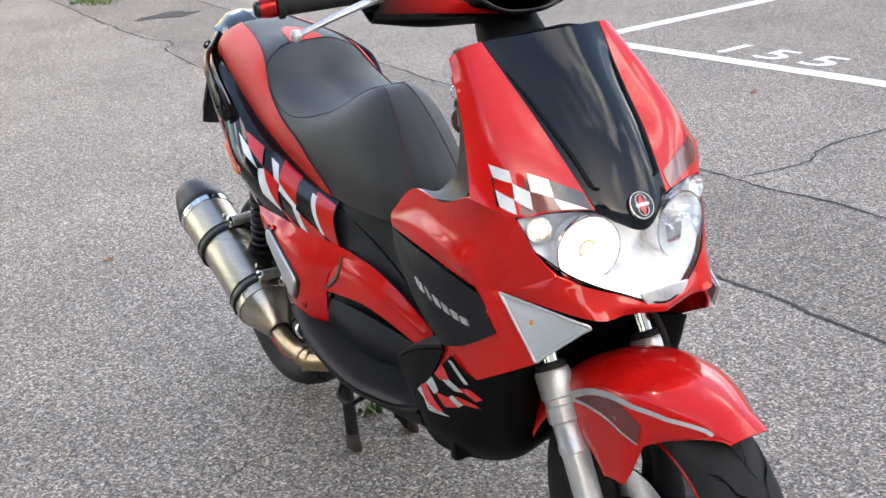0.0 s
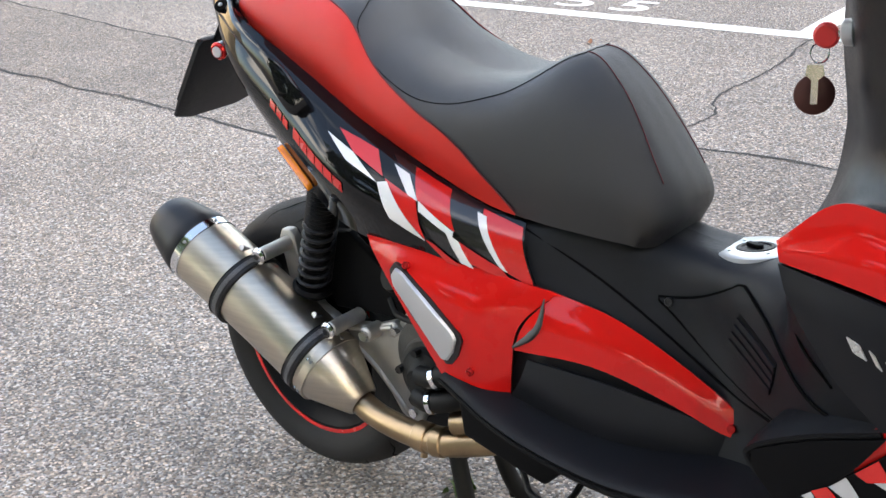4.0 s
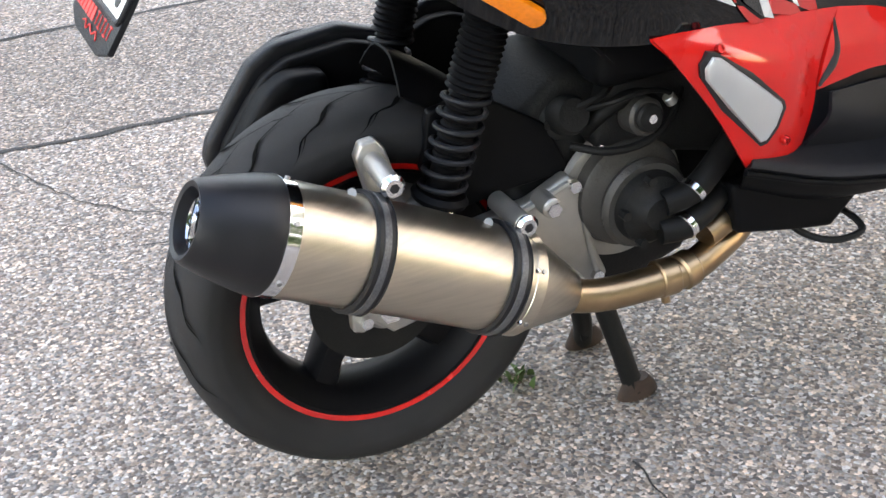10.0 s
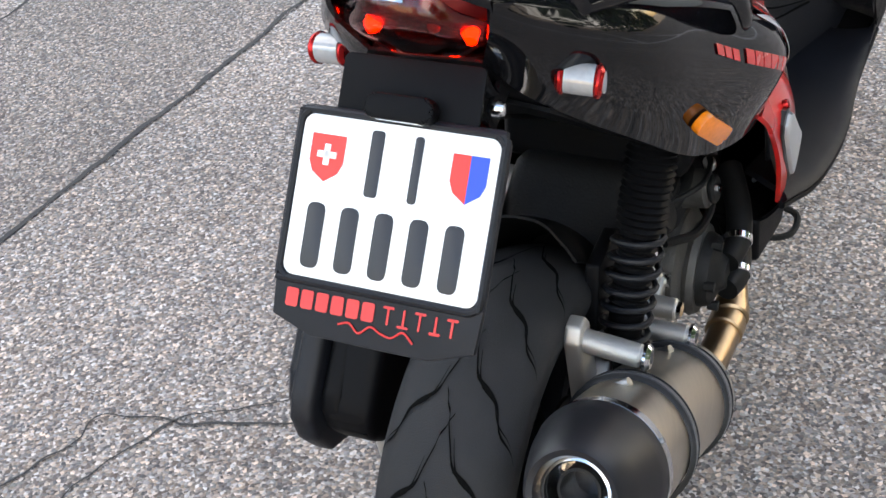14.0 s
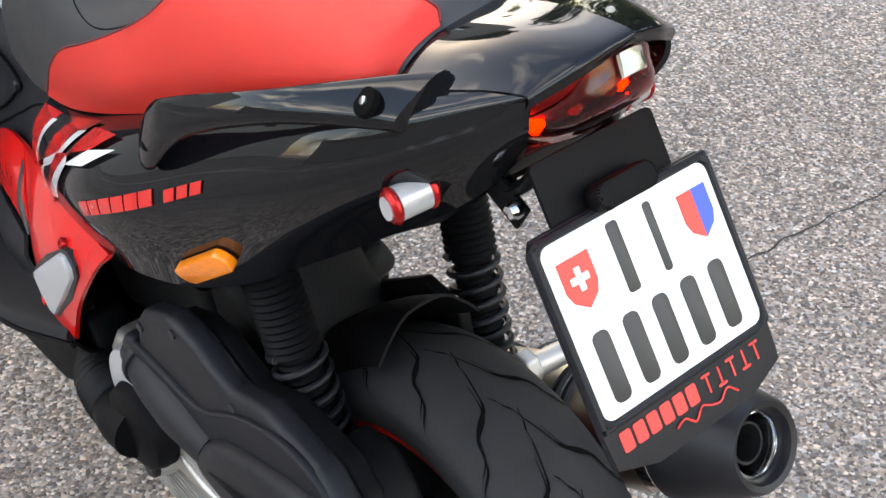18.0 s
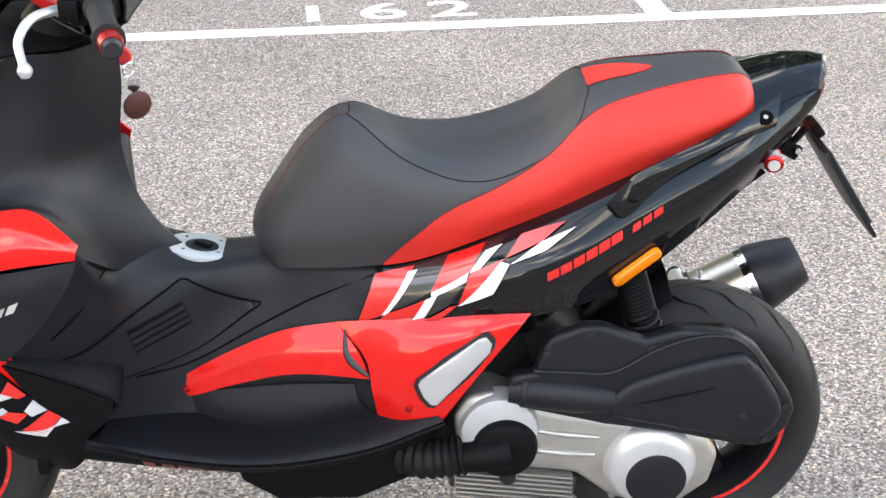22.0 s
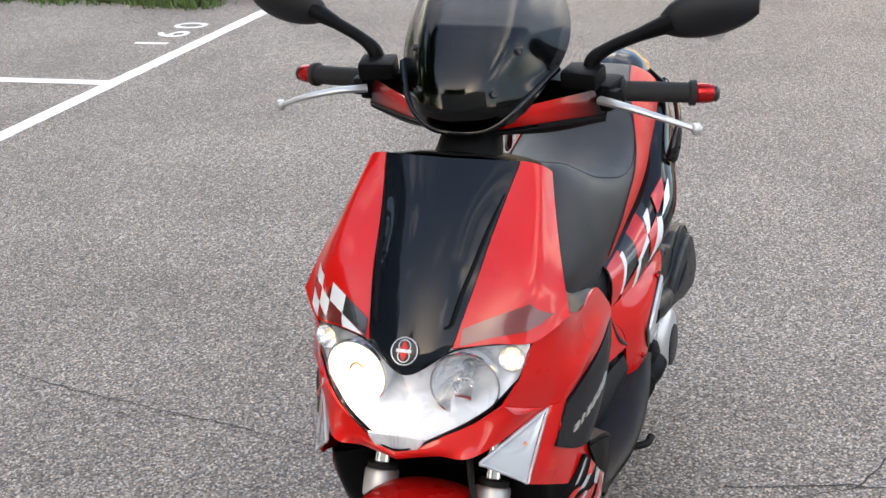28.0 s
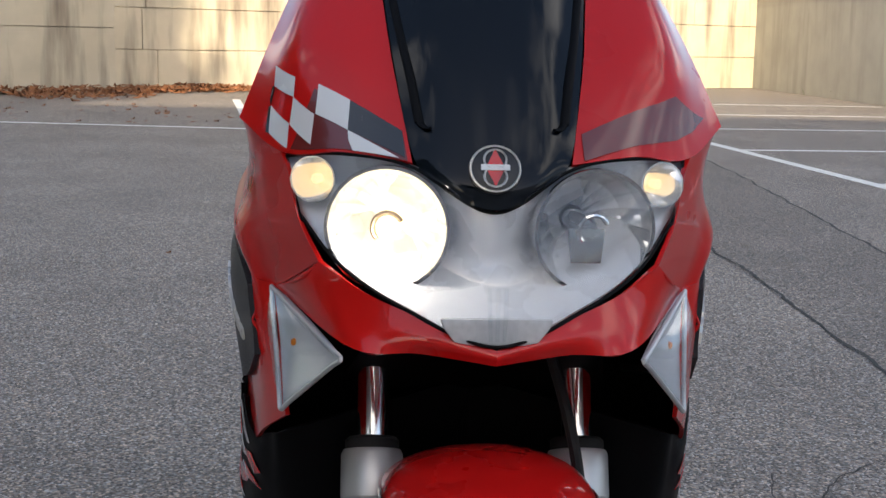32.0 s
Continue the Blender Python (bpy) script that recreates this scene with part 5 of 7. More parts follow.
SCREEN = [[(1.072, 0.0, 1.036), (1.064, 0.045, 1.038), (1.036, 0.080, 1.048)],
          [(1.108, 0.0, 1.072), (1.088, 0.060, 1.077), (1.025, 0.112, 1.092)],
          [(1.100, 0.0, 1.118), (1.076, 0.062, 1.126), (0.955, 0.138, 1.140)],
          [(1.062, 0.0, 1.178), (1.032, 0.074, 1.184), (0.912, 0.142, 1.185)],
          [(1.008, 0.0, 1.250), (0.975, 0.074, 1.254), (0.880, 0.124, 1.242)],
          [(0.955, 0.0, 1.315), (0.925, 0.062, 1.316), (0.850, 0.100, 1.295)]]


def mirrored(rows):
    return [[(x, -y, z) for x, y, z in r[::-1]] + [tuple(p) for p in r[1:]] for r in rows]


screen = Surf(mirrored(SCREEN))
windscreen = part("windscreen", screen.sheet(40, 44, 0.003, v0=0.06), SMOKE, scooter, "dark smoked windscreen held by four screws")
part("screen_trim", tube([screen.at(u, 0.065 + 0.30 * abs(2 * u - 1) ** 4) for u in [k / 30 for k in range(31)]], 0.0055, 12, 60), BLACK_GLOSS, windscreen, "gloss black screen trim")
binn = [[(x - 0.022, y * 0.86, z) for x, y, z in r] for r in SCREEN[:4]]
part("instrument_cowl", Surf(mirrored(binn)).sheet(30, 26, 0.004), PLASTIC_DARK, bar, "dark instrument cowl behind the screen")
part("dial_housing", block((0.12, 0.17, 0.05), pose(0.985, 0, 1.145, 0, 32, 0), 0.016), PLASTIC_DARK, bar, "black instrument housing")
for s in SIDES:
    for at in ((1.080, 0.057, 1.112), (1.026, 0.086, 1.164)):
        best = min(((i / 40, j / 40) for i in range(41) for j in range(41)), key=lambda q: (screen.at(*q) - Vector((at[0], at[1] * s, at[2]))).length)
        n = screen.normal(*best)
        n = n if n.x > 0 else -n
        screw("screen_screw", screen.at(*best) + n * 0.003, n, 0.0062, windscreen, INK_BLACK, "black screw")
    mirror = new("mirror")
    mirror.parent = scooter
    mirror["label"] = "black rear-view mirror on a curved stalk"
    part("mirror_stalk", tube([(0.955, 0.187 * s, 1.118), (0.955, 0.190 * s, 1.145), (0.950, 0.215 * s, 1.165), (0.940, 0.262 * s, 1.186), (0.928, 0.310 * s, 1.205)], [0.018, 0.016, 0.0125, 0.0135, 0.021], 14, 30, flat=0.8), PLASTIC_DARK, mirror)
    rings = []
    for k in range(15):
        t = k / 14
        y = 0.292 + 0.150 * t
        hgt = 0.040 * (math.sin(math.pi * min(max((t * 0.93 + 0.035), 0), 1)) ** 0.45)
        dp = 0.026 * (math.sin(math.pi * min(max((t * 0.93 + 0.035), 0), 1)) ** 0.5)
        cz, cx = 1.203 + 0.030 * t ** 0.7, 0.928 - 0.022 * t
        rings.append([Vector((cx + dp * math.cos(a), y * s, cz + hgt * math.sin(a))) for a in [2 * math.pi * q / 20 for q in range(20)]])
    part("mirror_shell", skin(rings), PLASTIC, mirror)
    part("mirror_glass", prism([(0.052 * math.cos(a) * 1.05, 0.031 * math.sin(a)) for a in [2 * math.pi * q / 24 for q in range(24)]], 0.002, Matrix.Translation((0.893, 0.370 * s, 1.222)) @ Vector((-1, 0, 0.05)).to_track_quat("Z", "Y").to_matrix().to_4x4() @ pose(0, 0, 0, 0, 0, 90)), CHROME, mirror, "mirror glass")
# steering column and key
part("steering_collar", lathe([(0.050, 0), (0.060, 0.012), (0.052, 0.05), (0.048, 0.07)], axis_to((1.035, 0, 0.975), (0.985, 0, 1.06)), 32), PLASTIC_DARK, scooter)
part("shield_top", Surf(mirrored([[(1.108, 0.0, 1.020), (1.105, 0.06, 1.019), (1.083, 0.146, 0.996)], [(1.04, 0.0, 1.003), (1.04, 0.06, 1.001), (1.045, 0.126, 0.996)], [(0.978, 0.0, 0.988), (0.985, 0.05, 0.989), (1.005, 0.095, 0.990)]])).sheet(20, 10, 0.003), PLASTIC_DARK, scooter)
keys = new("key_ring")
tagged(keys, "red-headed ignition key with round brown leather fob", "key")
part("lock_barrel", rod((0.985, -0.060, 0.930), (0.968, -0.062, 0.929), 0.016, 24, 0.003), SILVER, scooter, "ignition lock")
part("key_head", lathe([(0, -0.0045), (0.012, -0.0045), (0.015, -0.002), (0.015, 0.002), (0.012, 0.0045), (0, 0.0045)], pose(0.953, -0.064, 0.926, 90, 0, 12), 20), mat("red_key_plastic", (0.5, 0.02, 0.02), 0.4), keys)
part("key_blade", block((0.020, 0.0022, 0.008), pose(0.968, -0.063, 0.929), 0.0008), CHROME, keys)
part("ring", lathe([(0.0105, 0), (0.0115, 0.001), (0.0125, 0), (0.0115, -0.001)], pose(0.945, -0.062, 0.904, 80, 0, 50), 24, closed=True), CHROME, keys)
part("fob", lathe([(0, -0.0025), (0.022, -0.0025), (0.024, -0.001), (0.024, 0.001), (0.022, 0.0025), (0, 0.0025)], pose(0.934, -0.046, 0.850, 84, 0, 35), 32), BROWN_LEATHER, keys, "round brown leather fob")
part("spare_key", prism([(-0.004, -0.024), (0.004, -0.024), (0.004, 0.004), (0.011, 0.010), (0.009, 0.022), (-0.009, 0.022), (-0.011, 0.010), (-0.004, 0.004)], 0.002, pose(0.938, -0.056, 0.866, 84, 0, 30)), CHROME, keys, "plain metal key")

# ---- seat covers, seams ----
def band(surf, lo, hi, v0, v1, nu=10, nv=60, lift=0.0015, thick=0.0008):
    """A sheet on surf between two lines u = lo(v) and u = hi(v)."""
    rows = []
    for j in range(nv + 1):
        v = v0 + (v1 - v0) * j / nv
        a, b = lo(v), hi(v)
        rows.append([(surf.at(a + (b - a) * i / nu, v), surf.normal(a + (b - a) * i / nu, v)) for i in range(nu + 1)])
    return slab(bmesh.new(), [[p + n * lift for p, n in r] for r in rows], [[p + n * (lift - thick) for p, n in r] for r in rows])


def curve_of(pairs):
    vs, us = [p[0] for p in pairs], [p[1] for p in pairs]
    return lambda v: float(np.interp(v, vs, us))


def stitch(surf, line, lift, r, n=90):
    """A thread laid along a line of u, v on surf."""
    ps = catmull([(u, v, 0) for u, v in line], n)
    return tube([surf.at(p.x, p.y) + surf.normal(p.x, p.y) * lift for p in ps], r, 6)


class SeatSide:
    """The seat's sheet above its rounded nose."""

    def __init__(self, surf):
        self.surf = surf

    def at(self, u, v):
        return self.surf.at(u, (v * 10 + 1) / 11)

    def normal(self, u, v):
        return self.surf.normal(u, (v * 10 + 1) / 11)


red_edge = curve_of([(0.345, 1.0), (0.37, 0.91), (0.395, 0.825), (0.425, 0.73), (0.457, 0.655), (0.525, 0.58), (0.574, 0.53), (0.63, 0.468), (0.69, 0.417), (0.74, 0.367), (0.79, 0.318), (0.847, 0.285), (0.905, 0.265), (0.95, 0.27), (1.0, 0.33)])
for s in SIDES:
    sf = SeatSide(seat_surf[s])
    part("seat_side", band(sf, red_edge, lambda v: 1.0, 0.348, 0.99, 14, 70), SEAT_RED, seat, "red vinyl side panel")
    part("seat_insert", band(sf, lambda v: 0.0, curve_of([(0.695, 0.165), (0.72, 0.155), (0.745, 0.135), (0.765, 0.10), (0.782, 0.05), (0.79, 0.0)]), 0.697, 0.789, 8, 16), SEAT_RED, seat, "red vinyl insert")
    seam = [(red_edge(v), v) for v in [0.35 + 0.03 * k for k in range(22)]]
    part("seam", tube([sf.at(u - 0.006, v) + sf.normal(u, v) * 0.0016 for u, v in seam], 0.0012, 6, 90), THREAD, seat, "dark red stitched seam")
    seam = [(0.0, 0.300), (0.09, 0.298), (0.188, 0.302), (0.302, 0.35), (0.394, 0.415), (0.471, 0.466), (0.515, 0.525), (0.50, 0.58), (0.46, 0.635), (0.40, 0.672), (0.28, 0.688), (0.20, 0.696), (0.0, 0.697)]
    part("seam", stitch(sf, seam, 0.0002, 0.0007), GROOVE, seat, "stitched seam")
    seam = [(0.12, 0.299), (0.155, 0.25), (0.20, 0.18), (0.26, 0.11), (0.32, 0.05)]
    part("seam", stitch(sf, seam, 0.0003, 0.0008, 50), THREAD, seat, "dark red stitched seam")

# ---- tunnel fittings ----
tun = {s: Surf(TUNNEL, s) for s in SIDES}
cm = axis_to((0.846, 0, 0.617), (0.830, 0, 0.717))
cap = part("fuel_cap_ring", lathe([(0.027, 0.002), (0.028, 0.0050), (0.056, 0.0050), (0.060, 0.0035), (0.061, -0.006)], cm, 48), SILVER, scooter, "silver ring round the filler cap")
part("fuel_cap", lathe([(0, 0.004), (0.019, 0.004), (0.021, 0.0060), (0.026, 0.0060), (0.027, 0.002)], cm, 36), PLASTIC, cap, "black filler cap")
part("cap_handle", prism([(-0.016, -0.004), (0.010, -0.006), (0.016, 0.0), (0.010, 0.006), (-0.016, 0.004)], 0.006, cm @ pose(0, 0, 0.004, 0, 0, 60), 0.001), PLASTIC_DARK, cap)
for k in range(4):
    a = math.radians(45 + 90 * k)
    part("cap_screw", lathe([(0, 0.0062), (0.0025, 0.0062), (0.003, 0.0050)], cm @ pose(0.0400 * math.cos(a), 0.0400 * math.sin(a), 0), 10), CHROME, cap)
for s in SIDES:
    ts = tun[s]
    hatch = part("side_hatch", ts.decal([(0.89, 0.065), (0.385, 0.354), (0.571, 0.596), (0.80, 0.245)], 0.0040, 10, 0.006), PLASTIC, scooter, "flush plastic hatch with vent slats")
    part("vent", ts.decal([(0.655, 0.225), (0.50, 0.35), (0.60, 0.385), (0.72, 0.265)], 0.0050, 5, 0.001), PLASTIC_DARK, hatch)
    for k in range(4):
        f = (k + 0.5) / 4
        a, b = Vector((0.655 + 0.065 * f, 0.225 + 0.04 * f)), Vector((0.50 + 0.10 * f, 0.35 + 0.035 * f))
        part("vent_slat", ts.decal([a, b, b + Vector((0.018, 0.004)), a + Vector((0.012, 0.005))], 0.0075, 4, 0.0028), PLASTIC, hatch)
    rim = [Vector(q) for q in ((0.89, 0.065), (0.385, 0.354), (0.571, 0.596), (0.80, 0.245), (0.89, 0.065))]
    path = [a.lerp(b, k / 8) for a, b in zip(rim, rim[1:]) for k in range(8)] + [rim[-1]]
    part("hatch_rim", tube([ts.at(q.x, q.y) + ts.normal(q.x, q.y) * 0.0025 for q in path], 0.0022, 6, 66), GROOVE, hatch)
    screw("hatch_screw", ts.at(0.565, 0.565) + ts.normal(0.565, 0.565) * 0.005, ts.normal(0.565, 0.565), 0.006, hatch, INK_BLACK)
    for line in ([(0.05, 0.225), (0.206, 0.202), (0.50, 0.13), (0.711, 0.074), (0.844, 0.04)], [(0.437, 0.974), (0.592, 0.765), (0.665, 0.59), (0.744, 0.40), (0.80, 0.27)]):
        part("panel_joint", tube([ts.at(u, v) + ts.normal(u, v) * 0.0006 for u, v in line], 0.0017, 6, 40), GROOVE, scooter)

# ---- red side panel fittings ----
for s, pn in zip(SIDES, rear_panel):
    mp = main_panel[s]
    trim = [(0.383, 0.545), (0.392, 0.557), (0.403, 0.554), (0.450, 0.516), (0.493, 0.480), (0.497, 0.471), (0.490, 0.449), (0.478, 0.433), (0.469, 0.432), (0.461, 0.441), (0.420, 0.487), (0.385, 0.531)]
    mid = Vector((sum(p[0] for p in trim) / len(trim), sum(p[1] for p in trim) / len(trim)))

    def trim_ring(grow, high):
        out = []
        for x, z in trim:
            d = (Vector((x, z)) - mid).normalized() * grow
            out.append((x + d.x, s * (0.222 - 0.045 * (0.545 - z) + high), z + d.y))
        return out

    part("grille_recess", skin([trim_ring(0.008, -0.012), trim_ring(0.008, 0.0045), trim_ring(0.003, 0.0055)]), INK_BLACK, pn)
    part("grille_insert", skin([trim_ring(0.0, -0.004), trim_ring(0.0, 0.008), trim_ring(-0.0025, 0.0105), trim_ring(-0.012, 0.0115)]), SILVER, pn, "silver trim insert")
    for u, v in ((0.24, 0.712), (0.832, 0.414)):
        screw("panel_screw", mp.at(u, v) + mp.normal(u, v) * 0.003, mp.normal(u, v), 0.006, pn, RED_ANOD)
    ar = arm[s]
    screw("panel_screw", ar.at(0.6, 0.224) + ar.normal(0.6, 0.224) * 0.003, ar.normal(0.6, 0.224), 0.006, pn, RED_ANOD)
    slot = [mp.at(0.06, 0.02), mp.at(0.25, -0.085), mp.at(0.36, -0.095), mp.at(0.50, -0.01)]
    part("panel_slot", tube([p + Vector((0, 0.004 * s, 0)) for p in slot], [0.001, 0.006, 0.007, 0.002], 8, 24, flat=0.6), INK_BLACK, pn)

# ---- stickers and fittings on the rear body ----
for s in SIDES:
    bd = body[s]
    lift = 0.0012
    for mtl, q in ((R_, [(0.12, 0.004), (0.11, 0.099), (0.864, 0.045), (0.99, 0.002)]),
                   (K_, [(0.12, 0.100), (0.10, 0.171), (0.556, 0.134), (0.80, 0.060)]),
                   (W_, [(0.20, 0.085), (0.19, 0.106), (0.85, 0.054), (0.86, 0.044)]),
                   (R_, [(0.10, 0.171), (0.12, 0.238), (0.44, 0.208), (0.559, 0.135)]),
                   (K_, [(0.12, 0.238), (0.16, 0.275), (0.47, 0.215), (0.44, 0.208)]),
                   (W_, [(0.26, 0.235), (0.27, 0.262), (0.48, 0.217), (0.45, 0.206)]),
                   (W_, [(0.565, 0.137), (0.442, 0.205), (0.54, 0.200), (0.65, 0.138)]),
                   (R_, [(0.828, 0.053), (0.656, 0.125), (0.90, 0.112), (0.985, 0.038)]),
                   (W_, [(0.659, 0.126), (0.60, 0.150), (0.93, 0.125), (0.96, 0.104)]),
                   (K_, [(0.616, 0.150), (0.537, 0.198), (0.761, 0.171), (0.93, 0.125)]),
                   (R_, [(0.80, 0.170), (0.79, 0.184), (0.985, 0.150), (0.98, 0.125)]),
                   (R_, [(0.455, 0.208), (0.445, 0.263), (0.548, 0.244), (0.779, 0.186)]),
                   (W_, [(0.46, 0.258), (0.508, 0.271), (0.723, 0.243), (0.80, 0.185)]),
                   (R_, [(0.266, 0.293), (0.335, 0.366), (0.428, 0.324), (0.445, 0.266)]),
                   (W_, [(0.428, 0.324), (0.42, 0.383), (0.507, 0.329), (0.514, 0.271)])):
        lift += 0.00022
        part("sticker", bd.decal(q, lift, 12), mtl, scooter)
    for k in range(9):
        big = k < 6
        t0 = (0.0 + k * 0.165) if big else (1.10 + (k - 6) * 0.14)
        wd = 0.145 if big else 0.11
        def lo(t):
            return Vector((0.731, 0.334)).lerp(Vector((0.632, 0.470)), t)
        up = Vector((-0.064, -0.004)) if big else Vector((-0.048, -0.003))
        part("letter_bar", bd.decal([lo(t0) + up, lo(t0 + wd) + up, lo(t0 + wd - 0.02), lo(t0 - 0.02)], 0.0016, 3), R_, scooter)
    rm = frame_on(bd, 0.875, 0.512, -0.60, 0.8, 0.001)
    refl = part("side_reflector", prism([(0.034 + 0.010 * math.cos(a), 0.012 * math.sin(a)) for a in [-math.pi / 2 + math.pi * q / 8 for q in range(9)]] + [(-0.034 + 0.010 * math.cos(a), 0.012 * math.sin(a)) for a in [math.pi / 2 + math.pi * q / 8 for q in range(9)]], 0.010, rm, 0.002), AMBER, scooter, "amber side reflector")

    # grab rail
    rail = new("grab_rail")
    rail.parent = scooter
    rail["label"] = "gloss black passenger grab rail"
    upper_rim = catmull([(0.196, 0.206, 0.790), (0.172, 0.210, 0.818), (0.132, 0.208, 0.839), (0.04, 0.176, 0.872), (-0.060, 0.097, 0.900)], 26)
    lower_rim = catmull([(0.214, 0.205, 0.764), (0.188, 0.220, 0.752), (0.130, 0.217, 0.808), (0.04, 0.189, 0.850), (-0.046, 0.136, 0.862)], 26)
    rings = []
    for a, b in zip(upper_rim, lower_rim):
        sd = Vector((0.15, 0.72, 0.68)).normalized() * 0.008
        c, h = (a + b) / 2, (a - b) / 2
        ring = []
        for k in range(16):
            p, q = math.cos(2 * math.pi * k / 16), math.sin(2 * math.pi * k / 16)
            ring.append(c + sd * math.copysign(abs(p) ** 0.6, p) + h * math.copysign(abs(q) ** 0.6, q))
        rings.append([Vector((v.x, v.y * s, v.z)) for v in ring])
    part("rail_bar", skin(rings), BLACK_GLOSS, rail)
    for at in ((0.176, 0.216, 0.785), (-0.026, 0.146, 0.879)):
        m = Matrix.Translation((at[0], at[1] * s, at[2])) @ Vector((0.15, 0.72 * s, 0.68)).to_track_quat("Z", "Y").to_matrix().to_4x4()
        # flat dark disc, its colour standing for the shade in the well
        part("bolt_well", lathe([(0, 0.0036), (0.010, 0.0036), (0.011, 0.003), (0.011, -0.003)], m, 20), GROOVE, rail)
        part("rail_bolt", lathe([(0, 0.0055), (0.0025, 0.0055), (0.0035, 0.0048), (0.0035, -0.002)], m, 14), STEEL, rail, "bright bolt")

    # rear turn signal
    ti = new("rear_indicator")
    ti.parent = scooter
    ti["label"] = "small clear turn signal with red metal ends"
    part("stem", rod((-0.053, 0.095 * s, 0.807), (-0.050, 0.112 * s, 0.806), 0.008, 14), INK_BLACK, ti)
    part("inner_end", rod((-0.052, 0.108 * s, 0.806), (-0.051, 0.116 * s, 0.806), 0.0145, 20, 0.003), RED_ANOD, ti)
    part("lens", rod((-0.051, 0.115 * s, 0.806), (-0.048, 0.140 * s, 0.804), 0.0135, 20), mat("frosted_lens", (0.36, 0.36, 0.36), 0.15, spread=0.12, scale=120, metal=0.2), ti, "clear lens")
    part("outer_end", rod((-0.048, 0.139 * s, 0.804), (-0.047, 0.147 * s, 0.803), 0.0148, 20, 0.003), RED_ANOD, ti, "red anodised end")
    part("outer_disc", rod((-0.047, 0.146 * s, 0.803), (-0.0468, 0.1485 * s, 0.803), 0.009, 18), SILVER, ti)

# ---- tail ----
tail = new("tail_lamp")
tail.parent = scooter
tail["label"] = "dark red tail lamp, lit, under a black cowl"
TL = [[(-0.116, 0.076, 0.878), (-0.130, 0.052, 0.892), (-0.138, 0.028, 0.914), (-0.141, 0.0, 0.922)],
      [(-0.105, 0.076, 0.860), (-0.130, 0.052, 0.868), (-0.146, 0.028, 0.882), (-0.150, 0.0, 0.886)],
      [(-0.078, 0.066, 0.832), (-0.098, 0.046, 0.838), (-0.112, 0.026, 0.843), (-0.116, 0.0, 0.844)]]
tl = Surf(mirrored([r[::-1] for r in TL]))
part("tail_lens", tl.sheet(36, 14, 0.002), RED_GLASS, tail).visible_shadow = False
part("tail_back", Surf(mirrored([[(x + 0.022, y * 0.95, z) for x, y, z in r[::-1]] for r in TL])).sheet(24, 10, 0.002), mat("tail_housing", (0.25, 0.03, 0.03), 0.25, metal=0.6), tail)
part("clear_top", tl.sheet(12, 6, 0.002, 0.42, 0.58, 0.04, 0.26, 0.004), mat("chrome_lens", (0.30, 0.31, 0.33), 0.08, metal=0.9, spread=0.15, scale=90), tail, "clear upper lens")
for s in SIDES:
    part("lit_bulb", lathe([(0.0001, -0.009), (0.006, -0.007), (0.009, 0), (0.006, 0.007), (0.0001, 0.009)], Matrix.Translation((-0.100, 0.052 * s, 0.860)), 16), TAIL_ON, tail, "lit red bulb")
    part("lit_bulb", lathe([(0.0001, -0.007), (0.005, -0.005), (0.007, 0), (0.005, 0.005), (0.0001, 0.007)], Matrix.Translation((-0.115, 0.022 * s, 0.870)), 14), mat("bulb_dull", (0.35, 0.05, 0.04), 0.2), tail)
    cowl = Surf([[(-0.020, 0.120, 0.876), (-0.02, 0.078, 0.906), (-0.02, 0.0, 0.914)],
                 [(-0.085, 0.096, 0.896), (-0.085, 0.062, 0.922), (-0.085, 0.0, 0.930)],
                 [(-0.122, 0.083, 0.902), (-0.138, 0.044, 0.924), (-0.144, 0.0, 0.934)],
                 [(-0.123, 0.082, 0.892), (-0.140, 0.044, 0.911), (-0.145, 0.0, 0.924)]], s)
    part("tail_cowl", cowl.sheet(16, 22, 0.003), BLACK_GLOSS, tail, "gloss black tail cowl")
    part("tail_cheek", Surf([[(-0.055, 0.113, 0.872), (-0.09, 0.098, 0.886), (-0.123, 0.083, 0.898)],
                             [(-0.060, 0.114, 0.848), (-0.09, 0.098, 0.864), (-0.116, 0.080, 0.876)],
                             [(-0.050, 0.096, 0.795), (-0.065, 0.082, 0.815), (-0.080, 0.069, 0.832)]], s).sheet(10, 12, 0.003), BLACK_GLOSS, tail)
part("tail_floor", Surf(mirrored([[(-0.05, 0.0, 0.782), (-0.05, 0.05, 0.782), (-0.05, 0.095, 0.793)], [(-0.116, 0.0, 0.842), (-0.098, 0.046, 0.836), (-0.08, 0.068, 0.831)]])).sheet(14, 8, 0.003), PLASTIC_DARK, tail)

# ---- number plate ----
plate = new("number_plate_holder")
plate.parent = scooter
plate["label"] = "white number plate in a black holder"
p_o = Vector((-0.186, 0, 0.742))
p_dn = Vector((-0.081, 0, -0.120)).normalized()
p_y = Vector((0, -1, 0))                      # to the right seen from behind
p_n = p_y.cross(-p_dn)
PM = Matrix.Translation(p_o) @ Matrix((p_y, -p_dn, p_n)).transposed().to_4x4() @ Matrix.Scale(0.965, 4)


def rounded(w, h, r, n=5, cx=0.0, cy=0.0):
    out = []
    for sx, sy, a0 in ((1, -1, -90), (1, 1, 0), (-1, 1, 90), (-1, -1, 180)):
        for k in range(n + 1):
            a = radians(a0 + 90 * k / n)
            out.append((cx + sx * (w / 2 - r) + r * math.cos(a), cy + sy * (h / 2 - r) + r * math.sin(a)))
    return out


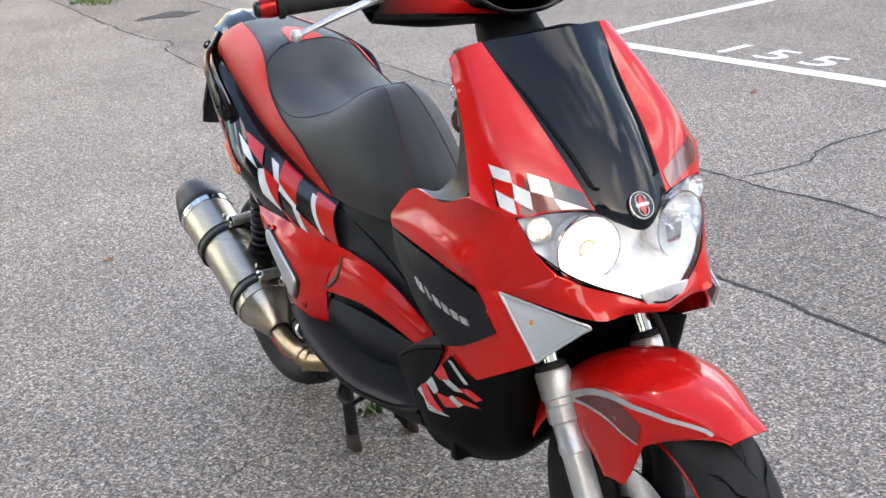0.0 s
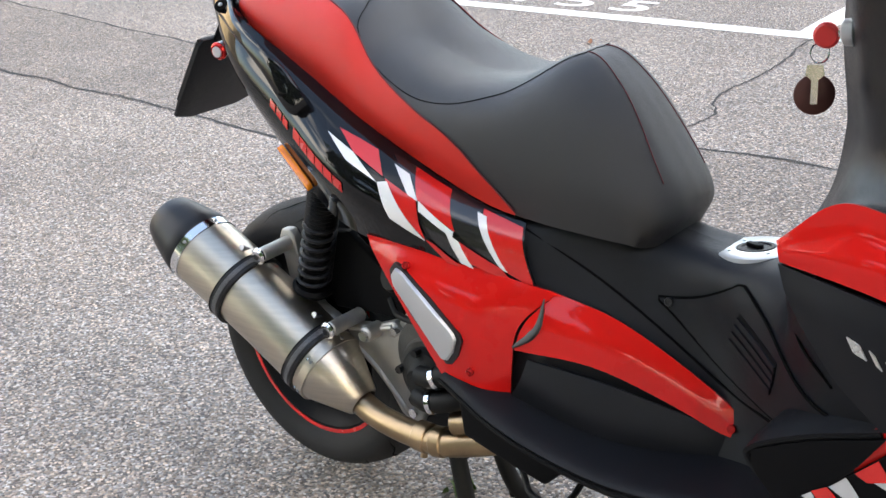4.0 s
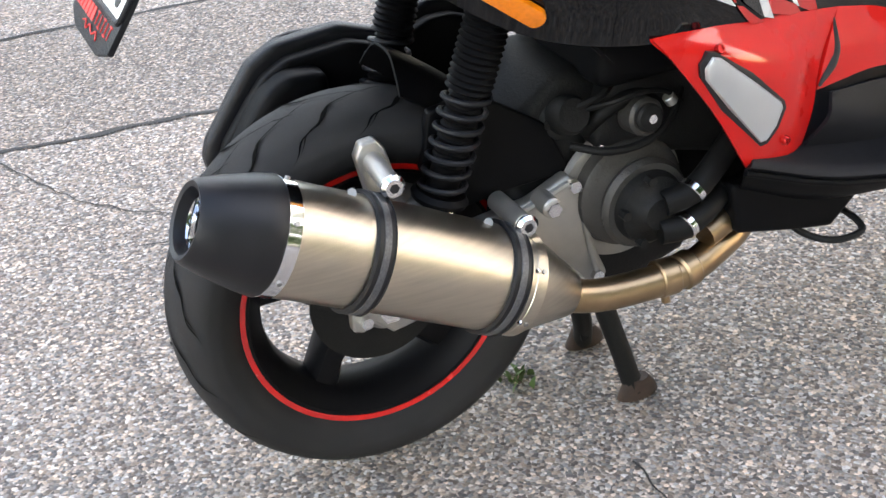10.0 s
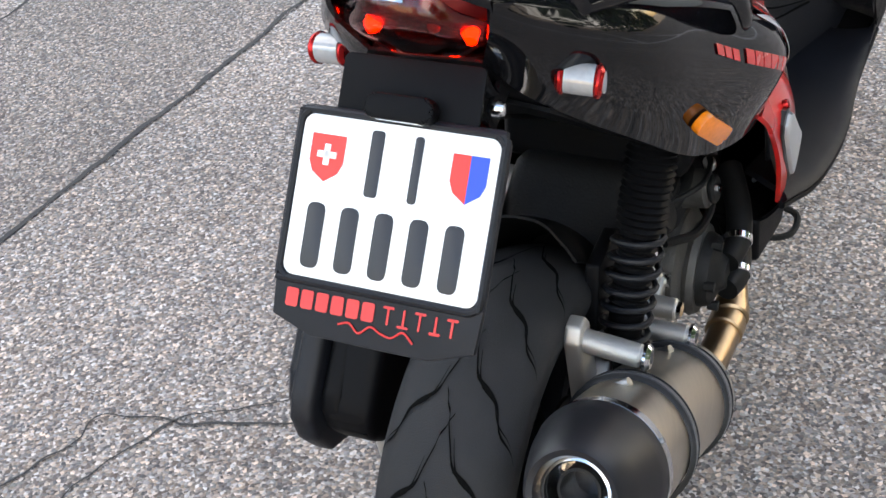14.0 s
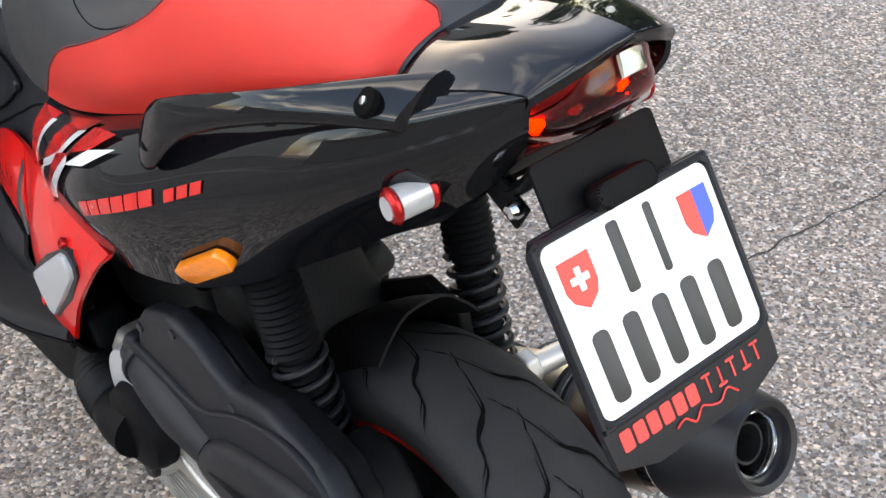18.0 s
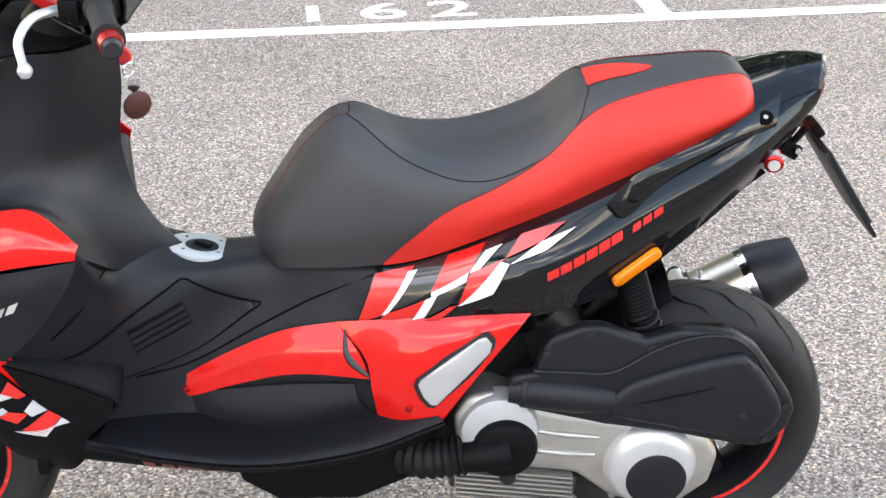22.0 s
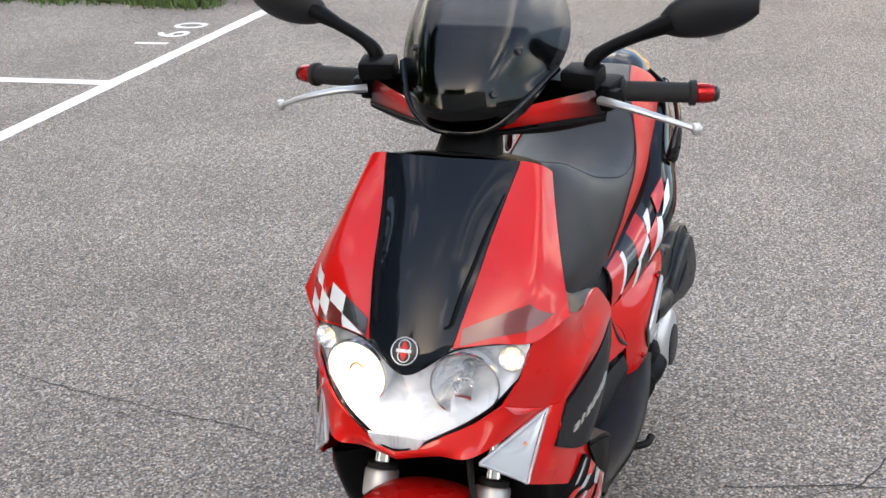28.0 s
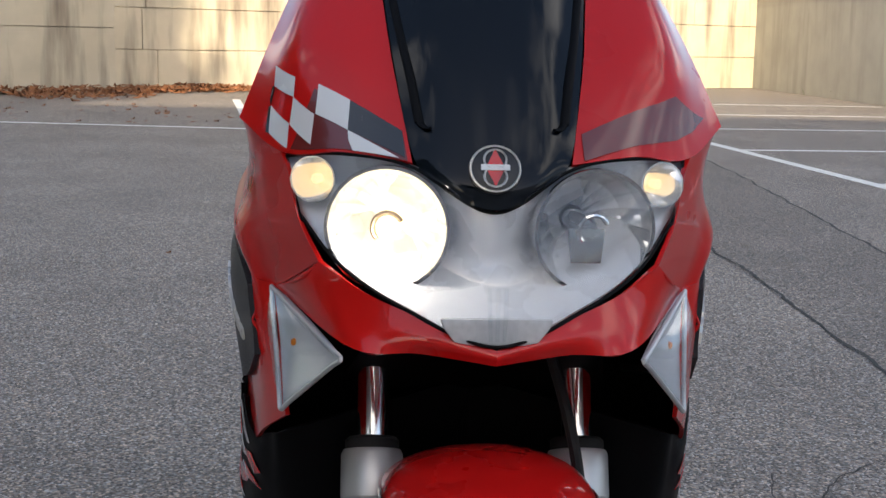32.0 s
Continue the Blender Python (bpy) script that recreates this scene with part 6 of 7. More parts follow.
part("holder", prism([(-0.096, -0.073), (-0.096, 0.066), (-0.089, 0.077), (0.089, 0.077), (0.096, 0.066), (0.096, -0.073), (0.094, -0.105), (0.055, -0.118), (-0.055, -0.118), (-0.094, -0.105)], 0.007, PM @ pose(0, 0, -0.007), 0.0015), PLASTIC, plate, "black plastic plate holder")
pl = part("plate", prism(rounded(0.18, 0.138, 0.010), 0.002, PM, 0.0006), PLATE_WHITE, plate, "white embossed plate")
rim_pts = rounded(0.187, 0.145, 0.012)
part("holder_lip", tube([PM @ Vector((x, y, 0.001)) for x, y in rim_pts + rim_pts[:1]], 0.0035, 8, 90), PLASTIC, plate)
for cx in (-0.066, -0.034, -0.002, 0.030, 0.062):
    part("plate_bar", prism(rounded(0.017, 0.056, 0.006, 3, cx, -0.033), 0.0014, PM @ pose(0, 0, 0.0015), 0.0004), INK_BLACK, pl)
for cx, w in ((-0.019, 0.012), (0.019, 0.008)):
    part("plate_bar", prism(rounded(w, 0.056, 0.003, 3, cx, 0.034), 0.0014, PM @ pose(0, 0, 0.0015), 0.0004), INK_BLACK, pl)


def shield(cx, half=0):
    pts = [(-0.016, 0.019), (0.016, 0.019), (0.016, -0.004), (0.012, -0.013), (0.0, -0.021), (-0.012, -0.013), (-0.016, -0.004)]
    if half:
        pts = [(max(x, 0) if half > 0 else min(x, 0), y) for x, y in pts]
        pts = [p for k, p in enumerate(pts) if p not in pts[:k]]
        if half > 0:
            pts = [(0, 0.019)] + [p for p in pts if p != (0, 0.019)]
    return [(cx + x, 0.034 + y) for x, y in pts]


part("arms_shield", prism(shield(-0.064), 0.0012, PM @ pose(0, 0, 0.0015)), SHIELD_RED, pl)
for w, h in ((0.018, 0.0055), (0.0055, 0.018)):
    part("arms_cross", prism(rounded(w, h, 0.0005, 1, -0.064, 0.036), 0.0008, PM @ pose(0, 0, 0.0026)), PLATE_WHITE, pl)
part("arms_shield", prism([(0.050, 0.053), (0.066, 0.053), (0.066, 0.013), (0.054, 0.021), (0.050, 0.030)], 0.0012, PM @ pose(0, 0, 0.0015)), SHIELD_RED, pl)
part("arms_shield", prism([(0.066, 0.053), (0.082, 0.053), (0.082, 0.030), (0.078, 0.021), (0.066, 0.013)], 0.0012, PM @ pose(0, 0, 0.0015)), SHIELD_BLUE, pl)
RED_INK = mat("red_print", (0.62, 0.03, 0.025), 0.45)
for k in range(6):
    part("print_bar", prism(rounded(0.0115, 0.016, 0.002, 2, -0.077 + 0.0145 * k, -0.088), 0.0008, PM @ pose(0, 0, 0.0)), RED_INK, plate, "red dealer print")
for k in range(5):
    part("print_bar", prism(rounded(0.010, 0.0022, 0.0008, 1, 0.014 + 0.0145 * k, -0.081 - 0.014 * (k % 2)), 0.0008, PM @ pose(0, 0, 0.0)), RED_INK, plate, "red dealer print")
    part("print_bar", prism(rounded(0.0018, 0.015, 0.0006, 1, 0.014 + 0.0145 * k, -0.088), 0.0008, PM @ pose(0, 0, 0.0)), RED_INK, plate, "red dealer print")
part("print_stroke", tube([PM @ Vector((-0.030 + 0.010 * k, -0.103 + 0.004 * math.sin(k * 2.4), 0.001)) for k in range(8)], 0.0009, 6, 60), RED_INK, plate, "red handwritten dealer print")
part("plate_lamp", prism(rounded(0.064, 0.022, 0.010, 5, 0, 0.082), 0.016, PM, 0.004), PLASTIC_DARK, plate, "black plate lamp")
part("plate_lamp_lens", prism(rounded(0.040, 0.004, 0.001, 2, 0, 0.0725), 0.010, PM @ pose(0, 0, 0.003)), DECAL_WHITE, plate)
part("bracket_sheet", prism(rounded(0.130, 0.060, 0.006, 3, 0, 0.095), 0.004, PM @ pose(0, 0, -0.008), 0.001), PLASTIC_DARK, plate, "black bent metal bracket")
for s in SIDES:
    part("bracket_arm", tube([PM @ Vector((0.055 * s, 0.118, -0.006)), (-0.092, -0.052 * s, 0.806), (-0.040, -0.045 * s, 0.800)], 0.009, 10, 14, flat=0.6), PLASTIC_DARK, plate)
    part("bracket_plate", block((0.060, 0.005, 0.024), pose(-0.082, 0.058 * s, 0.803, 0, -28, 0), 0.0015), PLASTIC_DARK, plate)
    part("bracket_bolt", lathe([(0.0001, 0.007), (0.005, 0.006), (0.0075, 0.002), (0.0075, -0.004)], Matrix.Translation((-0.104, 0.0635 * s, 0.798)) @ Vector((0, s, 0)).to_track_quat("Z", "Y").to_matrix().to_4x4(), 16), CHROME, plate, "bright dome bolt")

# ---- shocks ----
def shock(s):
    sh = new("rear_shock")
    sh.parent = scooter
    sh["label"] = "black rear shock absorber with coil spring"
    a, b = Vector((0.091, 0.122 * s, 0.402)), Vector((0.172, 0.138 * s, 0.655))
    m, L = axis_to(a, b), (b - a).length
    part("damper", lathe([(0, 0.0), (0.016, 0.0), (0.019, 0.01), (0.019, L * 0.62), (0.011, L * 0.64), (0.011, L), (0, L)], m, 20), PLASTIC_DARK, sh)
    turns = 7
    pts = [m @ Vector((0.0262 * math.cos(t * 2 * math.pi), 0.0262 * math.sin(t * 2 * math.pi), 0.022 + (L * 0.56 - 0.022) * t / turns)) for t in [k / 14 for k in range(14 * turns + 1)]]
    part("spring", tube(pts, 0.0036, 8, len(pts)), PLASTIC, sh, "black coil spring")
    part("spring_seat", lathe([(0.012, 0.008), (0.033, 0.010), (0.035, 0.016), (0.030, 0.022), (0.014, 0.020)], m, 28), PLASTIC_DARK, sh)
    part("bellows", lathe([(0.018, L * 0.20)] + [((0.0215 if k < 24 else 0.0275) - 0.0035 * (k % 2), L * (0.22 + 0.0142 * k)) for k in range(54)] + [(0.02, L)], m, 28), PLASTIC_DARK, sh, "ribbed rubber bellows")
    part("lower_eye", rod(a + Vector((0, -0.022, 0)), a + Vector((0, 0.022, 0)), 0.016, 20, 0.003), ENGINE_BLACK, sh)
    part("eye_bolt", rod(a + Vector((0, 0.020 * s, 0)), a + Vector((0, 0.030 * s, 0)), 0.010, 6), CHROME, sh)


for s in SIDES:
    shock(s)

# ---- engine and drive ----
engine = new("engine")
engine.parent = scooter
engine["label"] = "engine and drive unit in grey alloy and black plastic"


def xz_plate(outline, y0, y1, material, name, bevel=0.006, label="", parent=None):
    """A casting whose outline lies in the x, z plane."""
    m = Matrix(((1, 0, 0, 0), (0, 0, -1, max(y0, y1)), (0, 1, 0, 0), (0, 0, 0, 1)))
    return part(name, prism(outline, abs(y1 - y0), m, bevel, 3), material, parent or engine, label)


xz_plate([(0.17, 0.20), (0.30, 0.17), (0.46, 0.22), (0.52, 0.30), (0.50, 0.42), (0.42, 0.50), (0.28, 0.52), (0.18, 0.44)], -0.09, 0.11, ENGINE_BLACK, "crankcase", 0.02)
xz_plate([(0.30, 0.42), (0.52, 0.36), (0.60, 0.46), (0.50, 0.56), (0.34, 0.56)], -0.12, 0.12, ENGINE_BLACK, "cylinder_block", 0.02)
part("wheel_well", Surf(mirrored([[(0.30, 0.0, 0.56), (0.30, 0.08, 0.56), (0.30, 0.17, 0.545)], [(0.24, 0.0, 0.62), (0.24, 0.08, 0.62), (0.24, 0.17, 0.60)], [(0.10, 0.0, 0.69), (0.10, 0.07, 0.69), (0.10, 0.14, 0.67)], [(-0.05, 0.0, 0.775), (-0.05, 0.05, 0.775), (-0.05, 0.10, 0.770)]])).sheet(16, 20, 0.004), PLASTIC_DARK, scooter, "black inner wheel well")
xz_plate([(0.30, 0.50), (0.55, 0.50), (0.55, 0.63), (0.32, 0.64)], -0.135, 0.135, PLASTIC_DARK, "under_seat_box", 0.02)

# right side: swing plate, gear cover, water pump
xz_plate([(x + 0.007, z) for x, z in [(0.032, 0.352), (0.045, 0.400), (0.066, 0.415), (0.090, 0.378), (0.135, 0.362), (0.210, 0.372), (0.262, 0.395), (0.285, 0.375), (0.292, 0.330), (0.298, 0.290), (0.318, 0.242), (0.300, 0.214), (0.268, 0.232), (0.235, 0.276), (0.195, 0.305), (0.140, 0.326), (0.085, 0.332)]], -0.118, -0.096, ALU, "swing_plate", 0.006, "cast alloy carrier plate")
for pts in ([(0.055, 0.375), (0.12, 0.352), (0.20, 0.362), (0.268, 0.385)], [(0.288, 0.375), (0.292, 0.32), (0.308, 0.252)], [(0.07, 0.345), (0.15, 0.338), (0.21, 0.312), (0.262, 0.268), (0.300, 0.228)]):
    part("carrier_rib", tube([(x, -0.118, z) for x, z in pts], 0.0048, 8, 30), ALU, engine)
part("carrier_lug", rod((0.232, -0.110, 0.372), (0.232, -0.146, 0.372), 0.013, 20, 0.002), ALU, engine, "alloy lug with bright bolt")
part("carrier_bolt", rod((0.232, -0.145, 0.372), (0.232, -0.152, 0.372), 0.0095, 6), CHROME, engine)
for x, z in ((0.091, 0.402), (0.307, 0.244), (0.275, 0.380)):
    part("carrier_bolt", rod((x, -0.116, z), (x, -0.126, z), 0.0085, 6), CHROME, engine)
part("case_flange", lathe([(0.070, 0.0), (0.088, 0.0), (0.090, 0.004), (0.087, 0.012), (0.070, 0.012)], axis_to((0.350, -0.096, 0.346), (0.350, -0.2, 0.346)), 48), ALU, engine, "cast alloy case flange")
for k in range(6):
    a = 2 * math.pi * k / 6 + 0.9
    x, z = 0.350 + 0.082 * math.cos(a), 0.346 + 0.082 * math.sin(a)
    part("flange_bolt", rod((x, -0.106, z), (x, -0.116, z), 0.0065, 6), CHROME, engine)
part("gear_cover", lathe([(0.0, 0.0), (0.072, 0.0), (0.075, 0.01), (0.072, 0.024), (0.064, 0.030), (0, 0.030)], axis_to((0.355, -0.100, 0.352), (0.355, -0.2, 0.352)), 40), ENGINE, engine, "round grey generator cover")
part("cover_ring", lathe([(0.046, 0.026), (0.058, 0.028), (0.061, 0.036), (0.056, 0.044), (0.046, 0.044)], axis_to((0.366, -0.100, 0.340), (0.366, -0.2, 0.340)), 40), ENGINE, engine)
pump = part("pump_cover", lathe([(0.0, 0.074), (0.020, 0.074), (0.026, 0.066), (0.044, 0.058), (0.048, 0.048), (0.048, 0.028)], axis_to((0.366, -0.100, 0.340), (0.366, -0.2, 0.340)), 40), ENGINE_BLACK, engine, "black water pump cover")
for k in range(5):
    a = 2 * math.pi * k / 5 + 0.5
    x, z = 0.366 + 0.044 * math.cos(a), 0.340 + 0.044 * math.sin(a)
    part("cover_bolt", rod((x, -0.155, z), (x, -0.168, z), 0.0065, 6), ENGINE_BLACK, pump)
for pts in ([(0.372, -0.170, 0.352), (0.41, -0.175, 0.362), (0.45, -0.165, 0.385), (0.50, -0.14, 0.41)], [(0.366, -0.172, 0.315), (0.40, -0.178, 0.318), (0.45, -0.165, 0.335), (0.50, -0.13, 0.36)]):
    hose = part("coolant_hose", tube(pts, 0.0165, 14, 24), HOSE, engine, "black coolant hose")
    p = Vector(pts[1])
    part("hose_clip", lathe([(0.0168, -0.005), (0.0185, -0.004), (0.0185, 0.004), (0.0168, 0.005)], axis_to(p, pts[2]), 20), CHROME, engine, "bright hose clip")
part("hose_fitting", tube([(0.30, -0.10, 0.44), (0.32, -0.12, 0.47), (0.36, -0.12, 0.48), (0.40, -0.11, 0.46)], 0.010, 10, 20), HOSE, engine)
part("vent_hose", tube([(0.24, -0.08, 0.44), (0.27, -0.11, 0.475), (0.31, -0.12, 0.49), (0.35, -0.10, 0.51), (0.38, -0.08, 0.53)], 0.006, 8, 24), HOSE, engine)
part("thermostat", lathe([(0, 0.03), (0.020, 0.03), (0.024, 0.024), (0.024, 0), (0.03, -0.004), (0.03, -0.02)], axis_to((0.275, -0.095, 0.465), (0.275, -0.15, 0.485)), 20), ENGINE_BLACK, engine)

# carburettor clutter above the case
part("carburettor", rod((0.36, -0.105, 0.455), (0.36, -0.150, 0.462), 0.024, 24, 0.004), ENGINE, engine, "dark grey carburettor body")
part("carburettor_cap", rod((0.36, -0.149, 0.462), (0.36, -0.158, 0.4635), 0.018, 20, 0.003), ENGINE_BLACK, engine)
part("cap_screw", rod((0.36, -0.157, 0.4635), (0.36, -0.162, 0.464), 0.006, 6), CHROME, engine)
part("fuel_hose", tube([(0.27, -0.12, 0.435), (0.31, -0.145, 0.428), (0.36, -0.150, 0.432), (0.40, -0.140, 0.452), (0.425, -0.12, 0.475)], 0.0055, 8, 24), HOSE, engine)
part("cable_loop", tube([(0.29, -0.115, 0.475), (0.315, -0.148, 0.492), (0.35, -0.150, 0.497), (0.39, -0.140, 0.486), (0.42, -0.13, 0.462)], 0.0035, 8, 24), HOSE, engine)
part("cable_clamp", rod((0.395, -0.138, 0.478), (0.402, -0.138, 0.468), 0.008, 12, 0.001), ALU, engine)

# silencer arms
for a, b, nm in (((0.015, -0.095, 0.470), (0.011, -0.176, 0.465), 1), ((0.169, -0.110, 0.374), (0.170, -0.184, 0.374), 2)):
    part("silencer_arm", rod(a, b, 0.0125, 20, 0.002), ALU, exhaust, "alloy silencer mount")
    part("arm_bolt", rod((b[0], b[1] + 0.001, b[2]), (b[0], b[1] - 0.010, b[2]), 0.0145, 20, 0.004), CHROME, exhaust, "bright bolt")
    part("arm_socket", rod((b[0], b[1] - 0.009, b[2]), (b[0], b[1] - 0.0105, b[2]), 0.006, 6), INK_BLACK, exhaust)
xz_plate([(0.004, 0.480), (0.012, 0.496), (0.030, 0.498), (0.040, 0.486), (0.062, 0.404), (0.066, 0.354), (0.038, 0.349), (0.022, 0.394)], -0.106, -0.088, ALU, "arm_plate", 0.004)
for h in (0.118, 0.300):
    c = mm @ Vector((0, 0, h))
    part("strap_lug", rod(c + Vector((0, 0.02, 0.060)), c + Vector((0.0, 0.0, 0.074)), 0.0055, 10), STEEL, exhaust)
part("pipe_collar", rod((0.385, -0.184, 0.243), (0.408, -0.180, 0.246), 0.0245, 24, 0.003), BRONZE, exhaust)
part("guard_tube", tube([(0.425, -0.178, 0.285), (0.47, -0.168, 0.297), (0.515, -0.150, 0.305)], 0.019, 18, 16), BRONZE, exhaust, "open heat-tinted stub pipe")
for k in range(6):
    a = 2 * math.pi * k / 6 + 0.4
    for h in (0.009, ML - 0.028):
        p = mm @ Vector((0.0645 * math.cos(a), 0.0645 * math.sin(a), h))
        q = mm @ Vector((0.0672 * math.cos(a), 0.0672 * math.sin(a), h))
        part("rivet", rod(p, q, 0.0030, 8), STEEL, exhaust)
part("front_band", lathe([(0.0638, ML - 0.036), (0.0648, ML - 0.035), (0.0648, ML - 0.021), (0.0632, ML - 0.020)], mm, 64), TITAN, exhaust)

# left side: drive cover, air box, inlet bellows
xz_plate([(0.440, 0.385), (0.420, 0.418), (0.377, 0.428), (0.324, 0.398), (0.193, 0.368), (0.081, 0.350), (0.018, 0.330), (-0.004, 0.295), (0.008, 0.236), (0.050, 0.200), (0.112, 0.190), (0.175, 0.212), (0.236, 0.262), (0.300, 0.272), (0.382, 0.276), (0.432, 0.315)], 0.10, 0.186, ALU, "drive_cover", 0.014, "cast alloy belt drive cover")
for x0, z0, x1, z1 in ((0.200, 0.335, 0.300, 0.350), (0.205, 0.300, 0.300, 0.312)):
    part("case_rib", tube([(x0, 0.186, z0), ((x0 + x1) / 2, 0.188, (z0 + z1) / 2), (x1, 0.186, z1)], [0.004, 0.006, 0.004], 10, 16), ALU, engine)
part("gear_dome", lathe([(0.0, 0.026), (0.054, 0.026), (0.068, 0.021), (0.077, 0.008), (0.081, -0.012)], axis_to((0.112, 0.184, 0.280), (0.112, 0.30, 0.280)), 56), SILVER, engine, "domed silver clutch cover")
part("dome_disc", lathe([(0.0, 0.030), (0.045, 0.030), (0.050, 0.028), (0.052, 0.022)], axis_to((0.104, 0.184, 0.262), (0.104, 0.30, 0.262)), 48), PLASTIC, engine, "black disc")
for k in range(5):
    a = radians(200 + 55 * k)
    x, z = 0.112 + 0.092 * math.cos(a), 0.285 + 0.090 * math.sin(a)
    part("cover_bolt", rod((x, 0.160, z), (x, 0.186, z), 0.007, 6), STEEL, engine, "bright case bolt")
part("front_dome", lathe([(0.0, 0.016), (0.048, 0.016), (0.062, 0.011), (0.068, -0.002), (0.070, -0.02)], axis_to((0.365, 0.184, 0.356), (0.365, 0.30, 0.356)), 56), SILVER, engine, "silver front pulley cover")
part("duct_cover", lathe([(0.0, 0.032), (0.036, 0.031), (0.050, 0.024), (0.054, 0.012), (0.054, 0.0)], axis_to((0.356, 0.188, 0.330), (0.356, 0.30, 0.330)), 48), PLASTIC_DARK, engine, "black round cooling duct cover")
part("duct_elbow", tube([(0.350, 0.196, 0.328), (0.385, 0.198, 0.322), (0.412, 0.196, 0.316), (0.424, 0.194, 0.313)], [0.044, 0.040, 0.034, 0.032], 20, 16, flat=0.75), PLASTIC_DARK, engine, "black intake elbow")
part("inlet_bellows", tube([(0.420, 0.194, 0.314), (0.455, 0.190, 0.306), (0.495, 0.178, 0.298), (0.53, 0.15, 0.296)], [0.036 if k % 2 else 0.029 for k in range(19)], 18, 38), HOSE, engine, "ribbed rubber inlet bellows")
for k in range(7):
    part("cooling_fin", block((0.20, 0.13, 0.0035), pose(0.337, 0.118, 0.206 + 0.0095 * k, 0, -8, 0), 0.0012), ALU, engine)
part("sump", block((0.22, 0.20, 0.05), pose(0.335, 0.05, 0.220, 0, -8, 0), 0.012), ENGINE, engine)
part("filler_neck", rod((0.345, 0.165, 0.268), (0.350, 0.196, 0.270), 0.016, 20, 0.003), ALU, engine)
part("filler_cap", rod((0.350, 0.195, 0.270), (0.351, 0.207, 0.271), 0.014, 20, 0.003), PLASTIC, engine)
AB = [(0.354, 0.458), (0.346, 0.470), (0.311, 0.473), (0.302, 0.518), (0.287, 0.538), (0.239, 0.557), (0.206, 0.557), (0.167, 0.540), (0.139, 0.530), (0.085, 0.548), (-0.004, 0.538), (-0.038, 0.517), (-0.067, 0.477), (-0.103, 0.424), (-0.111, 0.400), (-0.104, 0.369), (-0.079, 0.334), (-0.050, 0.327), (-0.014, 0.331), (0.069, 0.350), (0.194, 0.372), (0.336, 0.410), (0.350, 0.431)]
air = xz_plate(AB, 0.178, 0.207, PLASTIC, "air_box", 0.010, "matt black air filter box")
xz_plate([(0.11 + (x - 0.11) * 0.93, 0.44 + (z - 0.44) * 0.86) for x, z in AB], 0.152, 0.1765, PLASTIC_DARK, "air_box_back", 0.008, parent=air)
xz_plate([(0.045, 0.512), (-0.005, 0.516), (-0.034, 0.498), (-0.062, 0.461), (-0.092, 0.414), (-0.097, 0.396), (-0.088, 0.373), (-0.064, 0.350), (0.045, 0.362)], 0.118, 0.1755, PLASTIC_DARK, "air_box_chamber", 0.014, parent=air)
xz_plate([(0.197, 0.398), (0.199, 0.423), (0.163, 0.458), (0.098, 0.482), (0.034, 0.501), (-0.015, 0.511), (-0.047, 0.482), (-0.077, 0.436), (-0.090, 0.403), (-0.076, 0.372), (-0.056, 0.352), (-0.004, 0.354), (0.077, 0.369)], 0.190, 0.224, PLASTIC, "air_box_lid", 0.015, parent=air)
part("lid_rim", tube([(0.314, 0.207, 0.481), (0.250, 0.208, 0.477), (0.188, 0.208, 0.476), (0.120, 0.208, 0.515), (0.056, 0.208, 0.537), (0.007, 0.207, 0.535), (-0.030, 0.204, 0.510), (-0.060, 0.204, 0.466), (-0.093, 0.203, 0.418)], 0.0045, 8, 60, flat=0.7), PLASTIC, air)
part("inlet_tube", tube([(0.350, 0.186, 0.437), (0.300, 0.194, 0.434), (0.245, 0.198, 0.428), (0.185, 0.200, 0.420)], [0.024, 0.029, 0.030, 0.024], 20, 30), PLASTIC, air, "smooth black inlet tube")
part("tube_collar", lathe([(0.0255, -0.005), (0.0300, -0.004), (0.0300, 0.004), (0.0255, 0.005)], axis_to((0.326, 0.190, 0.436), (0.300, 0.194, 0.434)), 24), PLASTIC, air)
part("lid_ridge", tube([(0.165, 0.223, 0.420), (0.095, 0.225, 0.435), (0.027, 0.224, 0.452)], [0.002, 0.006, 0.002], 10, 20, flat=0.5), PLASTIC_DARK, air)
for x, y, z in ((0.294, 0.207, 0.512), (0.226, 0.207, 0.545), (0.129, 0.207, 0.518), (-0.022, 0.222, 0.492), (-0.022, 0.224, 0.401), (-0.094, 0.207, 0.408), (-0.066, 0.207, 0.342)):
    part("lid_screw", rod((x, y - 0.008, z), (x, y + 0.002, z), 0.0055, 12), INK_BLACK, air)

# hugger over the rear tyre
rows = []
for i in range(25):
    deg = 80 - 65 * i / 24
    a, R = radians(deg), 0.268 + 0.034 * max(0.0, (deg - 44) / 36) ** 2
    rows.append([(AXLE_R + (R - 0.040 * abs(j / 8) ** 3) * math.cos(a), 0.083 * j / 8, AXLE_Z + (R - 0.040 * abs(j / 8) ** 3) * math.sin(a)) for j in range(-8, 9)])
part("hugger", net(bmesh.new(), rows, 0.003), PLASTIC_DARK, scooter, "black rear mudguard hugging the tyre")
xz_plate([(0.086, 0.44), (0.10, 0.51), (0.16, 0.52), (0.25, 0.46), (0.285, 0.39), (0.20, 0.385), (0.12, 0.375)], -0.098, -0.082, PLASTIC_DARK, "hugger_side", 0.004, parent=scooter)

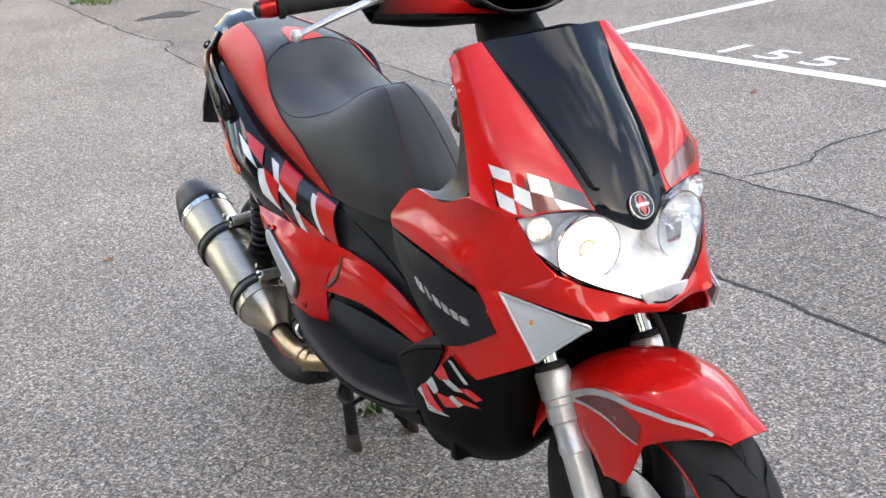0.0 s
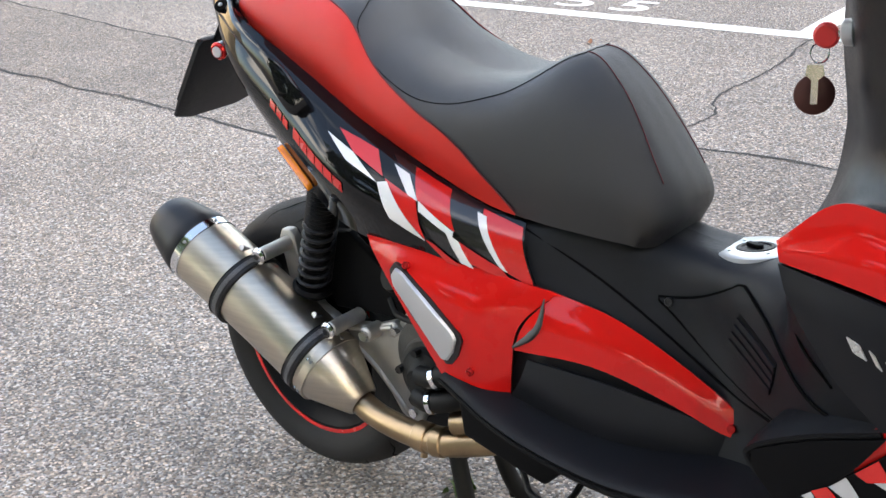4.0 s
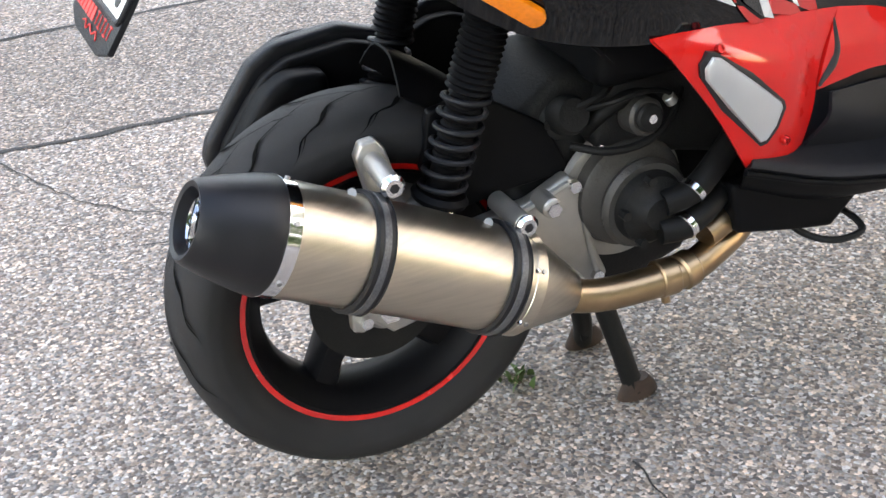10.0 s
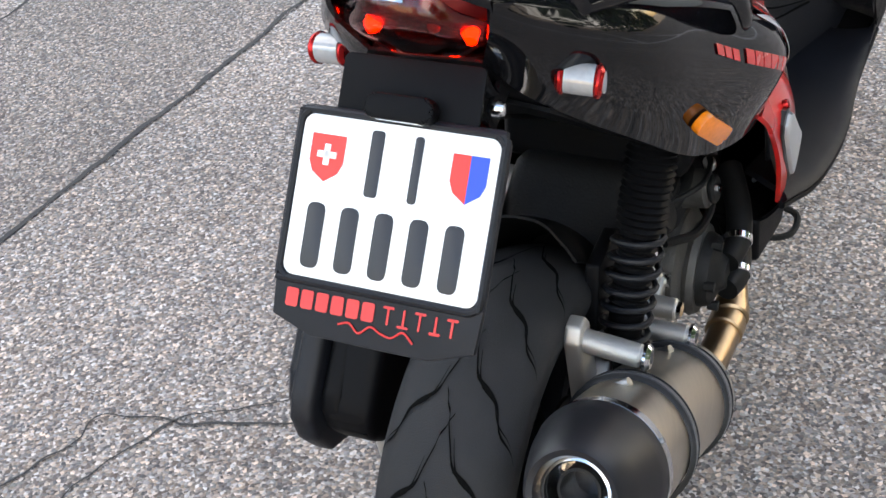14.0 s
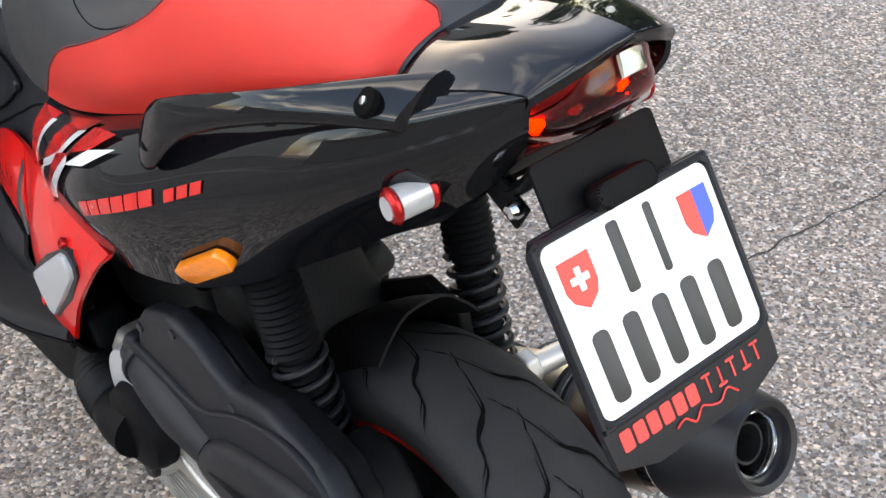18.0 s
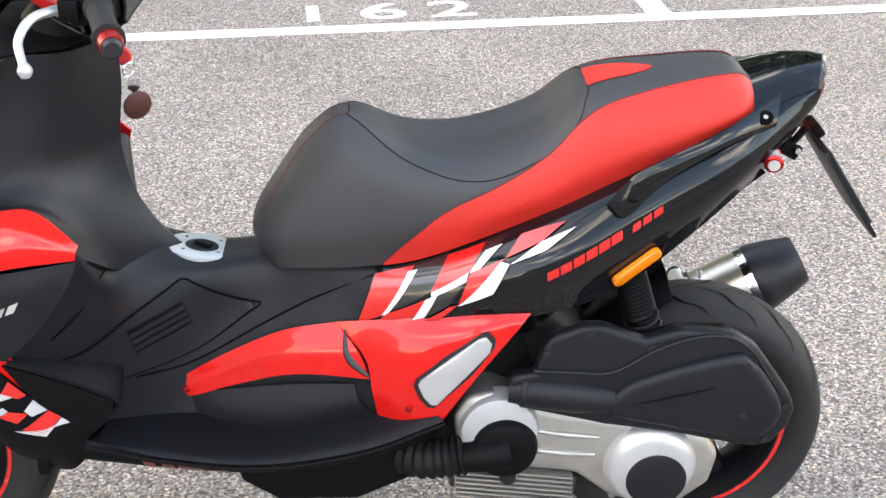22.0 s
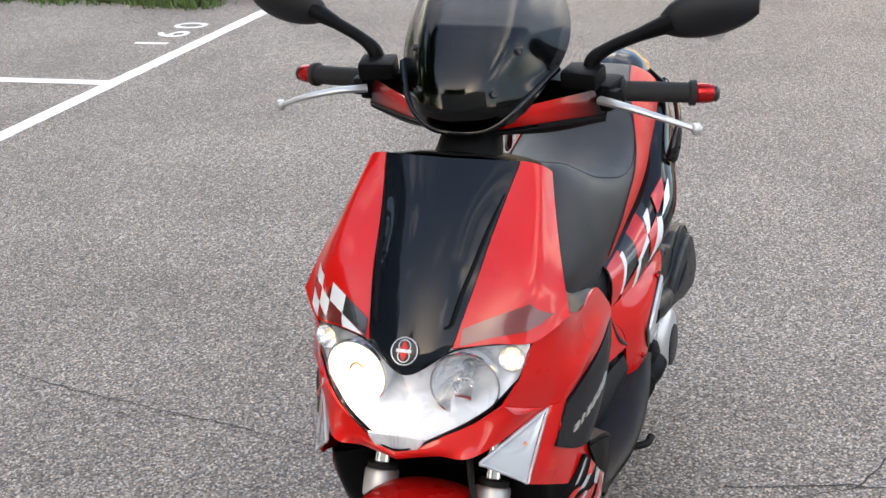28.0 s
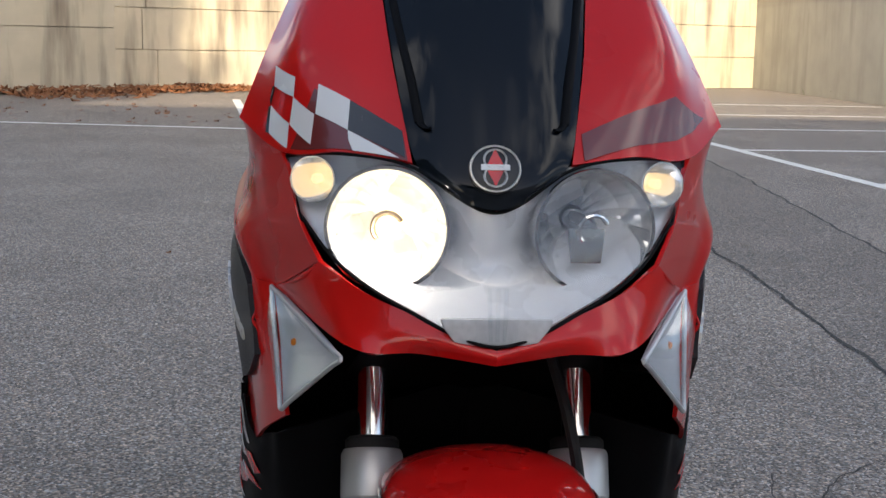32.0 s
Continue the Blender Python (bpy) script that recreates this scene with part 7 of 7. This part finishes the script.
# brakes and hubs
disc = part("rear_disc", lathe([(0.045, -0.046), (0.088, -0.046), (0.088, -0.050), (0.045, -0.050)], Matrix.Translation((AXLE_R, 0, AXLE_Z)) @ Matrix.Rotation(radians(90), 4, "X") @ Matrix.Diagonal((1, 1, -1, 1)), 40, closed=True), ENGINE_BLACK, rear, "dark brake disc")
part("axle_boss", rod((AXLE_R, -0.045, AXLE_Z), (AXLE_R, -0.084, AXLE_Z), 0.030, 28, 0.005), ALU, rear)
part("axle_nut", rod((AXLE_R, -0.084, AXLE_Z), (AXLE_R, -0.096, AXLE_Z), 0.015, 6), CHROME, rear)
xz_plate([(-0.022, 0.285), (-0.022, 0.258), (-0.008, 0.252), (0.008, 0.262), (0.030, 0.240), (0.062, 0.245), (0.082, 0.285), (0.098, 0.35), (0.066, 0.368), (0.026, 0.335), (0.006, 0.288)], -0.106, -0.090, ALU, "caliper_carrier", 0.004)
part("carrier_bolt", rod((-0.005, -0.104, 0.268), (-0.005, -0.114, 0.268), 0.008, 6), CHROME, engine)
part("caliper", block((0.07, 0.045, 0.05), pose(-0.055, -0.095, 0.335, 0, 35, 0), 0.010), ENGINE_BLACK, engine, "black rear brake caliper")
part("front_disc", lathe([(0.060, 0.050), (0.110, 0.050), (0.110, 0.054), (0.060, 0.054)], front_m, 40, closed=True), CHROME, front, "steel brake disc")
part("front_axle", rod((AXLE_F, -0.10, 0.262), (AXLE_F, 0.10, 0.262), 0.012, 16), CHROME, front)
for s in SIDES:
    part("fork_foot", tube([(1.350, 0.088 * s, 0.245), (1.372, 0.088 * s, 0.250), (AXLE_F, 0.088 * s, 0.262)], [0.022, 0.022, 0.020], 14, 10), SILVER, scooter)
part("front_caliper", block((0.05, 0.05, 0.10), pose(1.29, -0.072, 0.30, 0, -26, 0), 0.010), ENGINE_BLACK, scooter, "black front brake caliper")
part("brake_hose", tube([(1.29, 0.075, 0.32), (1.28, 0.095, 0.42), (1.30, 0.085, 0.52), (1.25, 0.06, 0.62), (1.18, 0.03, 0.70)], 0.0055, 8, 30), RUBBER, scooter, "black brake hose")

# tread
CROWN = catmull([(a, b, 0) for a, b in TYRE_SHAPE] + [(0.92, -0.52, 0)], 120)[:106]
CROWN_F, CROWN_Y = [p.x for p in CROWN], [p.y for p in CROWN]


def crown(f):
    """Half width at a height, as the tyre's outline gives it."""
    return float(np.interp(f, CROWN_F, CROWN_Y))


def groove_set(center_x, center_z, r, w, rim_r, n, seed):
    bm = bmesh.new()

    def on_tyre(a, q):
        """a: angle round the wheel; q: -1 to 1 across the tread."""
        f = 1.0 - 0.55 * abs(q) ** 2.2
        rr = rim_r + (r - rim_r) * f
        y = math.copysign(w / 2 * (crown(f) if f > 0.5 else 1.0), q)
        return rr, y

    def lifted(a, q):
        (r0, y0), (r1, y1), (rr, y) = on_tyre(a, q - 0.02), on_tyre(a, q + 0.02), on_tyre(a, q)
        n = Vector((y1 - y0, r0 - r1)).normalized()
        if n.x < 0:
            n = -n
        rr, y = rr + n.x * 0.0017, y + n.y * 0.0017
        return Vector((center_x + rr * math.cos(a), y, center_z + rr * math.sin(a)))

    for k in range(n):
        for s in SIDES:
            a0 = 2 * math.pi * (k + (0.5 if s > 0 else 0.0)) / n
            shape = [(-0.12, -0.10), (0.02, -0.01), (0.16, 0.12), (0.24, 0.20), (0.42, 0.26), (0.52, 0.36), (0.70, 0.43), (0.86, 0.56)]
            if k % 2:
                shape = [(0.18, -0.10), (0.28, 0.03), (0.46, 0.10), (0.56, 0.21), (0.74, 0.28), (0.88, 0.40)]
            pts = catmull([(q, da, 0) for q, da in shape], 22)
            rows = []
            for i, p in enumerate(pts):
                e = 0.011 * math.sin(math.pi * min(1.0, 0.12 + i / 21))
                rows.append([lifted(a0 + p.y - e, s * p.x), lifted(a0 + p.y, s * p.x), lifted(a0 + p.y + e, s * p.x)])
            vs = [[bm.verts.new(c) for c in row] for row in rows]
            for i in range(len(vs) - 1):
                for c in (0, 1):
                    bm.faces.new((vs[i][c], vs[i][c + 1], vs[i + 1][c + 1], vs[i + 1][c]))
    bmesh.ops.recalc_face_normals(bm, faces=bm.faces[:])
    return bm


# dark strips laid on the tyres, coloured as the shade in their grooves
part("tread", groove_set(AXLE_R, AXLE_Z, 0.249, 0.140, 0.173, 34, 1), GROOVE, rear)
part("tread", groove_set(AXLE_F, 0.262, 0.262, 0.118, 0.182, 34, 2), GROOVE, front)

# ---- centre stand ----
stand = new("centre_stand")
stand.parent = scooter
stand["label"] = "black steel centre stand, down"
for s, y in ((1, 0.105), (-1, 0.084)):
    part("stand_leg", tube([(0.330, 0.062 * s, 0.225), (0.347, 0.068 * s, 0.160), (0.374, 0.077 * s, 0.070), (0.390, (y - 0.002) * s, 0.012)], [0.016, 0.015, 0.0145, 0.015], 14, 20), ENGINE_BLACK, stand)
    part("stand_foot", skin([[(0.394 + dx + rx * math.cos(a), (y + 0.013 * math.sin(a)) * s, z) for a in [2 * math.pi * k / 16 for k in range(16)]] for dx, rx, z in ((0.0, 0.030, 0.001), (0.0, 0.033, 0.006), (0.001, 0.028, 0.018), (-0.002, 0.018, 0.034))]), RUSTY, stand, "worn rusty stand shoe")
    part("stand_gusset", block((0.012, 0.012, 0.06), pose(0.372, 0.080 * s, 0.058, 0, -16, 0), 0.003), ENGINE_BLACK, stand)
part("stand_bar", rod((0.350, -0.068, 0.15), (0.350, 0.068, 0.15), 0.011, 14), ENGINE_BLACK, stand)
part("stand_tang", tube([(0.362, 0.074, 0.12), (0.35, 0.13, 0.10), (0.33, 0.19, 0.105), (0.30, 0.200, 0.112)], 0.009, 10, 18), ENGINE_BLACK, stand)
part("rest_loop", tube([(0.54, -0.165, 0.305), (0.575, -0.180, 0.262), (0.61, -0.205, 0.250), (0.655, -0.205, 0.250), (0.665, -0.185, 0.256), (0.66, -0.15, 0.262)], 0.005, 8, 40), ENGINE_BLACK, scooter, "black wire loop under the footboard")
xz_plate([(0.46, 0.36), (0.47, 0.29), (0.56, 0.27), (0.62, 0.26), (0.66, 0.30), (0.60, 0.345)], -0.19, -0.12, PLASTIC_DARK, "heat_shield", 0.008, parent=scooter)

xz_plate([(0.80, 0.325), (0.79, 0.268), (0.73, 0.225), (0.60, 0.222), (0.51, 0.262), (0.475, 0.345), (0.50, 0.385)], 0.13, 0.185, PLASTIC_DARK, "under_panel", 0.010, "dark panel under the footboard", parent=scooter)
# ledge where the footboard meets the lower spoiler
for s in SIDES:
    ledge = Surf([[(1.125, 0.160, 0.556), (1.120, 0.205, 0.550), (1.118, 0.232, 0.540)],
                  [(1.045, 0.160, 0.528), (1.040, 0.205, 0.520), (1.035, 0.239, 0.511)],
                  [(0.976, 0.150, 0.488), (0.970, 0.200, 0.480), (0.967, 0.236, 0.471)],
                  [(0.980, 0.150, 0.462), (0.974, 0.200, 0.456), (0.970, 0.236, 0.449)],
                  [(1.030, 0.150, 0.425), (1.024, 0.200, 0.418), (1.020, 0.234, 0.410)]], s)
    part("spoiler_side", Surf([[(1.125, 0.234, 0.539), (1.040, 0.2405, 0.510), (0.967, 0.238, 0.471)],
                               [(1.085, 0.2385, 0.482), (1.030, 0.241, 0.465), (0.971, 0.238, 0.448)],
                               [(1.028, 0.240, 0.430), (1.016, 0.240, 0.421), (1.003, 0.237, 0.413)],
                               [(1.040, 0.232, 0.388), (1.035, 0.232, 0.388), (1.030, 0.232, 0.389)]], s).sheet(12, 16, 0.005), PLASTIC_DARK, scooter)
    ob = part("footrest_ledge", ledge.sheet(10, 30, 0.006), FOOT_BLACK, scooter, "black plastic footrest ledge")
    screw("ledge_screw", ledge.at(0.55, 0.30) + ledge.normal(0.55, 0.30) * 0.002, ledge.normal(0.55, 0.30), 0.0065, ob, INK_BLACK)
    part("ledge_rim", tube([ledge.at(0.96, v / 12) for v in range(13)], 0.004, 8, 40), PLASTIC_DARK, ob)
    rim = Surf(FOOT, s)
    part("footboard_lip", tube([rim.at(0.985, v / 12) - Vector((0, 0, 0.004)) for v in range(13)], 0.0045, 8, 48), PLASTIC_DARK, scooter)

# footboard screws and raised inner rim
for s in SIDES:
    fb = Surf(FOOT, s)
    for u, v in ((0.55, 0.93), (0.60, 0.62), (0.55, 0.20)):
        screw("footboard_screw", fb.at(u, v) + fb.normal(u, v) * 0.002, fb.normal(u, v), 0.0075, scooter, INK_BLACK)
    for u in (0.16, 0.84):
        part("footboard_rim", tube([fb.at(u, v / 10) + fb.normal(u, v / 10) * 0.0015 for v in range(11)], 0.0035, 8, 40), PLASTIC, scooter)

# lever clamps
for s in SIDES:
    part("lever_clamp", block((0.030, 0.022, 0.030), pose(0.952, 0.222 * s, 1.084, 0, 0, -12 * s), 0.006), PLASTIC_DARK, bar)

# ---- surroundings ----
def wall_mat(name, color, stain):
    m = mat(name, color, 0.9, spread=0.12, scale=2.2, bump=0.5, bump_scale=60, rough_spread=0.05)
    n, l = m.node_tree.nodes, m.node_tree.links
    p = n["Principled BSDF"]
    src = p.inputs["Base Color"].links[0].from_socket
    co, mp, ns, mx, rp = n.new("ShaderNodeTexCoord"), n.new("ShaderNodeMapping"), n.new("ShaderNodeTexNoise"), n.new("ShaderNodeMix"), n.new("ShaderNodeValToRGB")
    mp.inputs["Scale"].default_value = (1.2, 1.2, 0.16)
    ns.inputs["Scale"].default_value, ns.inputs["Detail"].default_value = 3.0, 7.0
    rp.color_ramp.elements[0].position, rp.color_ramp.elements[1].position = 0.50, 0.72
    mx.data_type = "RGBA"
    mx.inputs["B"].default_value = (*stain, 1)
    l.new(co.outputs["Object"], mp.inputs["Vector"])
    l.new(mp.outputs["Vector"], ns.inputs["Vector"])
    l.new(ns.outputs["Fac"], rp.inputs["Fac"])
    l.new(rp.outputs["Color"], mx.inputs["Factor"])
    l.new(src, mx.inputs["A"])
    l.new(mx.outputs["Result"], p.inputs["Base Color"])
    return m


CONCRETE = wall_mat("board_marked_concrete", (0.52, 0.45, 0.33), (0.20, 0.16, 0.12))
PLASTER = wall_mat("grey_plaster", (0.36, 0.36, 0.33), (0.28, 0.28, 0.25))
COPING = mat("coping_stone", (0.30, 0.26, 0.21), 0.9, spread=0.2, scale=5)


def wall(name, a, b, h, t, material, label, courses=0):
    a, b = Vector((*a, 0)), Vector((*b, 0))
    d = (b - a).normalized()
    L = (b - a).length
    m = Matrix.Translation(a) @ Matrix((d, Vector((-d.y, d.x, 0)), Vector((0, 0, 1)))).transposed().to_4x4()
    w = tagged(new(name), label, "wall", kind="structure")
    n = max(1, courses)
    rnd = random.Random(len(name))
    lift = h / n
    for k in range(n):
        x0 = 0.0
        while x0 < L - 0.01:
            seg = min(L - x0, (2.4 + rnd.random() * 0.5) if courses else L)
            part("panel", block((seg - (0.012 if courses else 0), t + (rnd.random() - 0.5) * 0.012 * (courses > 0), lift - (0.010 if courses else 0)), m @ pose(x0 + seg / 2, t / 2, lift * (k + 0.5)), 0.006), material, w, smooth=False)
            x0 += seg
    if courses:
        part("core", block((L, t * 0.8, h), m @ pose(L / 2, t / 2 + 0.01, h / 2), 0.001), material, w, smooth=False)
    return w, m, L


back_wall, bw_m, bw_L = wall("wall_back", (-24.2, 10.1), (-16.1, -3.85), 5.2, 0.4, CONCRETE, "tall board-marked concrete retaining wall with dark stains", 9)
wall("wall_corner", (-16.1, -3.85), (-13.8, -5.9), 5.2, 0.4, CONCRETE, "concrete retaining wall return in shade with dark streaks", 6)
side_wall, sw_m, sw_L = wall("wall_side", (4.0, 8.4), (-22.2, 7.6), 1.75, 0.35, PLASTER, "low grey plastered boundary wall with stone coping")
part("coping", block((sw_L, 0.45, 0.10), sw_m @ pose(sw_L / 2, 0.17, 1.80), 0.02), COPING, side_wall, "stone coping")
part("rain_pipe", rod((-21.9, 7.45, 0), (-21.9, 7.45, 2.4), 0.05, 12), mat("pipe_grey", (0.14, 0.13, 0.12), 0.6), side_wall, "grey rain pipe")

# unseen plain building, added on the sunny side to keep the place in shade
PLAIN = mat("plain_render", (0.42, 0.41, 0.39), 0.9, spread=0.06, scale=1.2)
bl = tagged(new("shade_building"), "unseen plain rendered building added to keep the car park in shade", "building", kind="structure")
part("wall", block((6.0, 34.0, 11.5), pose(22.0, 6.0, 5.75), 0.05), PLAIN, bl, smooth=False)

# kerb island with grass
kerb = tagged(new("kerb_island"), "concrete kerb round a grassy island", "kerb", kind="structure")
KERB = mat("kerb_concrete", (0.24, 0.22, 0.185), 0.9, spread=0.2, scale=9, bump=0.5, bump_scale=120)
EARTH = mat("island_earth", (0.07, 0.06, 0.035), 0.95, spread=0.3, scale=14, bump=0.6, bump_scale=60)
for a, b in (((-5.75, -3.85), (-5.55, -9.0)), ((-5.75, -3.85), (-8.6, -3.95))):
    a, b = Vector((*a, 0)), Vector((*b, 0))
    d = (b - a).normalized()
    n = int((b - a).length / 0.95)
    for k in range(n):
        c = a + d * (0.95 * (k + 0.5))
        part("kerb_stone", block((0.94, 0.14, 0.20), Matrix.Translation((c.x, c.y, 0.05)) @ Matrix.Rotation(math.atan2(d.y, d.x), 4, "Z"), 0.015), KERB, kerb)
part("soil", prism([(-5.80, -4.0), (-8.6, -4.05), (-8.8, -9.0), (-5.65, -9.0)], 0.10, Matrix.Translation((0, 0, 0.0))), EARTH, kerb, smooth=False)

GRASS = mat("grass_blade", (0.075, 0.13, 0.028), 0.6, spread=0.35, scale=40)
LEAF = mat("dry_leaf", (0.22, 0.085, 0.03), 0.7, spread=0.45, scale=11)


def blades(name, centres, per, height, spread, label, seed):
    rnd = random.Random(seed)
    vs, fs = [], []
    for cx, cy, cz in centres:
        for _ in range(per):
            x, y = cx + rnd.gauss(0, spread), cy + rnd.gauss(0, spread)
            a, h, w, lean = rnd.random() * 6.28, height * (0.5 + rnd.random()), 0.004 + 0.004 * rnd.random(), 0.3 + rnd.random() * 0.7
            dx, dy = math.cos(a), math.sin(a)
            k = len(vs)
            vs += [(x - dy * w, y + dx * w, cz), (x + dy * w, y - dx * w, cz), (x + dx * h * lean * 0.4 + dy * w * 0.7, y + dy * h * lean * 0.4 - dx * w * 0.7, cz + h * 0.6), (x + dx * h * lean * 0.4 - dy * w * 0.7, y + dy * h * lean * 0.4 + dx * w * 0.7, cz + h * 0.6), (x + dx * h * lean, y + dy * h * lean, cz + h)]
            fs += [(k, k + 1, k + 2, k + 3), (k + 3, k + 2, k + 4)]
    me = bpy.data.meshes.new(name)
    me.from_pydata(vs, [], fs)
    me.materials.append(GRASS)
    return tagged(new(name, me), label, "grass", kind="stuff")


rg = random.Random(4)
blades("grass", [(-5.55 + rg.random() * 0.25, -4.1 - 2.4 * rg.random(), 0.0) for _ in range(40)] + [(-5.9 - 2.4 * rg.random(), -3.72 + 0.1 * rg.random(), 0.0) for _ in range(34)] + [(-5.9 - 2.6 * rg.random(), -4.2 - 3 * rg.random(), 0.10) for _ in range(120)], 60, 0.085, 0.07, "green grass tufts along the kerb", 3)
blades("weeds", [(-8 - 12 * k / 16, 8.25 - 0.03 * (8 + 12 * k / 16) * 0.9, 0) for k in range(17)], 26, 0.16, 0.14, "weeds at the foot of the boundary wall", 5)
blades("weed", [(0.262, 0.058, 0.0)], 20, 0.020, 0.012, "small green weed in the asphalt", 6)
blades("moss", [(-7.95 + 0.3 * rg.random(), 1.70 + 0.2 * rg.random(), 0.004) for _ in range(7)], 30, 0.03, 0.06, "grass growing from a broken patch of asphalt", 8)
hole = prism([(0.16 * math.cos(a) * (0.8 + 0.3 * math.sin(3 * a)), 0.26 * math.sin(a) * (0.85 + 0.2 * math.cos(5 * a))) for a in [2 * math.pi * k / 30 for k in range(30)]], 0.004, Matrix.Translation((-6.5, 1.97, 0.001)))
tagged(new("broken_patch", mesh_from(hole, "broken_patch", TAR, False)), "dark broken patch in the asphalt", "asphalt", kind="structure")


def leaves(name, centres, size, label, seed):
    rnd = random.Random(seed)
    vs, fs = [], []
    for cx, cy, cz in centres:
        a, L = rnd.random() * 6.28, size * (0.6 + 0.8 * rnd.random())
        W, c1, c2, t = L * (0.35 + 0.2 * rnd.random()), rnd.random() * 0.4 * L, rnd.random() * 0.4 * L, 0.004
        dx, dy = math.cos(a), math.sin(a)
        k = len(vs)
        for u, w, z in ((-0.5, 0, c1), (-0.15, 0.5, 0), (0.25, 0.38, 0), (0.55, 0, c2), (0.25, -0.38, 0.0), (-0.15, -0.5, 0), (0, 0, 0.12 * L)):
            vs.append((cx + dx * u * L - dy * w * W, cy + dy * u * L + dx * w * W, cz + t + z))
        fs += [(k + 6, k + i, k + (i + 1) % 6) for i in range(6)]
    me = bpy.data.meshes.new(name)
    me.from_pydata(vs, [], fs)
    me.materials.append(LEAF)
    return tagged(new(name, me), label, "leaves", kind="stuff")


rl = random.Random(21)
pile = []
for _ in range(1500):
    t = rl.random()
    p = Vector((-14.4, -4.85, 0)).lerp(Vector((-17.5, -1.3, 0)), t)
    o = abs(rl.gauss(0, 0.45)) * (1.3 if t < 0.4 else 0.6)
    pile.append((p.x + o * 0.75, p.y + o * 0.55, max(0.0, 0.10 * (1 - o) * rl.random())))
leaves("fallen_leaves", pile, 0.10, "heap of dry brown leaves at the foot of the wall", 5)
leaves("scattered_leaves", [(-12.7 + 3.0 * rl.random(), -4.3 + 3.6 * rl.random(), 0) for _ in range(60)] + [(-2.724, -0.893, 0.0), (-0.25, -3.85, 0), (-0.9, -4.4, 0), (2.1, 2.7, 0), (1.9, 2.5, 0), (-1.5, 3.0, 0), (-6.9, -3.5, 0), (-7.3, -3.3, 0), (-1.3, -0.1, 0)], 0.06, "single dry leaves on the asphalt", 6)

# hedge behind the boundary wall
HEDGE = mat("hedge_leaf", (0.050, 0.095, 0.022), 0.55, spread=0.4, scale=9)
rh = random.Random(8)
vs, fs = [], []
for _ in range(9000):
    x = -24 + 30 * rh.random()
    y = 8.55 + 1.6 * rh.random() + 0.03 * x
    z = 1.2 + (1.0 + 0.35 * math.sin(x * 1.3) + 0.25 * math.sin(x * 3.1)) * rh.random() ** 0.7
    a, e, L = rh.random() * 6.28, rh.random() * 1.2, 0.07 + 0.06 * rh.random()
    d = Vector((math.cos(a) * math.cos(e), math.sin(a) * math.cos(e), math.sin(e)))
    q = d.cross(Vector((0.3, 0.2, 1))).normalized()
    p = Vector((x, y, z))
    k = len(vs)
    vs += [p, p + d * L * 0.5 + q * L * 0.3, p + d * L, p + d * L * 0.5 - q * L * 0.3]
    fs.append((k, k + 1, k + 2, k + 3))
me = bpy.data.meshes.new("hedge")
me.from_pydata([tuple(v) for v in vs], [], fs)
me.materials.append(HEDGE)
tagged(new("hedge", me), "dense green hedge above the boundary wall", "hedge", kind="stuff")


# trees round the car park, which stand out of sight and show in the gloss and in their shade on the wall
def grove(name, boxes, count, size, seed, label):
    rnd = random.Random(seed)
    vs, fs = [], []
    for (x0, x1), (y0, y1), (z0, z1) in boxes:
        blobs = [(x0 + (x1 - x0) * rnd.random(), y0 + (y1 - y0) * rnd.random(), z0 + (z1 - z0) * rnd.random() ** 0.8, 1.0 + 1.4 * rnd.random()) for _ in range(max(6, count // 130))]
        for _ in range(count):
            bx, by, bz, br = blobs[rnd.randrange(len(blobs))]
            d = Vector((rnd.gauss(0, 1), rnd.gauss(0, 1), rnd.gauss(0, 1))).normalized() * br * rnd.random() ** 0.35
            p = Vector((bx, by, max(bz, 0.6) + max(d.z, -0.5) * 0.9)) + Vector((d.x, d.y, 0))
            a = Vector((rnd.gauss(0, 1), rnd.gauss(0, 1), rnd.gauss(0, 1))).normalized()
            b = a.cross(Vector((rnd.gauss(0, 1), rnd.gauss(0, 1), rnd.gauss(0, 1)))).normalized()
            L = size * (0.6 + 0.8 * rnd.random())
            k = len(vs)
            vs += [p, p + a * L * 0.5 + b * L * 0.35, p + a * L, p + a * L * 0.5 - b * L * 0.35]
            fs.append((k, k + 1, k + 2, k + 3))
    me = bpy.data.meshes.new(name)
    me.from_pydata([tuple(v) for v in vs], [], fs)
    me.materials.append(HEDGE)
    return tagged(new(name, me), label, "trees", kind="stuff")


# woods sized to darken the gloss from their side; tall crowns placed to shade the wall
grove("woods", [((-9, 16), (-15.5, -13), (0, 12.0))], 22000, 0.6, 11, "unseen dark green trees standing round the car park")
grove("tall_trees", [((26, 29), (-11.5, -5.7), (14.2, 18.5))], 14000, 0.6, 12, "unseen tall trees behind the building, shading the wall")
